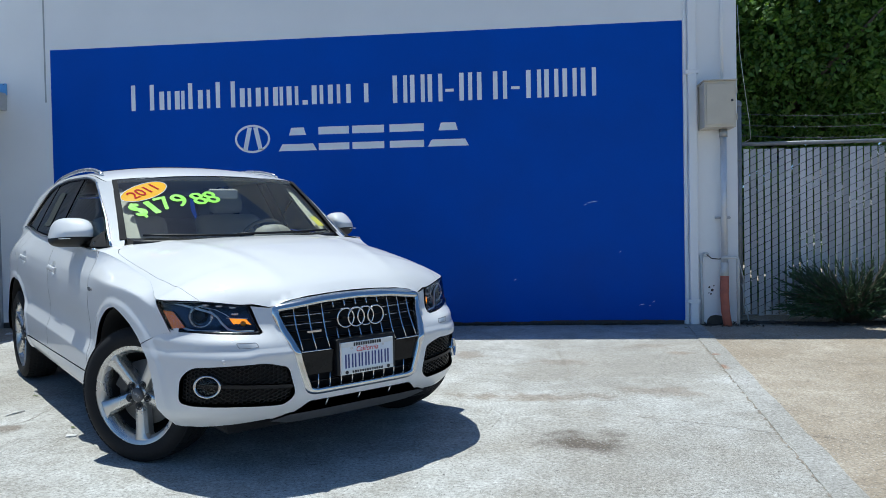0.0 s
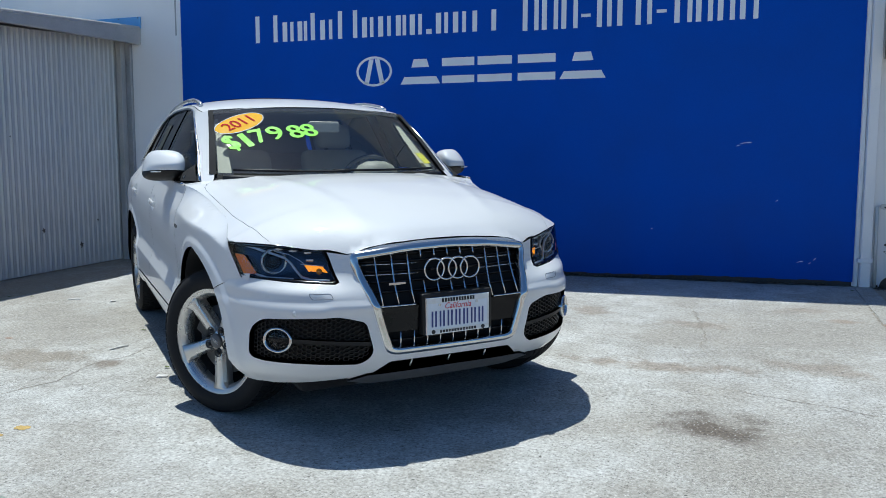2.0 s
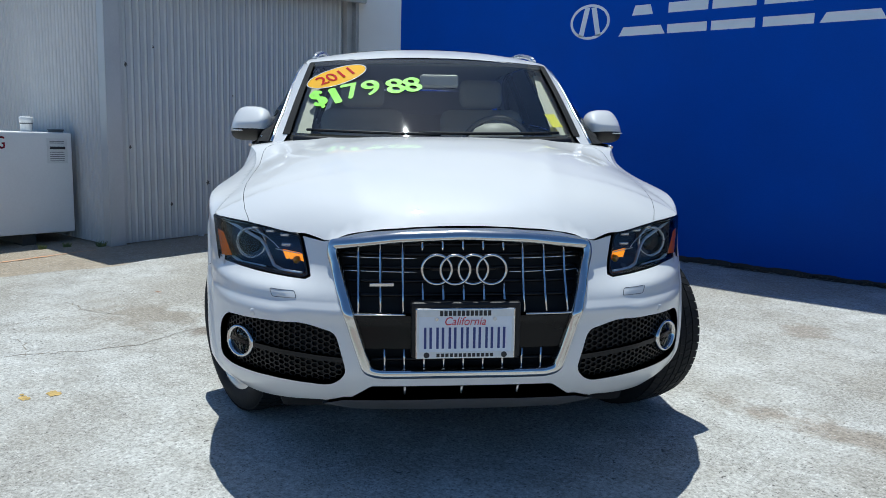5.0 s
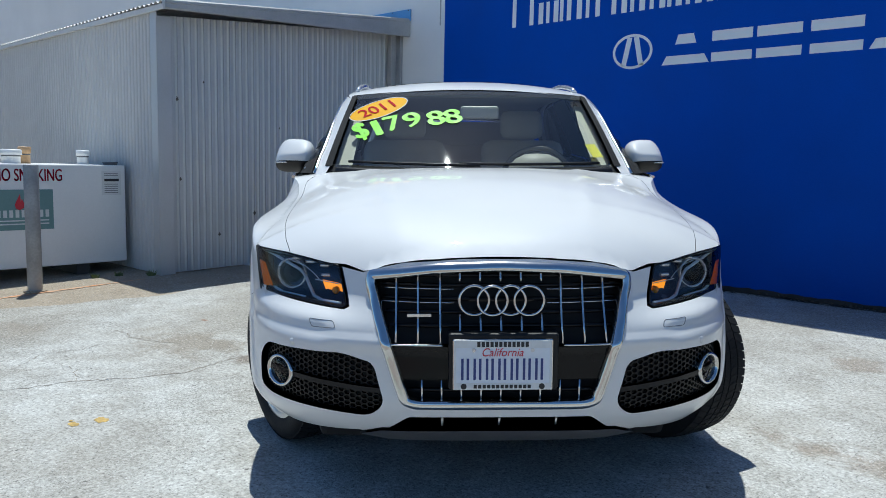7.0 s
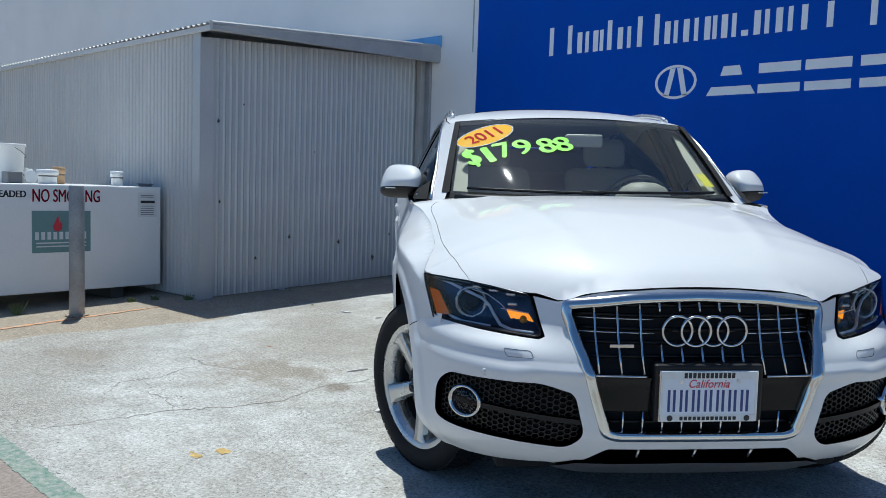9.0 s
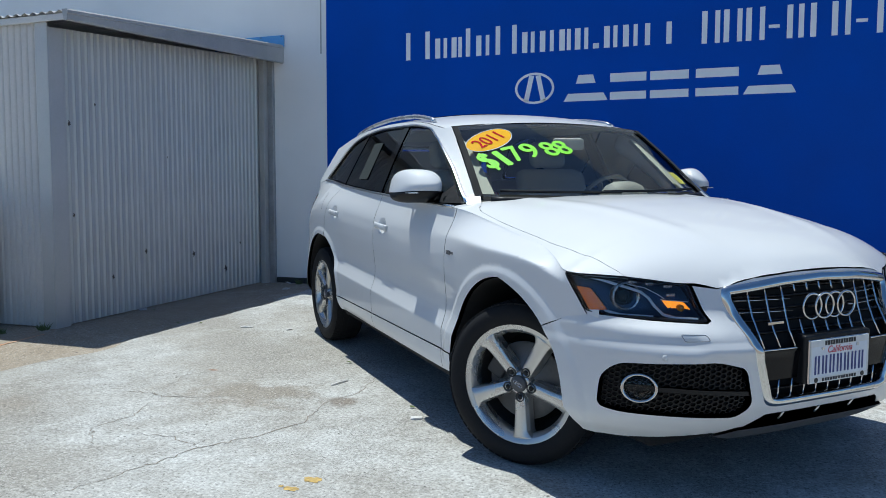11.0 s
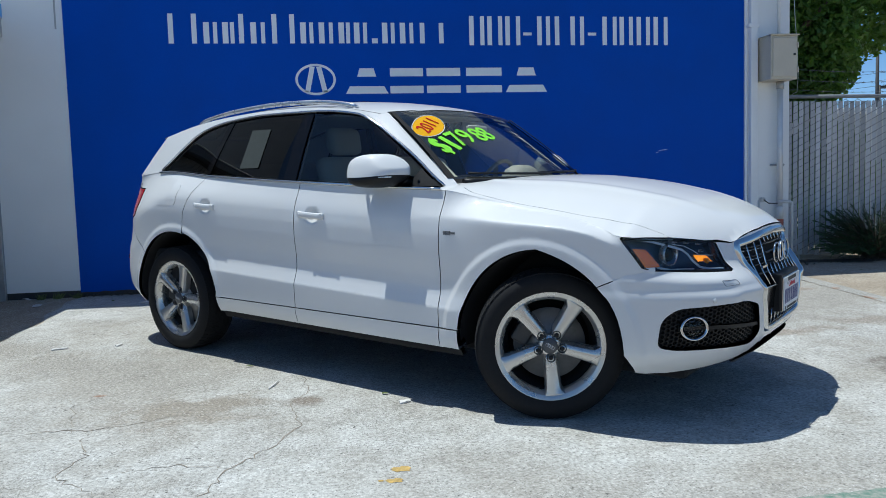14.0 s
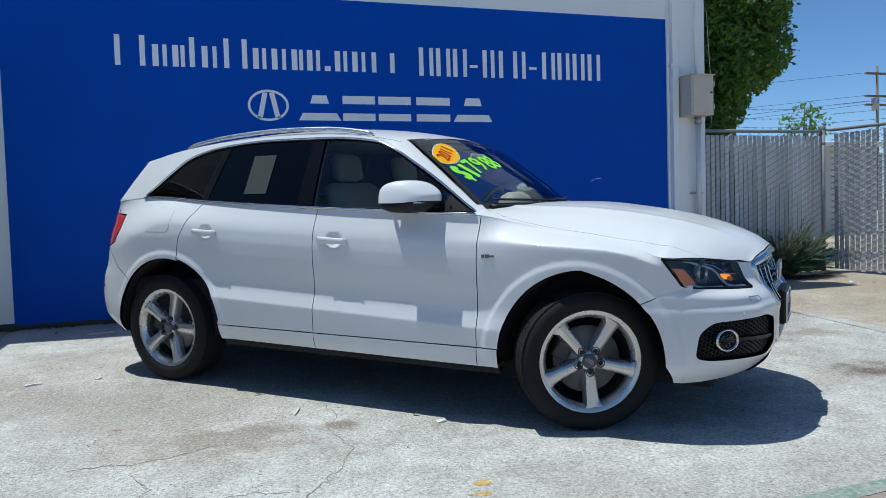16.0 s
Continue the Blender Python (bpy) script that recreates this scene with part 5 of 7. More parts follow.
def shrink(line, d):
    """Moves a closed outline inwards by d."""
    if d == 0:
        return line
    a, b = np.roll(line, 1, 0), np.roll(line, -1, 0)
    t = b - a
    t /= np.maximum(np.linalg.norm(t, axis=1, keepdims=True), 1e-9)
    area = np.sum(line[:, 0] * b[:, 1] - b[:, 0] * line[:, 1])
    n = np.stack([-t[:, 1], t[:, 0]], -1) * np.sign(area)
    return line + n * d


def inside(line, p):
    x, y = p[:, 0], p[:, 1]
    hit = np.zeros(len(p), bool)
    b = np.roll(line, -1, 0)
    for (x0, y0), (x1, y1) in zip(line, b):
        if y0 != y1:
            hit ^= ((y0 > y) != (y1 > y)) & (x < (x1 - x0) * (y - y0) / (y1 - y0) + x0)
    return hit


def panel(name, outline, surf, material, parent, label="", step=0.03, gap=0.0022, fold=0.022, holes=(), hole_fold=None, outward=None, rails=()):
    """A skin panel: an outline in the surface's own plane, filled with a fine mesh, laid on the surface, its rim turned in. rails: lines that the mesh follows."""
    loops = [shrink(resample(outline, step), gap)] + [shrink(resample(h, step), -gap * 0) for h in holes]
    lo, hi = loops[0].min(0), loops[0].max(0)
    gx, gy = np.meshgrid(np.arange(lo[0] + step / 2, hi[0], step), np.arange(lo[1] + step / 2, hi[1], step * 0.9))
    gx[::2] += step / 2
    grid = np.stack([gx.ravel(), gy.ravel()], -1)
    keep = inside(loops[0], grid)
    for h in loops[1:]:
        keep &= ~inside(h, grid)
    rim = np.concatenate(loops)
    grid = grid[keep]
    if len(rails):
        lines = np.concatenate([resample(r, step * 0.9, False) for r in rails])
        lines = lines[inside(loops[0], lines)]
        if len(lines):
            clear = np.array([np.min(np.hypot(*(lines - g).T)) for g in grid])
            grid = np.concatenate([lines, grid[clear > step * 0.55]])
    if len(grid):
        far = np.array([np.min(np.hypot(*(rim - g).T)) for g in grid])
        grid = grid[far > step * 0.42]
    pts = np.concatenate([rim, grid]) if len(grid) else rim
    edges, at = [], 0
    for l in loops:
        n = len(l)
        edges += [(at + i, at + (i + 1) % n) for i in range(n)]
        at += n
    v2, _, f2, orig, *_ = delaunay_2d_cdt([Vector(p) for p in pts], edges, [], 0, 1e-7)
    v2 = np.array([tuple(v) for v in v2])
    tri = np.array([f for f in f2 if len(f) == 3])
    mid = v2[tri].mean(1)
    ok = inside(loops[0], mid)
    for h in loops[1:]:
        ok &= ~inside(h, mid)
    tri = tri[ok]

    def normal(p):
        e = 1e-3
        du = surf(p[:, 0] + e, p[:, 1]) - surf(p[:, 0] - e, p[:, 1])
        dv = surf(p[:, 0], p[:, 1] + e) - surf(p[:, 0], p[:, 1] - e)
        n = np.cross(du, dv)
        return n / np.maximum(np.linalg.norm(n, axis=1, keepdims=True), 1e-12)

    P, N = surf(v2[:, 0], v2[:, 1]), normal(v2)
    flip = np.sum(N * (np.array(outward) if outward is not None else P - np.array([0.0, 0.0, 0.55]))) < 0
    if flip:
        N = -N
    a, b, c = P[tri[:, 0]], P[tri[:, 1]], P[tri[:, 2]]
    wrong = np.sum(np.cross(b - a, c - a) * N[tri[:, 0]], -1) < 0
    tri[wrong] = tri[wrong][:, ::-1]
    verts, faces, norms = [tuple(p) for p in P], [tuple(int(i) for i in t) for t in tri], [tuple(n) for n in N]
    for li, l in enumerate(loops):
        depth = fold if li == 0 or hole_fold is None else hole_fold
        if depth <= 0:
            continue
        p, n = surf(l[:, 0], l[:, 1]), normal(l)
        n = -n if flip else n
        q = p - n * depth
        i0, m = len(verts), len(l)
        tang = np.roll(p, -1, 0) - np.roll(p, 1, 0)
        sidew = np.cross(tang, n)
        sidew /= np.maximum(np.linalg.norm(sidew, axis=1, keepdims=True), 1e-9)
        verts += [tuple(x) for x in p] + [tuple(x) for x in q]
        norms += [tuple(x) for x in sidew] * 2
        for j in range(m):
            j2 = (j + 1) % m
            faces.append((i0 + j, i0 + j2, i0 + m + j2, i0 + m + j))
    me = bpy.data.meshes.new(name)
    me.from_pydata(verts, [], faces)
    me.shade_smooth()
    me.normals_split_custom_set_from_vertices(norms)
    me.materials.append(material)
    ob = new(name, me)
    ob.parent = parent
    return tagged(ob, label)


def arc(cx, cz, r, a0, a1, n=26):
    return [(cx + r * math.cos(radians(a0 + (a1 - a0) * i / n)), cz + r * math.sin(radians(a0 + (a1 - a0) * i / n))) for i in range(n + 1)]


def arch_r(a):
    """The wheel opening is a little tighter ahead of the wheel than above it."""
    return ARCH - 0.072 * max(0.0, math.cos(radians(a))) ** 0.7 * (1 if a < 90 else 0) - 0.010 * max(0.0, -math.cos(radians(a)))


def arch_line(cx, a0, a1, n=26, grow=0.0):
    out = []
    for i in range(n + 1):
        a = a0 + (a1 - a0) * i / n
        r = (arch_r(a) if cx > 0 else ARCH) + grow
        out.append((cx + r * math.cos(radians(a)), HUB_Z + r * math.sin(radians(a))))
    return out


def along_top(x0, x1, n=24, drop=0.0):
    return [(x, float(top_z(x)) - drop) for x in np.linspace(x0, x1, n)]


# Window outline: the upper edge of the side glass from the rear tip to the mirror corner.
DLO_F = 0.785
dlo_top = table([-1.61, -1.54, -1.42, -1.317, -1.2, -0.975, -0.655, -0.22, 0.125, 0.26, 0.392, 0.56, 0.735, DLO_F], [1.182, 1.235, 1.333, 1.404, 1.446, 1.482, 1.501, 1.496, 1.460, 1.408, 1.332, 1.222, 1.094, 1.060])


def waist(x):
    return float(top_z(x)) + 0.012


def window(x0, x1, x0_top=None, x1_top=None, n=20):
    """The outline of a pane between two slanting uprights."""
    x0_top, x1_top = x0 if x0_top is None else x0_top, x1 if x1_top is None else x1_top
    return [(x, waist(x)) for x in np.linspace(x0, x1, n)] + [(x, float(dlo_top(x))) for x in np.linspace(x1_top, x0_top, n)]


def arch_rails(cx):
    """Lines along the edge of the lip round a wheel opening."""
    out = []
    for d in (-0.014, -0.007, 0.0, 0.007, 0.014):
        ring = []
        for a in range(-20, 201, 2):
            r = 0.477 + (0.0006 * min(60, max(-60, a - 97)) if cx > 0 else 0.004) + d
            ring.append((cx + r * math.cos(radians(a)), HUB_Z + r * math.sin(radians(a))))
        out.append(ring)
    return out


def crease_rails(x0, x1):
    """Lines along the shoulder crease and along the crease low on the doors."""
    xs = np.linspace(x0, x1, 30)
    return [[(x, float(shoulder_z(x)) + d) for x in xs] for d in (-0.012, -0.005, 0.001, 0.007, 0.014)] + [[(x, 0.5255 - 0.046 * x + d) for x in xs] for d in (-0.012, -0.006, 0.0, 0.007, 0.014)]


SHUT_F, SHUT_B = 0.855, -0.160
REAR_SHUT = [(-1.045, 1.138), (-1.115, 1.05), (-1.185, 0.92), (-1.20, 0.86)]
for sign in (-1, 1):
    S, U = side_surf(sign), upper_surf(sign)
    sill = lambda x: 0.392 - 0.006 * x
    foot = lambda x: 0.298 - 0.010 * x
    # front wing
    wing = [(SHUT_F, sill(SHUT_F)), (0.975, sill(0.975))] + arch_line(AXLE_F, 174, 48) + [(1.772, 0.684), (1.846, 0.702), (1.80, 0.77), (1.748, 0.842)] + along_top(1.755, SHUT_F, 34, -0.0022)
    panel("front_wing", wing, S, M_PAINT, car, step=0.012, rails=arch_rails(AXLE_F) + crease_rails(0.86, 1.72)[:5])
    panel("wing_joint", [(1.66, 0.655), (1.88, 0.685), (1.88, 0.722), (1.66, 0.70)], side_surf(sign, -0.007), M_PAINT, car, step=0.03, gap=0.0, fold=0.0)
    door_f = [(SHUT_B, sill(SHUT_B)), (SHUT_F, sill(SHUT_F))] + along_top(SHUT_F, SHUT_B, 24)
    d1 = panel("front_door", door_f, S, M_PAINT, car, step=0.013, rails=crease_rails(SHUT_B, SHUT_F))
    door_r = [(-0.875, sill(-0.875)), (SHUT_B, sill(SHUT_B))] + along_top(SHUT_B, -1.045, 20) + REAR_SHUT[1:] + [(AXLE_R + (ARCH + 0.012) * math.cos(radians(a)), HUB_Z + (ARCH + 0.012) * math.sin(radians(a))) for a in range(76, 6, -5)]
    d2 = panel("rear_door", door_r, S, M_PAINT, car, step=0.013, rails=crease_rails(-0.95, SHUT_B)[5:] + arch_rails(AXLE_R))
    quarter = [(-1.20, 0.86)] + REAR_SHUT[::-1] + along_top(-1.045, -1.86, 20) + [(-1.905, 1.075), (-1.765, 1.066), (-1.778, 0.97), (-1.825, 0.885), (-1.89, 0.864), (-1.93, 0.855), (-1.87, 0.80), (-1.78, 0.72)] + arc(AXLE_R, HUB_Z, ARCH, 139, 76)
    panel("quarter_panel", quarter, S, M_PAINT, car, step=0.013, rails=arch_rails(AXLE_R))
    panel("quarter_joint", [(-1.87, 1.125), (-1.60, 1.150), (-1.60, 1.178), (-1.87, 1.166)], side_surf(sign, -0.004), M_PAINT, car, step=0.03, gap=0.0, fold=0.0)
    bump_r = arc(AXLE_R, HUB_Z, ARCH, 188, 139, 12) + [(-1.78, 0.72), (-1.87, 0.80), (-1.93, 0.855), (-2.05, 0.84), (-2.13, 0.62), (-2.11, 0.42), (-1.95, 0.31), (-1.79, 0.285)]
    panel("rear_bumper_side", bump_r, S, M_PAINT, car, step=0.016, rails=arch_rails(AXLE_R))
    panel("tail_lamp", [(-1.905, 1.073), (-1.767, 1.064), (-1.780, 0.97), (-1.827, 0.887), (-1.89, 0.867), (-1.97, 0.862), (-2.03, 0.88), (-2.0, 1.0), (-1.975, 1.07)], side_surf(sign, 0.004), M_LAMPRED, car, "red tail lamp", step=0.03)
    panel("side_reflector", [(-2.02, 0.60), (-1.985, 0.60), (-1.985, 0.57), (-2.02, 0.57)], side_surf(sign, 0.005), M_LAMPRED, car, "small red reflector", step=0.02)
    if sign < 0:
        panel("fuel_flap", rounded([(-1.272, 0.957), (-1.262, 1.094), (-1.45, 1.094), (-1.484, 1.05), (-1.484, 0.957)], 0.03), side_surf(sign, 0.0015), M_PAINT, car, "rounded fuel filler flap", step=0.025, fold=0.004)
    # lower blades under the doors
    for name, x0, x1 in (("sill_trim", -0.868, SHUT_B), ("sill_trim", SHUT_B, SHUT_F), ("sill_trim", SHUT_F, 0.972)):
        panel(name, [(x0, foot(x0)), (x1, foot(x1)), (x1, sill(x1)), (x0, sill(x0))], side_surf(sign, 0.004), M_PAINT, car, step=0.03, fold=0.05)
    # Near-black strip paints the shade below the sill.
    panel("sill_shade_strip", [(-0.865, 0.262), (0.97, 0.250), (0.97, foot(0.97)), (-0.865, foot(-0.865))], side_surf(sign, -0.012), M_DARK, car, step=0.05)
    # wheel arch lips
    for cx, a0, a1 in ((AXLE_F, 186, -8), (AXLE_R, 188, -8)):
        lip = [(x, z) for x, z in arch_line(cx, a0, a1, 40, -0.003)]
        bm = bmesh.new()
        last = None
        for x, z in lip:
            y = float(side_y(np.array(x), np.array(z), False))
            y = min(y, 0.95) if x < 1.72 else min(y, 0.88)
            row = [bm.verts.new((x, sign * (y - 0.02), z)), bm.verts.new((x, sign * 0.60, z))]
            if last:
                bm.faces.new((last[0], last[1], row[1], row[0])).smooth = True
            last = row
        bm.verts.ensure_lookup_table()
        bm.faces.new([v for v in bm.verts if abs(abs(v.co.y) - 0.60) < 1e-6])
        part("arch_liner", bm, M_DARK, car)
    # waist moulding
    bm = tube([(x, sign * (float(top_y(x)) + 0.006), float(top_z(x)) + 0.004) for x in np.linspace(-1.622, 0.83, 40)], 0.0075, 8)
    part("waist_moulding", bm, M_CHROME, car, "chrome waist moulding")
    bm = tube([(x, sign * (float(upper_y(np.array(x), np.array(float(dlo_top(x)) + 0.008))) + 0.002), float(dlo_top(x)) + 0.008) for x in np.linspace(-1.61, DLO_F, 60)], 0.008, 6)
    part("window_moulding", bm, M_CHROME, car, "chrome window moulding")
    # side glass
    glz = upper_surf(sign, -0.008)
    panel("front_glass", window(-0.205, DLO_F, -0.232, 0.75), glz, M_SIDEGLASS, d1, "lightly tinted side window", step=0.05, gap=0.006, fold=0.0)
    panel("rear_glass", window(-1.03, -0.318, -0.955, -0.322), glz, M_PRIVACY, d2, "dark privacy glass", step=0.05, gap=0.002, fold=0.0)
    panel("quarter_glass", window(-1.58, -1.085, -1.55, -1.005), glz, M_PRIVACY, car, "dark privacy glass", step=0.05, gap=0.004, fold=0.0)
    panel("centre_pillar", window(-0.318, -0.205, -0.322, -0.232), upper_surf(sign, -0.003), M_PILLAR, car, "gloss black pillar cover", step=0.04, gap=0.001)
    panel("window_divider", window(-1.085, -1.03, -1.005, -0.955, 6), upper_surf(sign, -0.004), M_PILLAR, car, "black window divider", step=0.03, gap=0.001)
    tri = [(0.64, waist(0.64)), (0.775, waist(0.775)), (0.775, 1.064), (0.64, 1.160)]
    panel("mirror_sail", tri, upper_surf(sign, -0.004), M_DARK, d1, "black mirror mount", step=0.03)
    # roof frame with windscreen pillar and rear pillar
    frame_top = [(x, float(roof_z(x)) - ROOF_DROP) for x in np.linspace(0.27, -1.70, 44)]
    cant = [(0.86, 1.045), (0.80, 1.093)] + [(0.80 - 0.49 * t, 1.093 + 0.372 * t) for t in (0.2, 0.4, 0.6, 0.8, 1.0)] + frame_top + [(-1.775, 1.31), (-1.865, 1.165)] + along_top(-1.865, -1.61, 10, -0.002) + [(x, float(dlo_top(x)) + 0.006) for x in np.linspace(-1.62, DLO_F, 60)] + [(0.812, 1.050)]
    panel("roof_frame", cant, U, M_PAINT, car, step=0.024, gap=0.001, fold=0.03)
    panel("frame_seal", window(-1.61, DLO_F, -1.61, DLO_F, 50), upper_surf(sign, -0.02), M_DARK, car, step=0.06, gap=-0.012, fold=0.0, holes=[window(-1.57, -0.33, -1.54, -0.335), window(-0.19, 0.74, -0.225, 0.70)])
    # door handles
    for parent, (x0, x1, z) in zip((d1, d2), HANDLES):
        pts = [(x, z - 0.012 * (x - x0) / (x1 - x0)) for x in np.linspace(x0, x1, 9)]
        bm = bmesh.new()
        last = None
        for i, (x, zz) in enumerate(pts):
            y = 0.911
            out = 0.011 * math.sin(math.pi * (0.14 + 0.72 * i / 8)) ** 0.5
            ring = [bm.verts.new((x, sign * (y + out + 0.008 * math.cos(a)), zz + 0.0175 * math.sin(a))) for a in [2 * math.pi * j / 10 for j in range(10)]]
            if last:
                for j in range(10):
                    bm.faces.new((last[j], last[(j + 1) % 10], ring[(j + 1) % 10], ring[j])).smooth = True
            else:
                bm.faces.new(ring)
            last = ring
        bm.faces.new(last)
        for x in (x0 + 0.012, x1 - 0.012):
            y = 0.909
            cyl((x, sign * (y - 0.005), z - 0.006), (x, sign * (y + 0.022), z - 0.006), 0.011, seg=10, bm=bm)
        part("door_handle", bm, M_PAINT, parent)
    # roof rail
    rail = [(x, sign * (float(roof_edge(np.array(x))) - 0.035), float(roof_z(x)) - 0.050 + 0.028 * math.sin(math.pi * min(1, max(0, (0.075 - x) / 1.46))) ** 0.35) for x in np.linspace(0.075, -1.385, 36)]
    part("roof_rail", tube(rail, 0.0135, 10), M_SATIN, car, "satin aluminium roof rail")
    # door mirror
    mirror = part("door_mirror", bmesh.new(), M_PAINT, car)
    bm = bmesh.new()
    bmesh.ops.create_uvsphere(bm, u_segments=32, v_segments=20, radius=1)

    def mirror_shape(v, grow=1.0):
        p = [math.copysign(abs(c) ** e, c) for c, e in zip(v, (0.85, 0.62, 0.62))]
        fore = max(p[0], 0.0) ** 2
        return Vector((0.530 + grow * 0.130 * p[0] - 0.11 * (p[1] + 1) * 0.5, sign * (0.915 + grow * 0.115 * p[1] - 0.024 * max(p[1], 0.0) * (p[2] + 1)),
                       1.150 + grow * 0.086 * p[2] * (1 - (0.75 if p[2] > 0 else 0.30) * fore)))
    bmesh.ops.bisect_plane(bm, geom=bm.verts[:] + bm.edges[:] + bm.faces[:], plane_co=(0, 0, -0.19), plane_no=(0, 0, 1), clear_inner=True)
    for v in bm.verts:
        v.co = mirror_shape(v.co)
    for f in bm.faces:
        f.smooth = True
    if sign < 0:
        bmesh.ops.reverse_faces(bm, faces=bm.faces[:])
    bm.to_mesh(mirror.data)
    bm.free()
    bm = bmesh.new()
    bmesh.ops.create_uvsphere(bm, u_segments=32, v_segments=20, radius=1)
    bmesh.ops.bisect_plane(bm, geom=bm.verts[:] + bm.edges[:] + bm.faces[:], plane_co=(0, 0, -0.17), plane_no=(0, 0, 1), clear_outer=True)
    bmesh.ops.holes_fill(bm, edges=bm.edges[:])
    for v in bm.verts:
        v.co = mirror_shape(v.co, 0.985)
    for f in bm.faces:
        f.smooth = True
    part("mirror_base", bm, M_BLACK, mirror, "black lower mirror shell")
    part("mirror_line", box(0.44, 0.585, sign * 0.86, sign * 0.985, 1.1165, 1.1215, 0.001), M_SATIN, mirror, "thin bright indicator strip")
    arm = tube([(0.50, sign * 0.86, 1.108), (0.56, sign * 0.82, 1.100), (0.63, sign * 0.785, 1.085), (0.70, sign * 0.775, 1.075)], 0.040, 12, r_end=0.028)
    for v in arm.verts:
        v.co.z = 1.098 + (v.co.z - 1.098) * 0.85
    part("mirror_arm", arm, M_BLACK, mirror)
    gm = bmesh.new()
    bmesh.ops.create_circle(gm, cap_ends=True, segments=28, radius=1)
    gm.transform(Matrix(((-0.035, 0, -1, 0.338), (0.075, 0, 0, sign * 0.920), (0, 0.045, 0, 1.170), (0, 0, 0, 1))))
    part("mirror_glass", gm, M_CHROME, mirror, "mirror glass")
    # wing badge
    yb = float(side_y(np.array(0.915), np.array(0.848)))
    for dx, w, h in ((-0.030, 0.014, 0.016), (-0.010, 0.018, 0.018), (0.012, 0.024, 0.010)):
        part("wing_badge", box(0.915 + dx, 0.915 + dx + w, sign * (yb - 0.004), sign * (yb + 0.004), 0.848 - h / 2, 0.848 + h / 2, 0.001), M_GREYPLASTIC, car)

# ---- hood, roof, screen ----
hood_line = [(x, -float(shut_y(x))) for x in np.linspace(0.80, 1.84, 26)]


def nose_top(y, z):
    p = nose_surf()(np.array(from_y(-y, z)[0] if y else 0.0), np.array(z))
    return float(p[0]), float(p[1])


hood_front = [nose_top(y, z) for y, z in ((0.685, 0.8425), (0.60, 0.831), (0.54, 0.821), (0.49, 0.813), (0.43, 0.804), (0.40, 0.809), (0.36, 0.826), (0.30, 0.837), (0.20, 0.847), (0.12, 0.851))]
cowl = [(0.978 - 0.19 * (y / 0.69) ** 2, y) for y in np.linspace(0.69, -0.69, 20)]
half = hood_line + hood_front
panel("hood", half + [nose_top(0.0, 0.854)] + [(x, -y) for x, y in half[::-1]] + cowl, hood_surf, M_PAINT, car, step=0.03, gap=0.0018, outward=(0.2, 0, 1))
lamp_top = [nose_top(y, z) for y, z in ((0.685, 0.8425), (0.72, 0.8455), (0.76, 0.848), (0.80, 0.850))]
shelf = [(x, -float(shut_y(x))) for x in np.linspace(0.79, 1.84, 28)] + lamp_top + [(x, -float(top_y(x))) for x in np.linspace(1.755, 0.79, 28)]
for sign in (-1, 1):
    panel("wing_shoulder", [(x, y if sign < 0 else -y) for x, y in shelf], hood_surf, M_PAINT, car, step=0.026, gap=0.0, fold=0.015, outward=(0, 0, 1))
edge = [(x, -float(roof_edge(np.array(x))) + 0.002) for x in np.linspace(0.27, -1.74, 44)]
front = [(0.352 - 0.042 * (y / 0.6) ** 2, y) for y in np.linspace(0.595, -0.595, 20)]
roof_line = edge + [(-1.80, -0.45), (-1.83, 0.0), (-1.80, 0.45)] + [(x, -y) for x, y in edge[::-1]] + front
panel("roof", roof_line, roof_surf, M_PAINT, car, step=0.04, gap=0.002, outward=(0, 0, 1))
panel("sunroof", rounded([(-0.22, -0.46), (-0.22, 0.46), (-1.0, 0.46), (-1.0, -0.46)], 0.06), lambda u, v: roof_surf(u, v) + np.array([0, 0, 0.003]), M_GLOSSBLACK, car, "dark glass sunroof", step=0.06, outward=(0, 0, 1))
panel("windscreen", [(-1.0, 0.0), (1.0, 0.0), (1.0, 1.0), (-1.0, 1.0)], screen_surf, M_WSGLASS, car, "clear windscreen glass", step=0.06, gap=0.006, fold=0.0, outward=(1, 0, 1)).visible_shadow = False
band = lambda u, v: screen_surf(u, v) - np.array([0.003, 0, 0.004])
panel("screen_border", [(-1.03, -0.035), (1.03, -0.035), (1.03, 1.02), (-1.03, 1.02)], band, M_DARK, car, "black screen border", step=0.06, gap=0, fold=0.0, holes=[rounded([(-0.984, 0.045), (0.984, 0.045), (0.984, 0.945), (-0.984, 0.945)], 0.03)], outward=(1, 0, 1))
for sign in (-1, 1):
    panel("screen_trim", [(sign * 0.985, 0.0), (sign * 1.036, 0.0), (sign * 1.030, 0.97), (sign * 0.985, 0.97)], lambda u, v: screen_surf(u, v) + np.array([0.006, 0, 0.008]), M_DARK, car, "black rubber screen edge", step=0.05, gap=0, fold=0.004, outward=(1, 0, 1))
part("cowl", tube([(0.975 - 0.19 * u * u + 0.012, 0.70 * u, 1.074 + 0.008 * u * u) for u in np.linspace(-0.93, 0.93, 24)], 0.020, 8), M_BLACK, car, "black cowl grille")
for y0, y1 in ((0.60, -0.08), (0.02, -0.60)):
    pts = [tuple(screen_surf(np.array(u / 0.69), np.array(0.035 + 0.015 * i / 8)) + np.array([0.012, 0, 0.012])) for i, u in enumerate(np.linspace(y0, y1, 9))]
    part("wiper", tube(pts, 0.007, 6), M_BLACK, car, "black wiper")
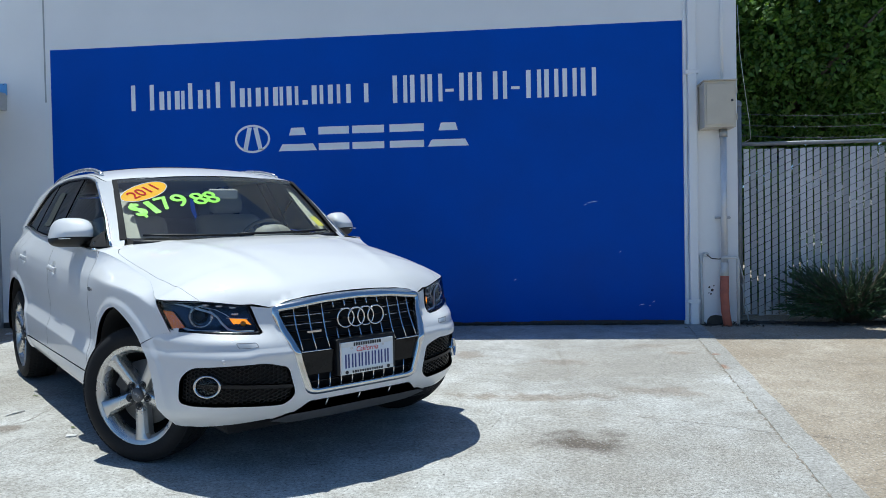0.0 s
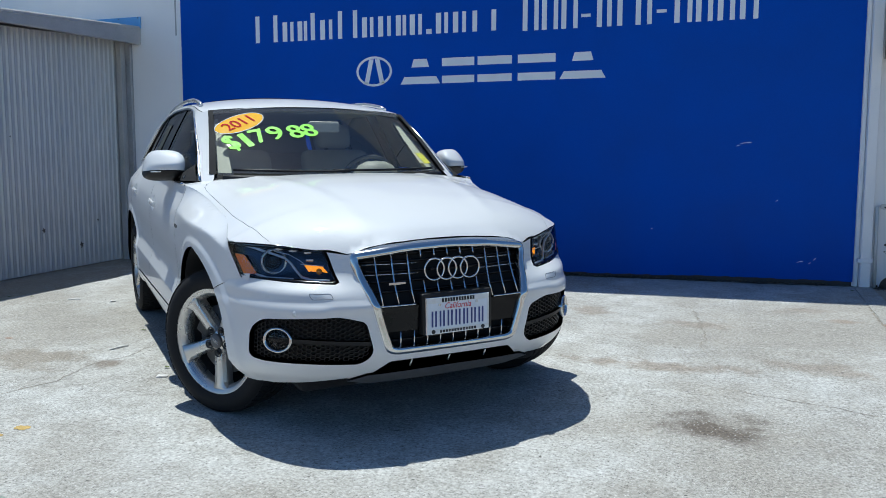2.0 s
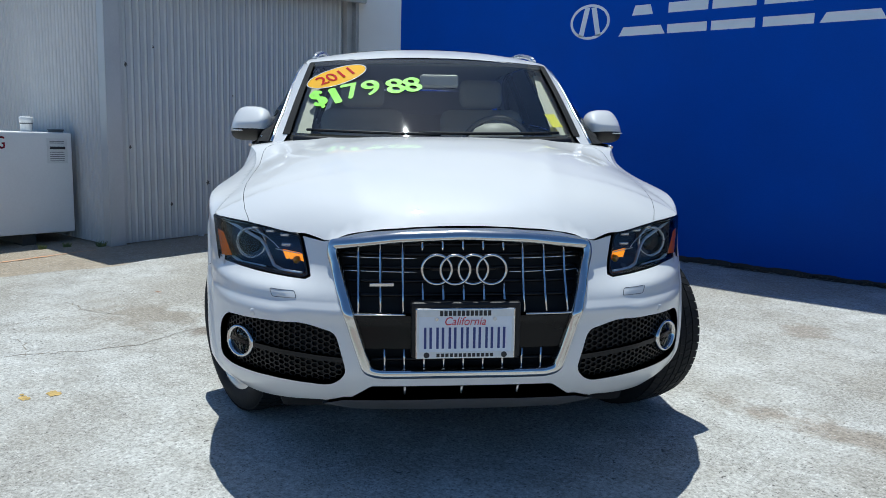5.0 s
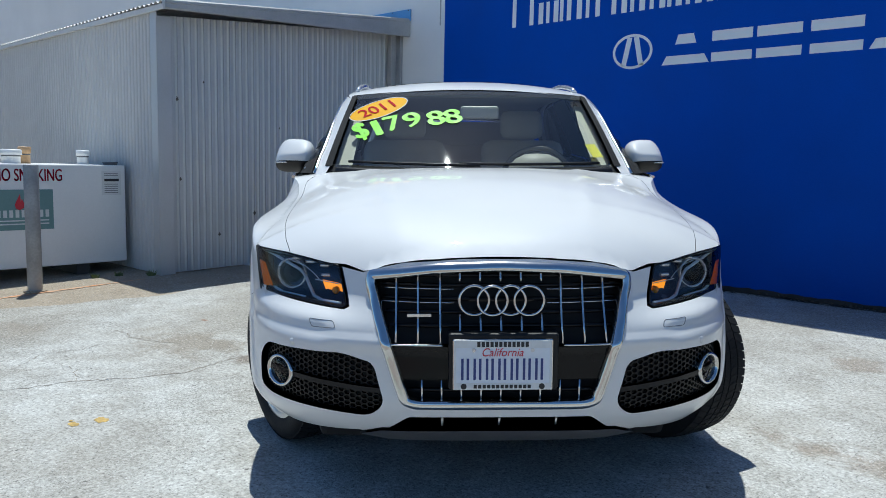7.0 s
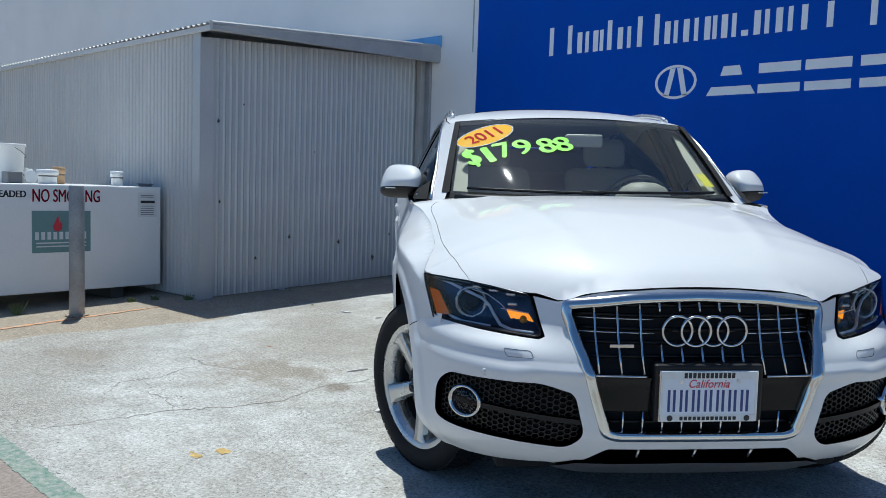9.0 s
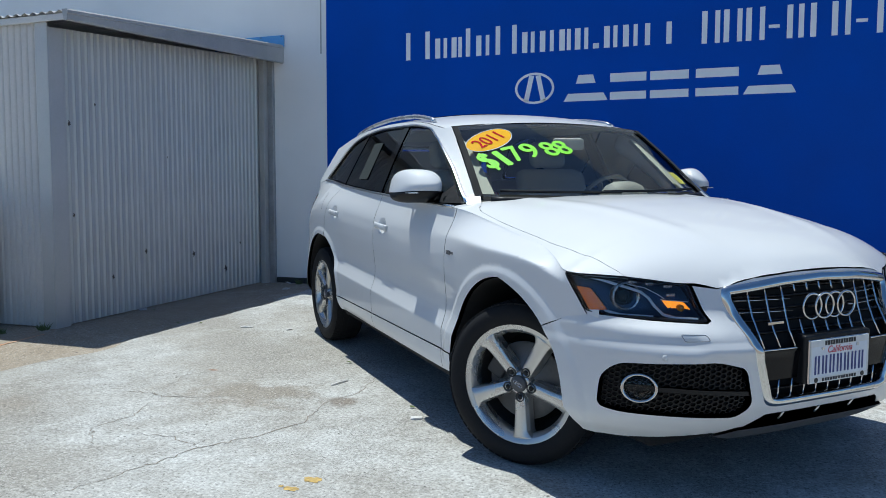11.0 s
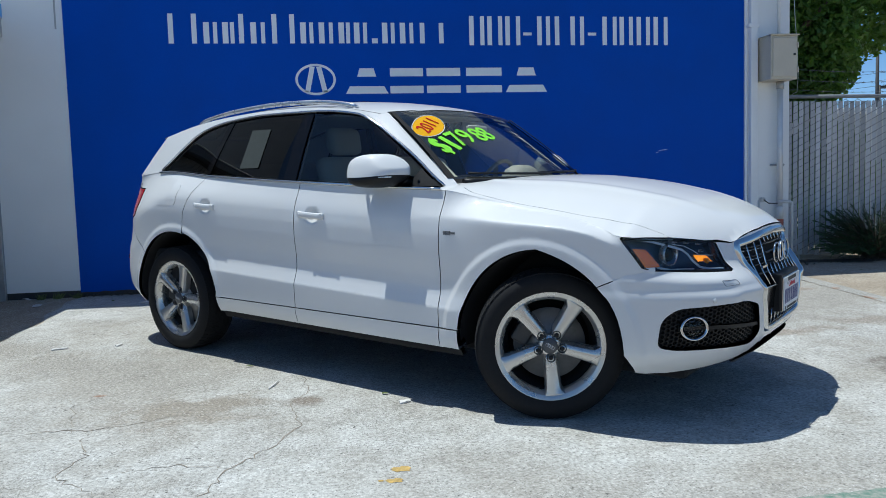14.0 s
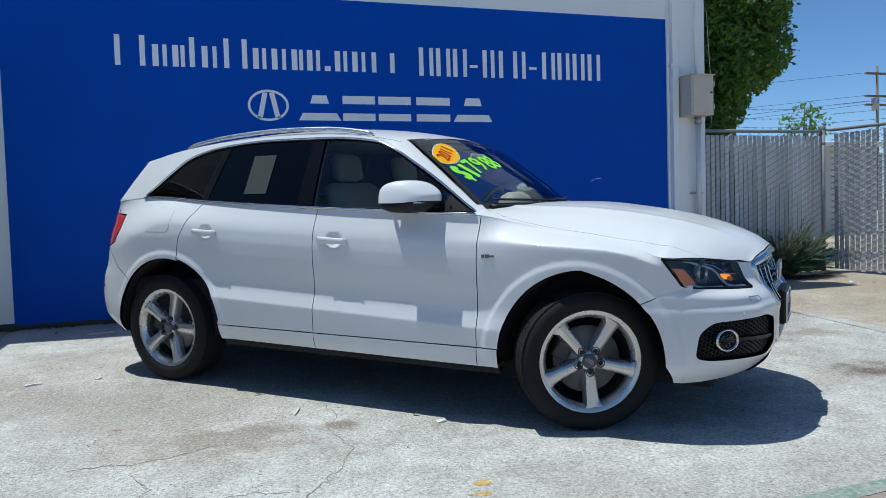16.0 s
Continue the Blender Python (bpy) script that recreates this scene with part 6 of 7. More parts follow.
# rear closing panels
bm = bmesh.new()
rows = []
for z, x in ((0.30, -2.18), (0.45, -2.30), (0.62, -2.31), (0.80, -2.22), (0.95, -2.17), (1.10, -2.10), (1.28, -1.93), (1.405, -1.78)):
    rows.append([])
    for i in range(17):
        u = -1 + i / 8
        if z < 1.12:
            xx = min(-1.2 - float(tail(z)) * max(0.0, 1 - abs(u) ** 7) ** (1 / 3.2), -1.86)
            xx = max(xx, -2.27)
            y = u * min(float(half_width(z)), 0.90) if abs(u) < 0.93 else math.copysign(float(side_y(np.array(xx), np.array(z))) - 0.014, u)
        else:
            xx, y = x + 0.12 * abs(u) ** 3, u * (float(upper_y(np.array(-1.78), np.array(z))) - 0.07)
        rows[-1].append(bm.verts.new((xx, y, z)))
for a, b in zip(rows, rows[1:]):
    for j in range(16):
        bm.faces.new((a[j], a[j + 1], b[j + 1], b[j])).smooth = True
part("tailgate", bm, M_PAINT, car)
sp = bmesh.new()
rows = []
for x, dz in ((-1.66, 0.002), (-1.76, 0.004), (-1.83, -0.008), (-1.842, -0.016), (-1.838, -0.034), (-1.78, -0.05)):
    rows.append([sp.verts.new((x + 0.10 * abs(u) ** 3, u * 0.555, float(roof_z(-1.72)) + dz - 0.05 * abs(u) ** 2.3 - (0.02 if x < -1.8 else 0))) for u in np.linspace(-1, 1, 15)])
for a, b in zip(rows, rows[1:]):
    for j in range(14):
        sp.faces.new((a[j], a[j + 1], b[j + 1], b[j])).smooth = True
part("roof_spoiler", sp, M_PAINT, car)
# Added dark boxes that block sight and light through the panel gaps.
part("underbody", box(-2.0, 1.95, -0.60, 0.60, 0.20, 0.60, 0.03), M_DARK, car)
part("cabin_floor", box(-1.7, 0.9, -0.83, 0.83, 0.30, 0.66, 0.02), M_DARK, car)
part("engine_bay_blocker", box(0.95, 1.95, -0.55, 0.55, 0.55, 0.80, 0.03), M_DARK, car)
part("subframe", box(1.0, 1.85, -0.55, 0.55, 0.26, 0.32, 0.02), M_BLACK, car)

# ---- nose: bumper, grille, lamps ----
GRILLE = rounded([from_y(y, z) for y, z in ((-0.412, 0.803), (-0.20, 0.831), (0.0, 0.838), (0.20, 0.831), (0.412, 0.803), (0.418, 0.765), (0.305, 0.405), (0.265, 0.390), (-0.265, 0.390), (-0.305, 0.405), (-0.418, 0.765))], 0.03)


def mirror2(line):
    return [(-s, z) for s, z in line[::-1]]


INTAKE = rounded([(-0.895, 0.50), (-0.835, 0.549), (-0.62, 0.560), (-0.49, 0.562), (-0.40, 0.538), (-0.385, 0.52), (-0.353, 0.402), (-0.40, 0.357), (-0.62, 0.367), (-0.82, 0.370), (-0.897, 0.384)], 0.034)
LOWER = rounded([from_y(-0.285, 0.358), from_y(0.285, 0.358), from_y(0.372, 0.285), from_y(-0.372, 0.285)], 0.012)
HEAD = rounded([from_x(1.752, 0.846), from_y(-0.78, 0.847), from_y(-0.70, 0.842), from_y(-0.62, 0.831), from_y(-0.510, 0.814), from_y(-0.480, 0.694), from_y(-0.496, 0.688), from_y(-0.66, 0.697), from_x(1.90, 0.703), from_x(1.845, 0.715)], 0.014)
left_run = [from_x(1.792, 0.258)] + [from_x(x, z) for x, z in arch_line(AXLE_F, 0, 48, 8)] + [from_x(1.77, 0.691), from_x(1.85, 0.710)]
under = [from_y(-0.66, 0.695), from_y(-0.49, 0.686), from_y(-0.473, 0.694), from_y(-0.501, 0.811), from_y(-0.43, 0.801), from_y(-0.36, 0.822), from_y(-0.30, 0.836), from_y(-0.12, 0.850)]
foot_line = [from_y(y, z) for y, z in ((0.0, 0.268), (-0.36, 0.268), (-0.45, 0.285), (-0.60, 0.264), (-0.69, 0.252), (-0.745, 0.252))]
half = foot_line + left_run + under
bumper_outline = half + mirror2(half)
shelf_rails = [[(s, z) for s in np.linspace(-1.45, 1.45, 60)] for z in (0.590, 0.597, 0.609, 0.622, 0.630, 0.656, 0.663, 0.677, 0.692)]
bumper = panel("front_bumper", bumper_outline, nose_surf(), M_PAINT, car, step=0.013, rails=shelf_rails, gap=0.002, fold=0.02, holes=[GRILLE, INTAKE, mirror2(INTAKE), LOWER], hole_fold=0.045, outward=(1, 0, 0))


def ring_on(line, surf, width, height, n=None):
    """A raised frame along a closed outline on the nose."""
    p = resample(line, 0.012)
    shape = ((0.0, 0.0), (0.10, 0.55), (0.28, 0.92), (0.50, 1.0), (0.72, 0.85), (0.90, 0.40))
    layers = [surf(height * h)(*shrink(p, width * d).T) for d, h in shape] + [surf(-0.008)(*shrink(p, width).T), surf(-0.03)(*shrink(p, width * 1.03).T)]
    m = len(p)
    verts = [tuple(v) for l in layers for v in l]
    faces = [(a * m + i, a * m + (i + 1) % m, (a + 1) * m + (i + 1) % m, (a + 1) * m + i) for a in range(len(layers) - 1) for i in range(m)]
    bm = bmesh.new()
    vs = [bm.verts.new(v) for v in verts]
    for f in faces:
        bm.faces.new([vs[i] for i in f]).smooth = True
    bmesh.ops.recalc_face_normals(bm, faces=bm.faces[:])
    return bm


grille = part("grille", ring_on([tuple(p) for p in shrink(resample(GRILLE, 0.012), -0.005)], nose_surf, 0.034, 0.011), M_CHROME, car, "single-frame grille with chrome surround")
panel("grille_back", [tuple(p) for p in shrink(resample(GRILLE, 0.02), 0.004)], nose_surf(-0.060), M_DARK, grille, step=0.05, gap=0, fold=0, outward=(1, 0, 0))


def nose_pt(y, z, off=-0.02):
    s, _ = from_y(y, z) if y else (0.0, z)
    return tuple(nose_surf(off)(np.array(s), np.array(z)))


def grille_half(z):
    """Half width of the grille opening at a height."""
    return 0.392 - max(0.0, 0.775 - z) * 0.31


for y in (-0.324, -0.256, -0.187, -0.126, -0.063, 0.0, 0.063, 0.126, 0.187, 0.256, 0.324):
    z_top = 0.816 - 0.10 * abs(y) ** 2
    spans = ((0.600, 0.682), (0.780, z_top)) if abs(y) < 0.15 else ((0.598, z_top),)
    for a, b in spans:
        part("grille_bar", tube([nose_pt(y, z, -0.014) for z in np.linspace(a, b, 5)], 0.0040, 6), M_CHROME, grille, "chrome upright bar")
for i in range(9):
    part("grille_bar", tube([nose_pt((i - 4) * 0.0610, z, -0.014) for z in (0.405, 0.44, 0.482)], 0.0038, 6), M_CHROME, grille, "chrome upright bar")
for z in (0.645, 0.685, 0.725, 0.765, 0.795, 0.445):
    w = grille_half(z) - 0.005
    part("grille_blade", tube([nose_pt(y, z, -0.032) for y in np.linspace(-w, w, 21)], 0.0065, 6), M_GLOSSBLACK, grille, "black cross blade")
for z in (0.755, 0.714):
    for a, b in ((-0.375, -0.145), (0.145, 0.375)):
        part("grille_thread", tube([nose_pt(y, z, -0.022) for y in np.linspace(a, b, 7)], 0.0022, 5), M_CHROME, grille, "thin chrome cross bar")
MASK = [from_y(y, z) for y, z in ((-0.350, 0.592), (0.350, 0.592), (0.316, 0.482), (-0.316, 0.482))]
panel("plate_panel", resample(MASK, 0.03).tolist(), nose_surf(-0.010), M_GLOSSBLACK, grille, "gloss black plate panel", step=0.03, outward=(1, 0, 0))
for a, b in ((-0.342, -0.178), (0.188, 0.342)):
    part("panel_moulding", tube([nose_pt(y, 0.595, -0.007) for y in np.linspace(a, b, 12)], 0.0035, 6), M_CHROME, grille)
for i in range(4):
    cy = (i - 1.5) * 0.0558
    x = nose_pt(0.02, 0.73, 0.016)[0] - 0.02 * abs(cy)
    pts = [(x + 0.004 * (i % 2), cy + 0.0452 * math.cos(a), 0.728 + 0.0452 * math.sin(a)) for a in [2 * math.pi * j / 40 for j in range(40)]]
    part("emblem_ring", tube(pts, 0.0046, 8, closed=True), M_CHROME, grille, "chrome emblem ring")
part("emblem_base", beam((nose_pt(0, 0.731, 0.0)[0], -0.10, 0.735), (nose_pt(0, 0.731, 0.0)[0], 0.10, 0.735), 0.02, 0.012), M_GLOSSBLACK, grille)
part("grille_badge", box(nose_pt(-0.26, 0.675, 0.0)[0] - 0.006, nose_pt(-0.26, 0.675, 0.0)[0] + 0.004, -0.288, -0.214, 0.676, 0.686, 0.001), M_CHROME, grille, "small bright badge")

plate_car = part("number_plate", bmesh.new(), M_CHROME, car, "number plate in a chrome frame")
PX, PZ, PY = 2.243, 0.541, 0.001
bm = box(PX - 0.008, PX, PY - 0.152, PY + 0.152, PZ - 0.079, PZ + 0.079, 0.004)
bm.to_mesh(plate_car.data)
bm.free()
part("plate_bracket", box(PX - 0.06, PX - 0.007, PY - 0.164, PY + 0.170, PZ - 0.08, PZ + 0.094, 0.008), M_BLACK, plate_car)
part("plate_face", box(PX, PX + 0.002, PY - 0.142, PY + 0.142, PZ - 0.056, PZ + 0.053), M_PLATE, plate_car)
part("frame_band", box(PX, PX + 0.003, PY - 0.147, PY + 0.147, PZ + 0.053, PZ + 0.076), M_PAPER, plate_car)
part("frame_band", box(PX, PX + 0.003, PY - 0.147, PY + 0.147, PZ - 0.076, PZ - 0.056), M_PAPER, plate_car)
for y in (-0.1445, 0.1445):
    part("frame_band", box(PX, PX + 0.0028, PY + y - 0.0035, PY + y + 0.0035, PZ - 0.056, PZ + 0.053), M_PAPER, plate_car)
TOFRONT = Matrix(((0, 0, 1, PX + 0.003), (1, 0, 0, PY), (0, 1, 0, PZ), (0, 0, 0, 1)))
for i in range(7):
    y = PY - 0.126 + i * 0.0372
    for dy in (0.0, 0.0165):
        part("character_bar", box(PX + 0.002, PX + 0.0035, y + dy, y + dy + 0.0075, PZ - 0.046, PZ + 0.020), M_PLATEBLUE, plate_car)
for i in range(12):
    y = PY - 0.078 + i * 0.0132
    part("character_bar", box(PX + 0.003, PX + 0.0042, y, y + 0.0095, PZ + 0.056, PZ + 0.072), M_BLACKINK, plate_car)
for i in range(13):
    y = PY - 0.088 + i * 0.0136
    part("character_bar", box(PX + 0.003, PX + 0.0042, y, y + 0.0095, PZ - 0.072, PZ - 0.061), M_BLACKINK, plate_car)
for y in (-0.118, 0.118):
    part("emblem_dot", cyl((PX + 0.002, PY + y, PZ - 0.066), (PX + 0.0042, PY + y, PZ - 0.066), 0.009), M_BLACKINK, plate_car)
    part("plate_screw", cyl((PX + 0.002, PY + y * 0.75, PZ + 0.046), (PX + 0.005, PY + y * 0.75, PZ + 0.046), 0.006), M_SATIN, plate_car)
lettering("California", 0.036, TOFRONT @ Matrix.Translation((0, 0.038, 0)) @ Matrix(((1, 0.25, 0, 0), (0, 1, 0, 0), (0, 0, 1, 0), (0, 0, 0, 1))), M_RED, plate_car, "red_lettering", 0.0004, 0.125)


def honeycomb(line, off, cell, parent, sign):
    """A mesh of thin hexagonal ribs inside an outline."""
    lp = shrink(resample(line, 0.02), 0.006)
    lo, hi = lp.min(0), lp.max(0)
    bm = bmesh.new()
    h = cell * math.sqrt(3) / 2
    surf, back = nose_surf(off), nose_surf(off - 0.012)
    j, y = 0, lo[1]
    while y < hi[1]:
        x = lo[0] + (cell * 0.75 if j % 2 else 0)
        while x < hi[0]:
            if inside(lp, np.array([[x, y]]))[0]:
                ring_o = [(x + cell * 0.5 * math.cos(math.pi * k / 3), y + cell * 0.5 * math.sin(math.pi * k / 3) * 0.8) for k in range(6)]
                ring_i = [(x + cell * 0.40 * math.cos(math.pi * k / 3), y + cell * 0.40 * math.sin(math.pi * k / 3) * 0.8) for k in range(6)]
                a = [bm.verts.new(surf(np.array(p), np.array(q))) for p, q in ring_o]
                b = [bm.verts.new(surf(np.array(p), np.array(q))) for p, q in ring_i]
                c = [bm.verts.new(back(np.array(p), np.array(q))) for p, q in ring_i]
                for k in range(6):
                    k2 = (k + 1) % 6
                    bm.faces.new((a[k], a[k2], b[k2], b[k]))
                    bm.faces.new((b[k], b[k2], c[k2], c[k]))
            x += cell * 1.5
        y += h * 0.4
        j += 1
    return part("honeycomb", bm, M_BLACK, parent, "black honeycomb mesh")


for sign in (-1, 1):
    line = INTAKE if sign < 0 else mirror2(INTAKE)
    intake = panel("side_intake", [tuple(p) for p in shrink(resample(line, 0.02), -0.004)], nose_surf(-0.05), M_DARK, bumper, "black side air intake", step=0.05, gap=0, fold=0, outward=(1, 0, 0))
    honeycomb(line, -0.022, 0.026, intake, sign)
    bar = [from_x(1.97, 0.472), from_y(-0.62, 0.470), from_y(-0.375, 0.452)]
    bar2 = [from_y(-0.37, 0.436), from_y(-0.62, 0.454), from_x(1.97, 0.455)]
    loop = [(s if sign < 0 else -s, z) for s, z in bar + bar2]
    panel("intake_blade", loop if sign < 0 else loop[::-1], nose_surf(-0.008), M_BLACK, intake, "black cross blade", step=0.03, gap=0, fold=0.02, outward=(1, 0, 0))
    s0, z0 = from_y(0.712, 0.464)
    c = Vector(nose_surf(-0.006)(np.array(sign * s0), np.array(z0)))
    aim = Vector((0.74, sign * 0.67, 0.05)).normalized()
    fm = Matrix.Translation(c) @ aim.to_track_quat("Z", "Y").to_matrix().to_4x4() @ Matrix.Diagonal((1.22, 1.0, 1, 1))
    fog = part("fog_lamp", lathe([(0.051, -0.03), (0.053, 0.0), (0.051, 0.007), (0.046, 0.009), (0.042, 0.002), (0.041, -0.02)], fm, 36), M_CHROME, bumper, "round fog lamp with chrome ring")
    part("reflector", lathe([(0.041, -0.02), (0.034, -0.05), (0.012, -0.062), (0, -0.062)], fm, 28), M_SATIN, fog)
    part("lens", lathe([(0.0415, -0.004), (0.03, 0.002), (0, 0.004)], fm, 28), M_LENS, fog)
    part("bulb", lathe([(0.014, -0.055), (0.014, -0.02), (0.008, -0.012), (0, -0.01)], fm, 16), M_SATIN, fog)
    # headlamp
    line = HEAD if sign < 0 else mirror2(HEAD)
    lamp = panel("headlamp", [tuple(p) for p in shrink(resample(line, 0.015), 0.001)], lambda s, z: nose_surf(-0.035)(s, z) - np.stack([0.30 * (z - 0.70), 0 * z, 0 * z], -1), M_LAMPBODY, car, "clear headlamp with amber side marker", step=0.03, gap=0, fold=-0.05, outward=(1, 0, 0))
    bezel = ring_on(line, nose_surf, 0.007, 0.002)
    part("bezel", bezel, M_GLOSSBLACK, lamp)
    panel("lens", [tuple(p) for p in shrink(resample(line, 0.015), 0.0015)], nose_surf(0.002), M_LENS, lamp, "clear lamp lens", step=0.03, gap=0, fold=0, outward=(1, 0, 0)).visible_shadow = False

    def on_nose(y, z, off):
        z = z - 0.012 * float(setback(y)) * min(1.0, max(0.0, (z - 0.66) / 0.06))
        s, _ = from_y(y, z)
        return Vector(nose_surf(off)(np.array(sign * s), np.array(z)))

    aim = Vector((0.97, sign * 0.22, 0.0)).normalized()
    pm = Matrix.Translation(on_nose(0.700, 0.778, -0.035)) @ aim.to_track_quat("Z", "Y").to_matrix().to_4x4()
    part("projector_ring", lathe([(0.054, -0.015), (0.054, 0.010), (0.048, 0.014), (0.043, 0.006), (0.042, -0.01)], pm, 32), M_SATIN, lamp, "bright projector ring")
    part("projector_bowl", lathe([(0.043, 0.0), (0.034, -0.03), (0, -0.035)], pm, 24), M_SATIN, lamp)
    part("projector_lens", lathe([(0.036, -0.012), (0.033, 0.002), (0.022, 0.012), (0, 0.016)], pm, 28), M_GLOSSBLACK, lamp, "dark glass projector lens")
    amber = [from_x(1.80, 0.80), from_x(1.86, 0.795), from_x(1.93, 0.722), from_x(1.862, 0.716)]
    amber = [(s, z) if sign < 0 else (-s, z) for s, z in amber]
    panel("side_marker", rounded(amber, 0.006), nose_surf(-0.003), M_MARKER, lamp, "orange side marker", step=0.02, gap=0, fold=0.02, outward=(1, sign, 0))
    turn = [from_y(y, z) for y, z in ((-0.592, 0.757), (-0.520, 0.749), (-0.492, 0.703), (-0.565, 0.706))]
    turn = [(s, z) if sign < 0 else (-s, z) for s, z in turn]
    panel("turn_signal", rounded(turn, 0.01), nose_surf(-0.042), M_GLOW, lamp, "lit amber turn signal", step=0.02, gap=0, fold=-0.024, outward=(1, 0, 0))
    part("bulb", lathe([(0.012, -0.012), (0.012, 0.006), (0.006, 0.012), (0, 0.013)], Matrix.Translation(on_nose(0.535, 0.740, -0.036)) @ Vector((1, sign * 0.2, 0)).to_track_quat("Z", "Y").to_matrix().to_4x4(), 14), M_AMBER, lamp)
    brow = [on_nose(y, z, -0.014) for y, z in ((0.80, 0.838), (0.76, 0.831), (0.724, 0.820), (0.69, 0.810), (0.654, 0.797), (0.634, 0.777), (0.620, 0.750), (0.602, 0.722), (0.572, 0.710), (0.505, 0.705))]
    part("bright_trim", tube(brow, 0.0052, 8), M_LAMPWHITE, lamp, "bright swept trim")
    part("bright_trim", tube([on_nose(y, z, -0.015) for y, z in ((0.785, 0.775), (0.775, 0.742), (0.757, 0.722), (0.724, 0.713), (0.634, 0.713))], 0.0048, 8), M_LAMPWHITE, lamp)
    part("fine_trim", tube([on_nose(y, z, -0.016) for y, z in ((0.69, 0.822), (0.64, 0.812), (0.605, 0.79), (0.588, 0.775))], 0.0016, 6), M_LAMPWHITE, lamp)
    part("fine_trim", tube([on_nose(y, z, -0.016) for y, z in ((0.600, 0.772), (0.55, 0.768), (0.515, 0.764))], 0.0016, 6), M_LAMPWHITE, lamp)
    for y, z in ((0.720, 0.836), (0.672, 0.832), (0.622, 0.826), (0.570, 0.818), (0.565, 0.788)):
        p = on_nose(y, z, -0.020)
        part("led", box(-0.016, 0.016, -0.0055, 0.0055, -0.006, 0.004, 0.003), M_SATIN, lamp).matrix_world = Matrix.Translation(p) @ Vector((1, sign * 0.25, 0)).to_track_quat("Z", "Y").to_matrix().to_4x4()
    # washer cover and sensor on the bumper
    wc = [from_y(-0.60, 0.656), from_y(-0.52, 0.654), from_y(-0.512, 0.634), from_y(-0.59, 0.632)]
    wc = [(s, z) if sign < 0 else (-s, z) for s, z in wc]
    part("washer_cover", tube([tuple(nose_surf(0.0)(np.array(s), np.array(z))) for s, z in resample(rounded(wc, 0.008), 0.006)], 0.0011, 5, closed=True), M_GREYPLASTIC, bumper, "outline of the headlamp washer cover")
    p = on_nose(0.655, 0.578, 0.0005)
    part("parking_sensor", lathe([(0.011, -0.003), (0.011, 0.001), (0.0, 0.0015)], Matrix.Translation(p) @ Vector((0.93, sign * 0.35, 0)).to_track_quat("Z", "Y").to_matrix().to_4x4(), 16), M_PAINT, bumper)

panel("lower_intake", [tuple(p) for p in shrink(resample(LOWER, 0.02), -0.003)], nose_surf(-0.05), M_DARK, bumper, "black lower air intake", step=0.05, gap=0, fold=0, outward=(1, 0, 0))
for y in (-0.18, 0.0, 0.18):
    part("intake_bar", tube([nose_pt(y, z, -0.015) for z in (0.292, 0.32, 0.35)], 0.004, 6), M_SATIN, bumper)
skid = [from_y(-0.37, 0.300), from_y(0.0, 0.304), from_y(0.37, 0.300), from_y(0.44, 0.272), from_y(0.34, 0.243), from_y(0.0, 0.238), from_y(-0.34, 0.243), from_y(-0.44, 0.272)]
panel("skid_plate", skid, nose_surf(0.016), mat("grey_skid", (0.075, 0.077, 0.082), 0.5, var=0.1, scale=8, bump=0.05), bumper, "grey skid plate", step=0.03, gap=0, fold=0.06, outward=(1, 0, 0))


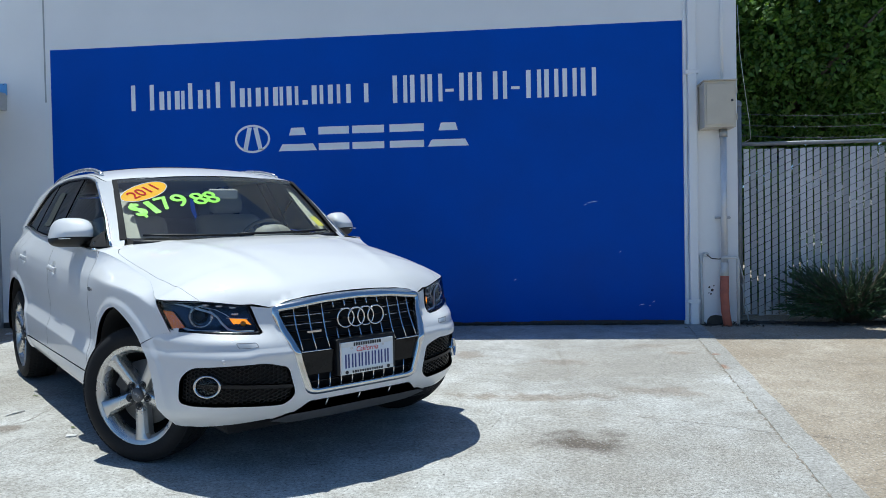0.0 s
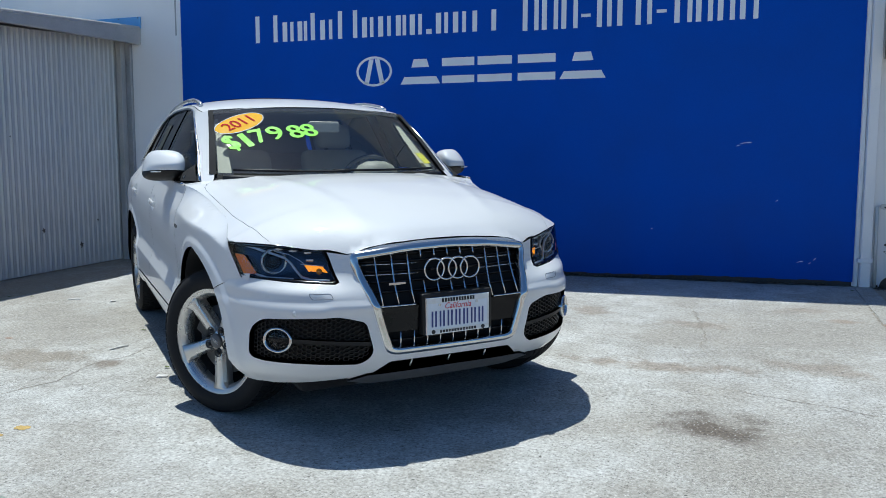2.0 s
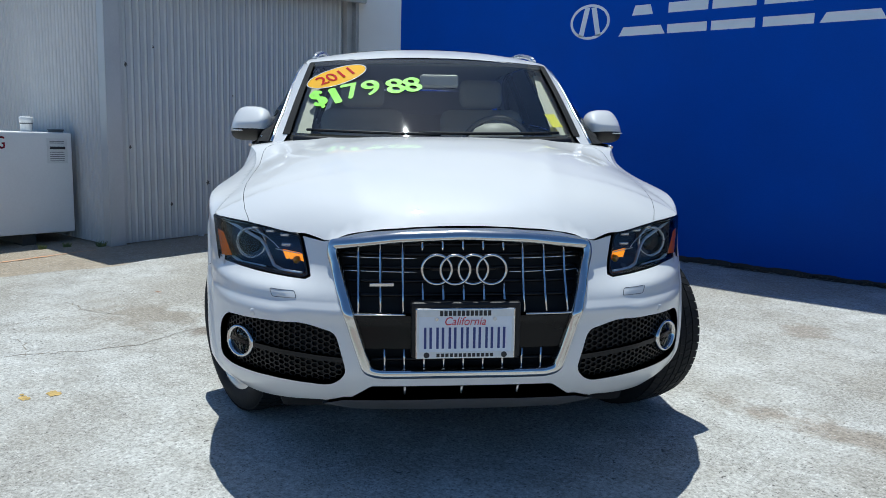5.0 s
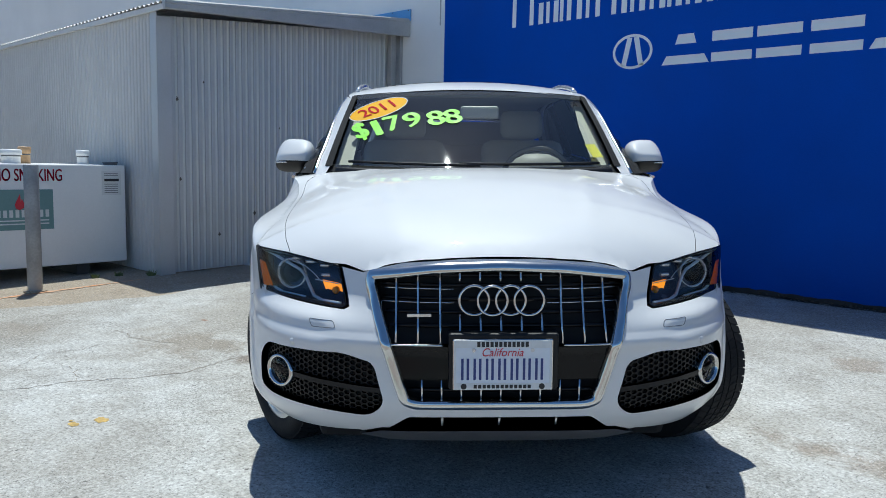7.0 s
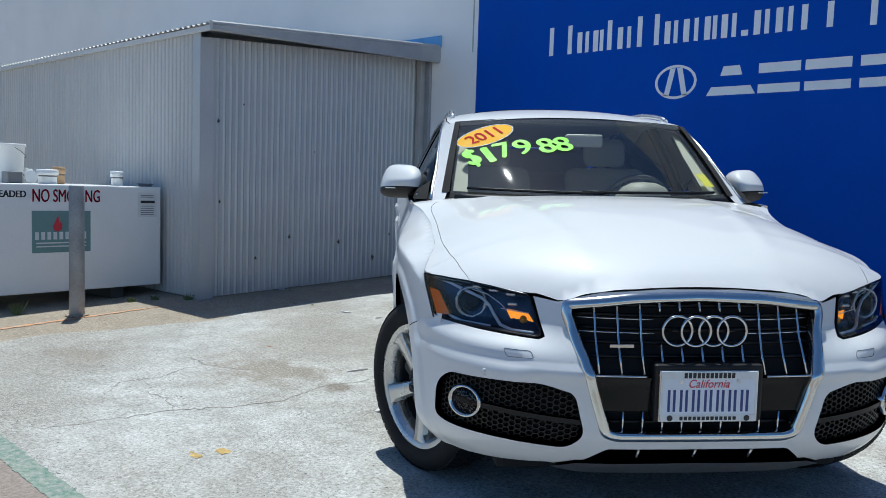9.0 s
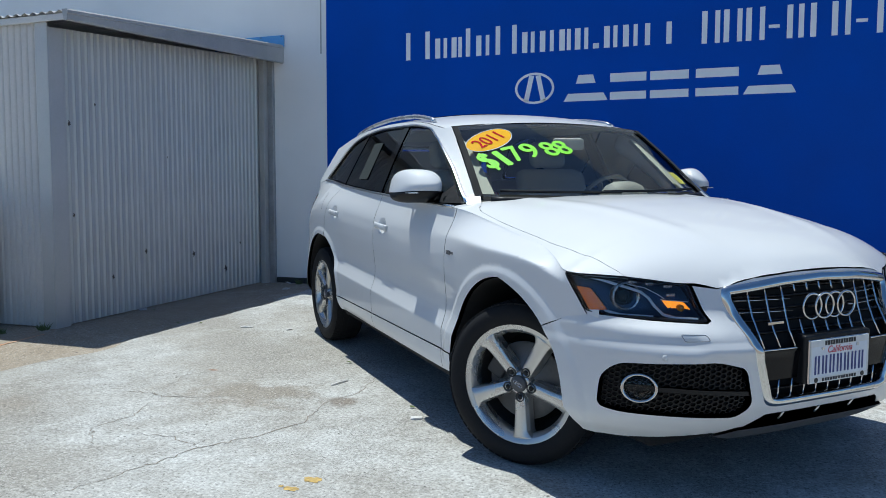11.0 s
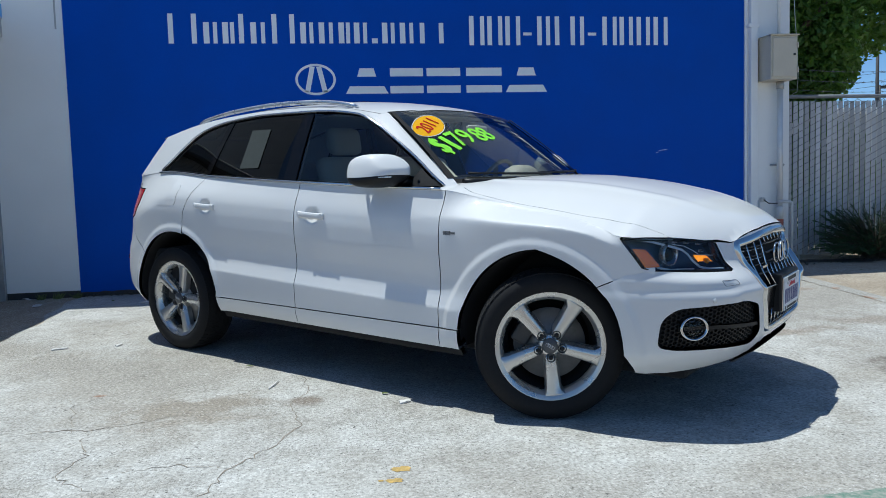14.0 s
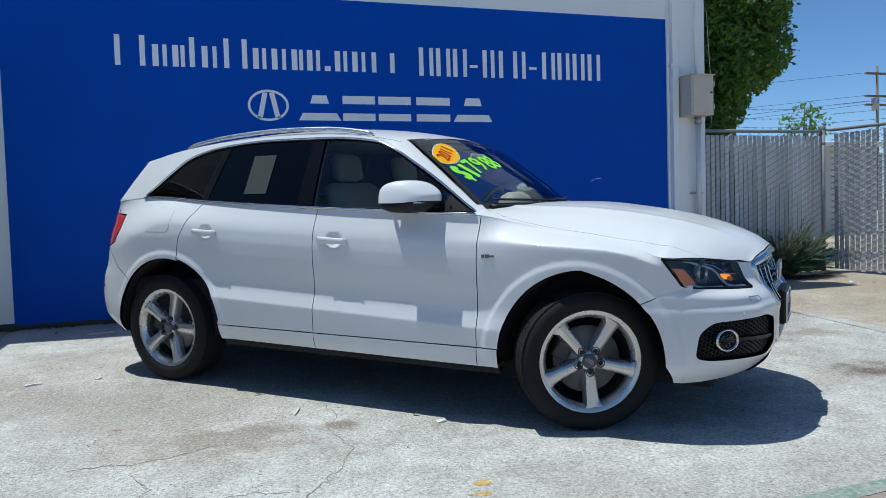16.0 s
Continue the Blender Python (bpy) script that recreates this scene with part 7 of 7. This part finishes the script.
# ---- wheels ----
def wheel(m, label=""):
    """A tyre on a five-spoke alloy rim. Axis along z, outer face at +z."""
    hub = part("wheel", bmesh.new(), M_DARK, car, label)
    R, rim = 0.3405, 0.252
    tyre_pts = [(rim - 0.004, -0.112), (0.275, -0.116), (0.306, -0.114), (0.330, -0.100), (R - 0.003, -0.085), (R, -0.05), (R, 0.05), (R - 0.003, 0.085), (0.330, 0.100), (0.306, 0.114), (0.282, 0.117), (0.263, 0.112), (rim - 0.002, 0.106)]
    tyre = part("tyre", lathe(tyre_pts, None, 72), M_TYRE, hub)
    bm = bmesh.new()
    for k in range(64):
        a = 2 * math.pi * k / 64
        for z0, z1, tw in ((-0.098, -0.056, 0.035), (-0.050, -0.018, -0.03), (-0.012, 0.012, 0.02), (0.018, 0.050, -0.03), (0.056, 0.100, 0.035)):
            vs = []
            for aa, rr in ((a, R + 0.003), (a + 0.084, R + 0.003)):
                for z, t in ((z0, 0), (z1, tw)):
                    r2 = rr - (0.006 if abs(z) > 0.09 else 0)
                    vs.append(bm.verts.new((r2 * math.cos(aa + t), r2 * math.sin(aa + t), z)))
            bm.faces.new((vs[0], vs[2], vs[3], vs[1]))
            low = [bm.verts.new(Vector((v.co.x * 0.985, v.co.y * 0.985, v.co.z))) for v in vs]
            for i, j in ((0, 1), (1, 3), (3, 2), (2, 0)):
                bm.faces.new((vs[i], vs[j], low[j], low[i]))
    bmesh.ops.recalc_face_normals(bm, faces=bm.faces[:])
    part("tread", bm, M_TYRE, tyre)
    part("rim", lathe([(0.238, -0.10), (0.224, -0.06), (0.216, 0.03), (0.211, 0.066), (0.215, 0.076), (0.2275, 0.096), (0.230, 0.0985), (0.246, 0.1015), (0.2515, 0.1045), (0.2565, 0.102), (0.2565, 0.094), (0.248, 0.09)], None, 96), M_ALLOY, hub, "silver alloy rim")
    part("rim_well", lathe([(0.217, 0.03), (0.19, -0.05), (0.19, -0.09), (0.07, -0.09)], None, 48), M_DARK, hub)
    part("brake_disc", lathe([(0.165, 0.012), (0.165, 0.028), (0.08, 0.030), (0.075, 0.045), (0, 0.045)], None, 40), M_DISC, hub, "steel brake disc")
    part("caliper", box(-0.17, -0.09, -0.07, 0.07, -0.03, 0.05, 0.012), M_DARKSTEEL, hub, "dark brake caliper")
    for k in range(5):
        a = 2 * math.pi * k / 5 + math.pi / 2
        bm = bmesh.new()
        rows = []
        for r, w, wide, z in ((0.036, 0.026, 0.026, 0.080), (0.060, 0.033, 0.033, 0.083), (0.10, 0.0345, 0.0345, 0.086), (0.15, 0.0365, 0.0365, 0.090), (0.195, 0.039, 0.040, 0.0945), (0.208, 0.041, 0.048, 0.096), (0.221, 0.045, 0.062, 0.0975), (0.232, 0.050, 0.074, 0.099)):
            rows.append([bm.verts.new((r, y, zz)) for y, zz in ((-w, z - 0.050), (-w + 0.003, z - 0.016), (-w + 0.009, z), (0.0, z - 0.0008), (wide - 0.012, z), (wide - 0.003, z - 0.018), (wide, z - 0.050))])
        for p, q in zip(rows, rows[1:]):
            for j in range(6):
                bm.faces.new((p[j], q[j], q[j + 1], p[j + 1])).smooth = j in (2, 3)
        bm.faces.new(rows[0])
        bm.faces.new(rows[-1][::-1])
        bmesh.ops.recalc_face_normals(bm, faces=bm.faces[:])
        bm.transform(Matrix.Rotation(a, 4, "Z"))
        part("spoke", bm, M_ALLOY, hub)
        cx, cy = 0.057 * math.cos(a), 0.057 * math.sin(a)
        cup = part("lug_seat", lathe([(0.0205, 0.05), (0.0205, 0.0885), (0.0175, 0.0905), (0.0150, 0.076), (0, 0.076)], Matrix.Translation((cx, cy, 0)), 20), M_DARKSTEEL, hub, "dark wheel bolt pocket")
        part("lug_nut", lathe([(0.0115, 0.06), (0.0115, 0.087), (0.008, 0.090), (0, 0.090)], Matrix.Translation((cx, cy, 0)), 6), M_BLACK, cup, "dark wheel bolt")
    part("hub_face", lathe([(0.052, 0.04), (0.050, 0.078), (0.042, 0.084), (0, 0.084)], None, 40), M_ALLOY, hub)
    capp = part("centre_cap", lathe([(0.0355, 0.08), (0.0355, 0.091), (0.031, 0.095), (0, 0.096)], None, 32), M_CAP, hub, "grey centre cap")
    for i in range(4):
        pts = [((i - 1.5) * 0.0095 + 0.0075 * math.cos(t), 0.0075 * math.sin(t), 0.0965) for t in [2 * math.pi * j / 20 for j in range(20)]]
        part("cap_ring", tube(pts, 0.0010, 5, closed=True), M_SATIN, capp)
    part("valve", cyl((0.205, 0.05, 0.07), (0.19, 0.047, 0.085), 0.004, seg=8), M_BLACK, hub)
    hub.matrix_local = m
    return hub


WHEEL_R = -1.348
for axle, y, turn, spin in ((AXLE_F - 0.040, -0.760, 32, -32), (AXLE_F - 0.030, 0.762, 27, 20), (WHEEL_R, -0.795, 0, -18), (WHEEL_R, 0.795, 0, 33)):
    face = pose(0, 0, 0, 90 if y < 0 else -90, 0, 0)
    wheel(Matrix.Translation((axle, y, 0.3420)) @ Matrix.Rotation(radians(turn), 4, "Z") @ face @ Matrix.Rotation(radians(spin), 4, "Z"))

# ---- cabin ----
dash = bmesh.new()
rows = []
for x, z in ((0.98, 1.02), (0.80, 1.055), (0.62, 1.045), (0.50, 1.02), (0.42, 0.96), (0.42, 0.70)):
    rows.append([dash.verts.new((x - 0.10 * abs(u) ** 2, 0.72 * u, z + 0.025 * math.exp(-((u - 0.5) / 0.25) ** 2) * (0.4 < x < 0.7))) for u in np.linspace(-1, 1, 25)])
for a, b in zip(rows, rows[1:]):
    for j in range(24):
        dash.faces.new((a[j], a[j + 1], b[j + 1], b[j])).smooth = True
part("dashboard", dash, M_DASH, car, "dark dashboard")
part("headliner", box(-1.5, 0.15, -0.55, 0.55, 1.47, 1.485, 0.004), M_LINER, car)


def cushion(x0, x1, y0, y1, z0, z1, lean=0.0, r=0.05, bm=None):
    own = box(x0, x1, y0, y1, z0, z1, r)
    for v in own.verts:
        v.co.x -= lean * (v.co.z - z0)
    for f in own.faces:
        f.smooth = True
    return merge(bm, own)


for y in (-0.36, 0.36):
    seat = part("front_seat", cushion(-0.15, 0.36, y - 0.26, y + 0.26, 0.66, 0.80), M_LEATHER, car, "beige leather front seat")
    part("backrest", cushion(-0.20, -0.05, y - 0.25, y + 0.25, 0.78, 1.24, 0.30, 0.06), M_LEATHER, seat)
    part("headrest", cushion(-0.32, -0.23, y - 0.13, y + 0.13, 1.25, 1.42, 0.15, 0.04), M_LEATHER, seat)
bench = part("rear_seat", cushion(-1.30, -0.85, -0.55, 0.55, 0.66, 0.80), M_LEATHER, car, "beige leather rear bench")
part("backrest", cushion(-1.42, -1.28, -0.55, 0.55, 0.78, 1.22, 0.3, 0.05), M_LEATHER, bench)
wheel_m = Matrix.Translation((0.36, 0.36, 1.03)) @ Matrix.Rotation(radians(-64), 4, "Y")
steer = part("steering_wheel", tube([tuple(wheel_m @ Vector((0.18 * math.cos(a), 0.18 * math.sin(a), 0))) for a in [2 * math.pi * i / 36 for i in range(36)]], 0.014, 8, closed=True), M_DASH, car, "leather steering wheel")
part("wheel_boss", lathe([(0.07, -0.02), (0.075, 0.0), (0.05, 0.02), (0, 0.022)], wheel_m, 20), M_LEATHER, steer)
for a in (0, 120, 240):
    v = wheel_m @ Vector((0.17 * math.cos(radians(a + 90)), 0.17 * math.sin(radians(a + 90)), 0))
    part("wheel_spoke", beam(tuple(wheel_m.translation), tuple(v), 0.03, 0.015), M_DASH, steer)
part("rear_view_mirror", box(0.42, 0.45, -0.05, 0.15, 1.342, 1.408, 0.014), M_PAPER, car, "interior mirror")
for sign in (-1, 1):
    panel("pillar_lining", [(sign * 0.86, 0.05), (sign * 0.99, 0.05), (sign * 0.99, 0.93), (sign * 0.935, 0.93), (sign * 0.885, 0.6)], lambda u, v: screen_surf(u, v) - np.array([0.035, 0, 0.03]), M_LINER, car, "pale pillar lining", step=0.06, gap=0, fold=0.02, outward=(1, 0, 1))
    part("door_card", box(-1.0, 0.70, sign * 0.77, sign * 0.80, 0.60, 1.03, 0.01), M_LEATHER, car)


hoodpad = lathe([(0.0, 0.085), (0.06, 0.082), (0.11, 0.065), (0.145, 0.03), (0.15, 0.0)], Matrix.Translation((0.57, 0.335, 1.05)) @ Matrix.Diagonal((0.8, 1.0, 1.35, 1)), 28)
part("instrument_hood", hoodpad, mat("grey_hood_vinyl", (0.36, 0.36, 0.32), 0.6, var=0.08, scale=10, fine=150, bump=0.08), car, "pale instrument hood")


# ---- stickers and writing on the glass ----
def on_screen(y, t, lift=0.004):
    u = y / (0.69 - 0.09 * t)
    return screen_surf(np.array(u), np.array(t)) + np.array([0.45, 0, 0.89]) * lift


def screen_frame(y, t, turn=0.0):
    """A frame on the windscreen for flat marks: x to the car's left, y upwards."""
    p = Vector(on_screen(y, t))
    ex = (Vector(on_screen(y + 0.02, t)) - Vector(on_screen(y - 0.02, t))).normalized()
    ey = (Vector(on_screen(y, t + 0.02)) - Vector(on_screen(y, t - 0.02))).normalized()
    ez = ex.cross(ey).normalized()
    ey = ez.cross(ex)
    return Matrix(((ex.x, ey.x, ez.x, p.x), (ex.y, ey.y, ez.y, p.y), (ex.z, ey.z, ez.z, p.z), (0, 0, 0, 1))) @ Matrix.Rotation(radians(turn), 4, "Z")


def wrap(ob, y, t, turn, lift):
    """Lays a flat mark, drawn in x and y, on the curved windscreen."""
    c, n = math.cos(radians(turn)), math.sin(radians(turn))
    high = (Vector(on_screen(y, t + 0.05)) - Vector(on_screen(y, t - 0.05))).length / 0.1
    for v in ob.data.vertices:
        a, b = v.co.x * c - v.co.y * n, v.co.x * n + v.co.y * c
        v.co = Vector(on_screen(y + a, t + b / high, lift + v.co.z))
    return ob


oval = bmesh.new()
rings = [[oval.verts.new((r * 0.164 * math.cos(2 * math.pi * i / 40), r * 0.073 * math.sin(2 * math.pi * i / 40), h)) for i in range(40)] for r, h in ((1.0, -0.001), (1.0, 0), (0.75, 0), (0.5, 0), (0.25, 0), (0.02, 0))]
for a, b in zip(rings, rings[1:]):
    for i in range(40):
        oval.faces.new((a[i], a[(i + 1) % 40], b[(i + 1) % 40], b[i]))
oval.faces.new(rings[-1])
sticker = wrap(part("year_sticker", oval, M_OVAL, car, "orange-yellow oval year sticker"), -0.474, 0.74, 32, 0.006)
edge_ring = bmesh.new()
loops = [[edge_ring.verts.new((r * math.cos(2 * math.pi * i / 48), q * math.sin(2 * math.pi * i / 48), h)) for i in range(48)] for r, q, h in ((0.1655, 0.0745, 0.0003), (0.1695, 0.0785, 0.0003), (0.1695, 0.0785, -0.001))]
for a, b in zip(loops, loops[1:]):
    for i in range(48):
        edge_ring.faces.new((a[i], a[(i + 1) % 48], b[(i + 1) % 48], b[i]))
wrap(part("sticker_edge", edge_ring, M_PAPER, sticker, "white sticker border"), -0.474, 0.74, 32, 0.006)
for dx in (-0.0012, 0.0012):
    wrap(lettering("2011", 0.108, Matrix.Translation((dx, 0, 0)), M_REDINK, sticker, "red_lettering", 0.0003, 0.195), -0.474, 0.74, 32, 0.0085)
for ch, y, t, turn, w in (("$", -0.556, 0.44, 22, 0.066), ("1", -0.473, 0.47, 20, 0.030), ("7", -0.396, 0.53, 18, 0.078), ("9", -0.298, 0.57, 12, 0.082), ("8", -0.180, 0.59, 10, 0.082), ("8", -0.095, 0.61, 10, 0.082)):
    for dx in (-0.005, 0.0, 0.005):
        wrap(lettering(ch, 0.186, Matrix.Translation((dx, dx * 0.7, 0)), M_NEON, car, "price_mark", 0.0006, w), y, t, turn, 0.004)
part("yellow_tag", slab([(-0.03, -0.05), (0.03, -0.05), (0.03, 0.05), (-0.03, 0.05)], 0.0008, screen_frame(0.60, 0.22) @ Matrix.Translation((0, 0, -0.012))), M_YELLOWTAG, car, "small yellow tag")
gy = -(float(upper_y(np.array(-0.66), np.array(1.30))) - 0.004)
tilt = math.atan2(0.50, 1)
note = slab([(-0.085, -0.13), (0.085, -0.13), (0.085, 0.13), (-0.085, 0.13)], 0.001, Matrix.Translation((-0.655, gy, 1.30)) @ Matrix.Rotation(radians(90) - tilt, 4, "X"))
# Lies outside the pane; the dark glass's dimming is put into its grey.
part("window_notice", note, mat("dimmed_notice_paper", (0.06, 0.067, 0.064), 0.8, spec=0.05, var=0.08, scale=20, bump=0.0), car, "white printed notice in the rear window")

# ---- place the car ----
up = Vector((0, -0.0275, 1)).normalized()
fwd = Vector((math.cos(radians(-45.5)), math.sin(radians(-45.5)), 0))
fwd = (fwd - up * fwd.dot(up)).normalized()
lft = up.cross(fwd)
CX, CY = 2.975, -2.930
car.matrix_world = Matrix(((fwd.x, lft.x, up.x, CX), (fwd.y, lft.y, up.y, CY), (fwd.z, lft.z, up.z, ground_z(CY) + 0.006), (0, 0, 0, 1)))
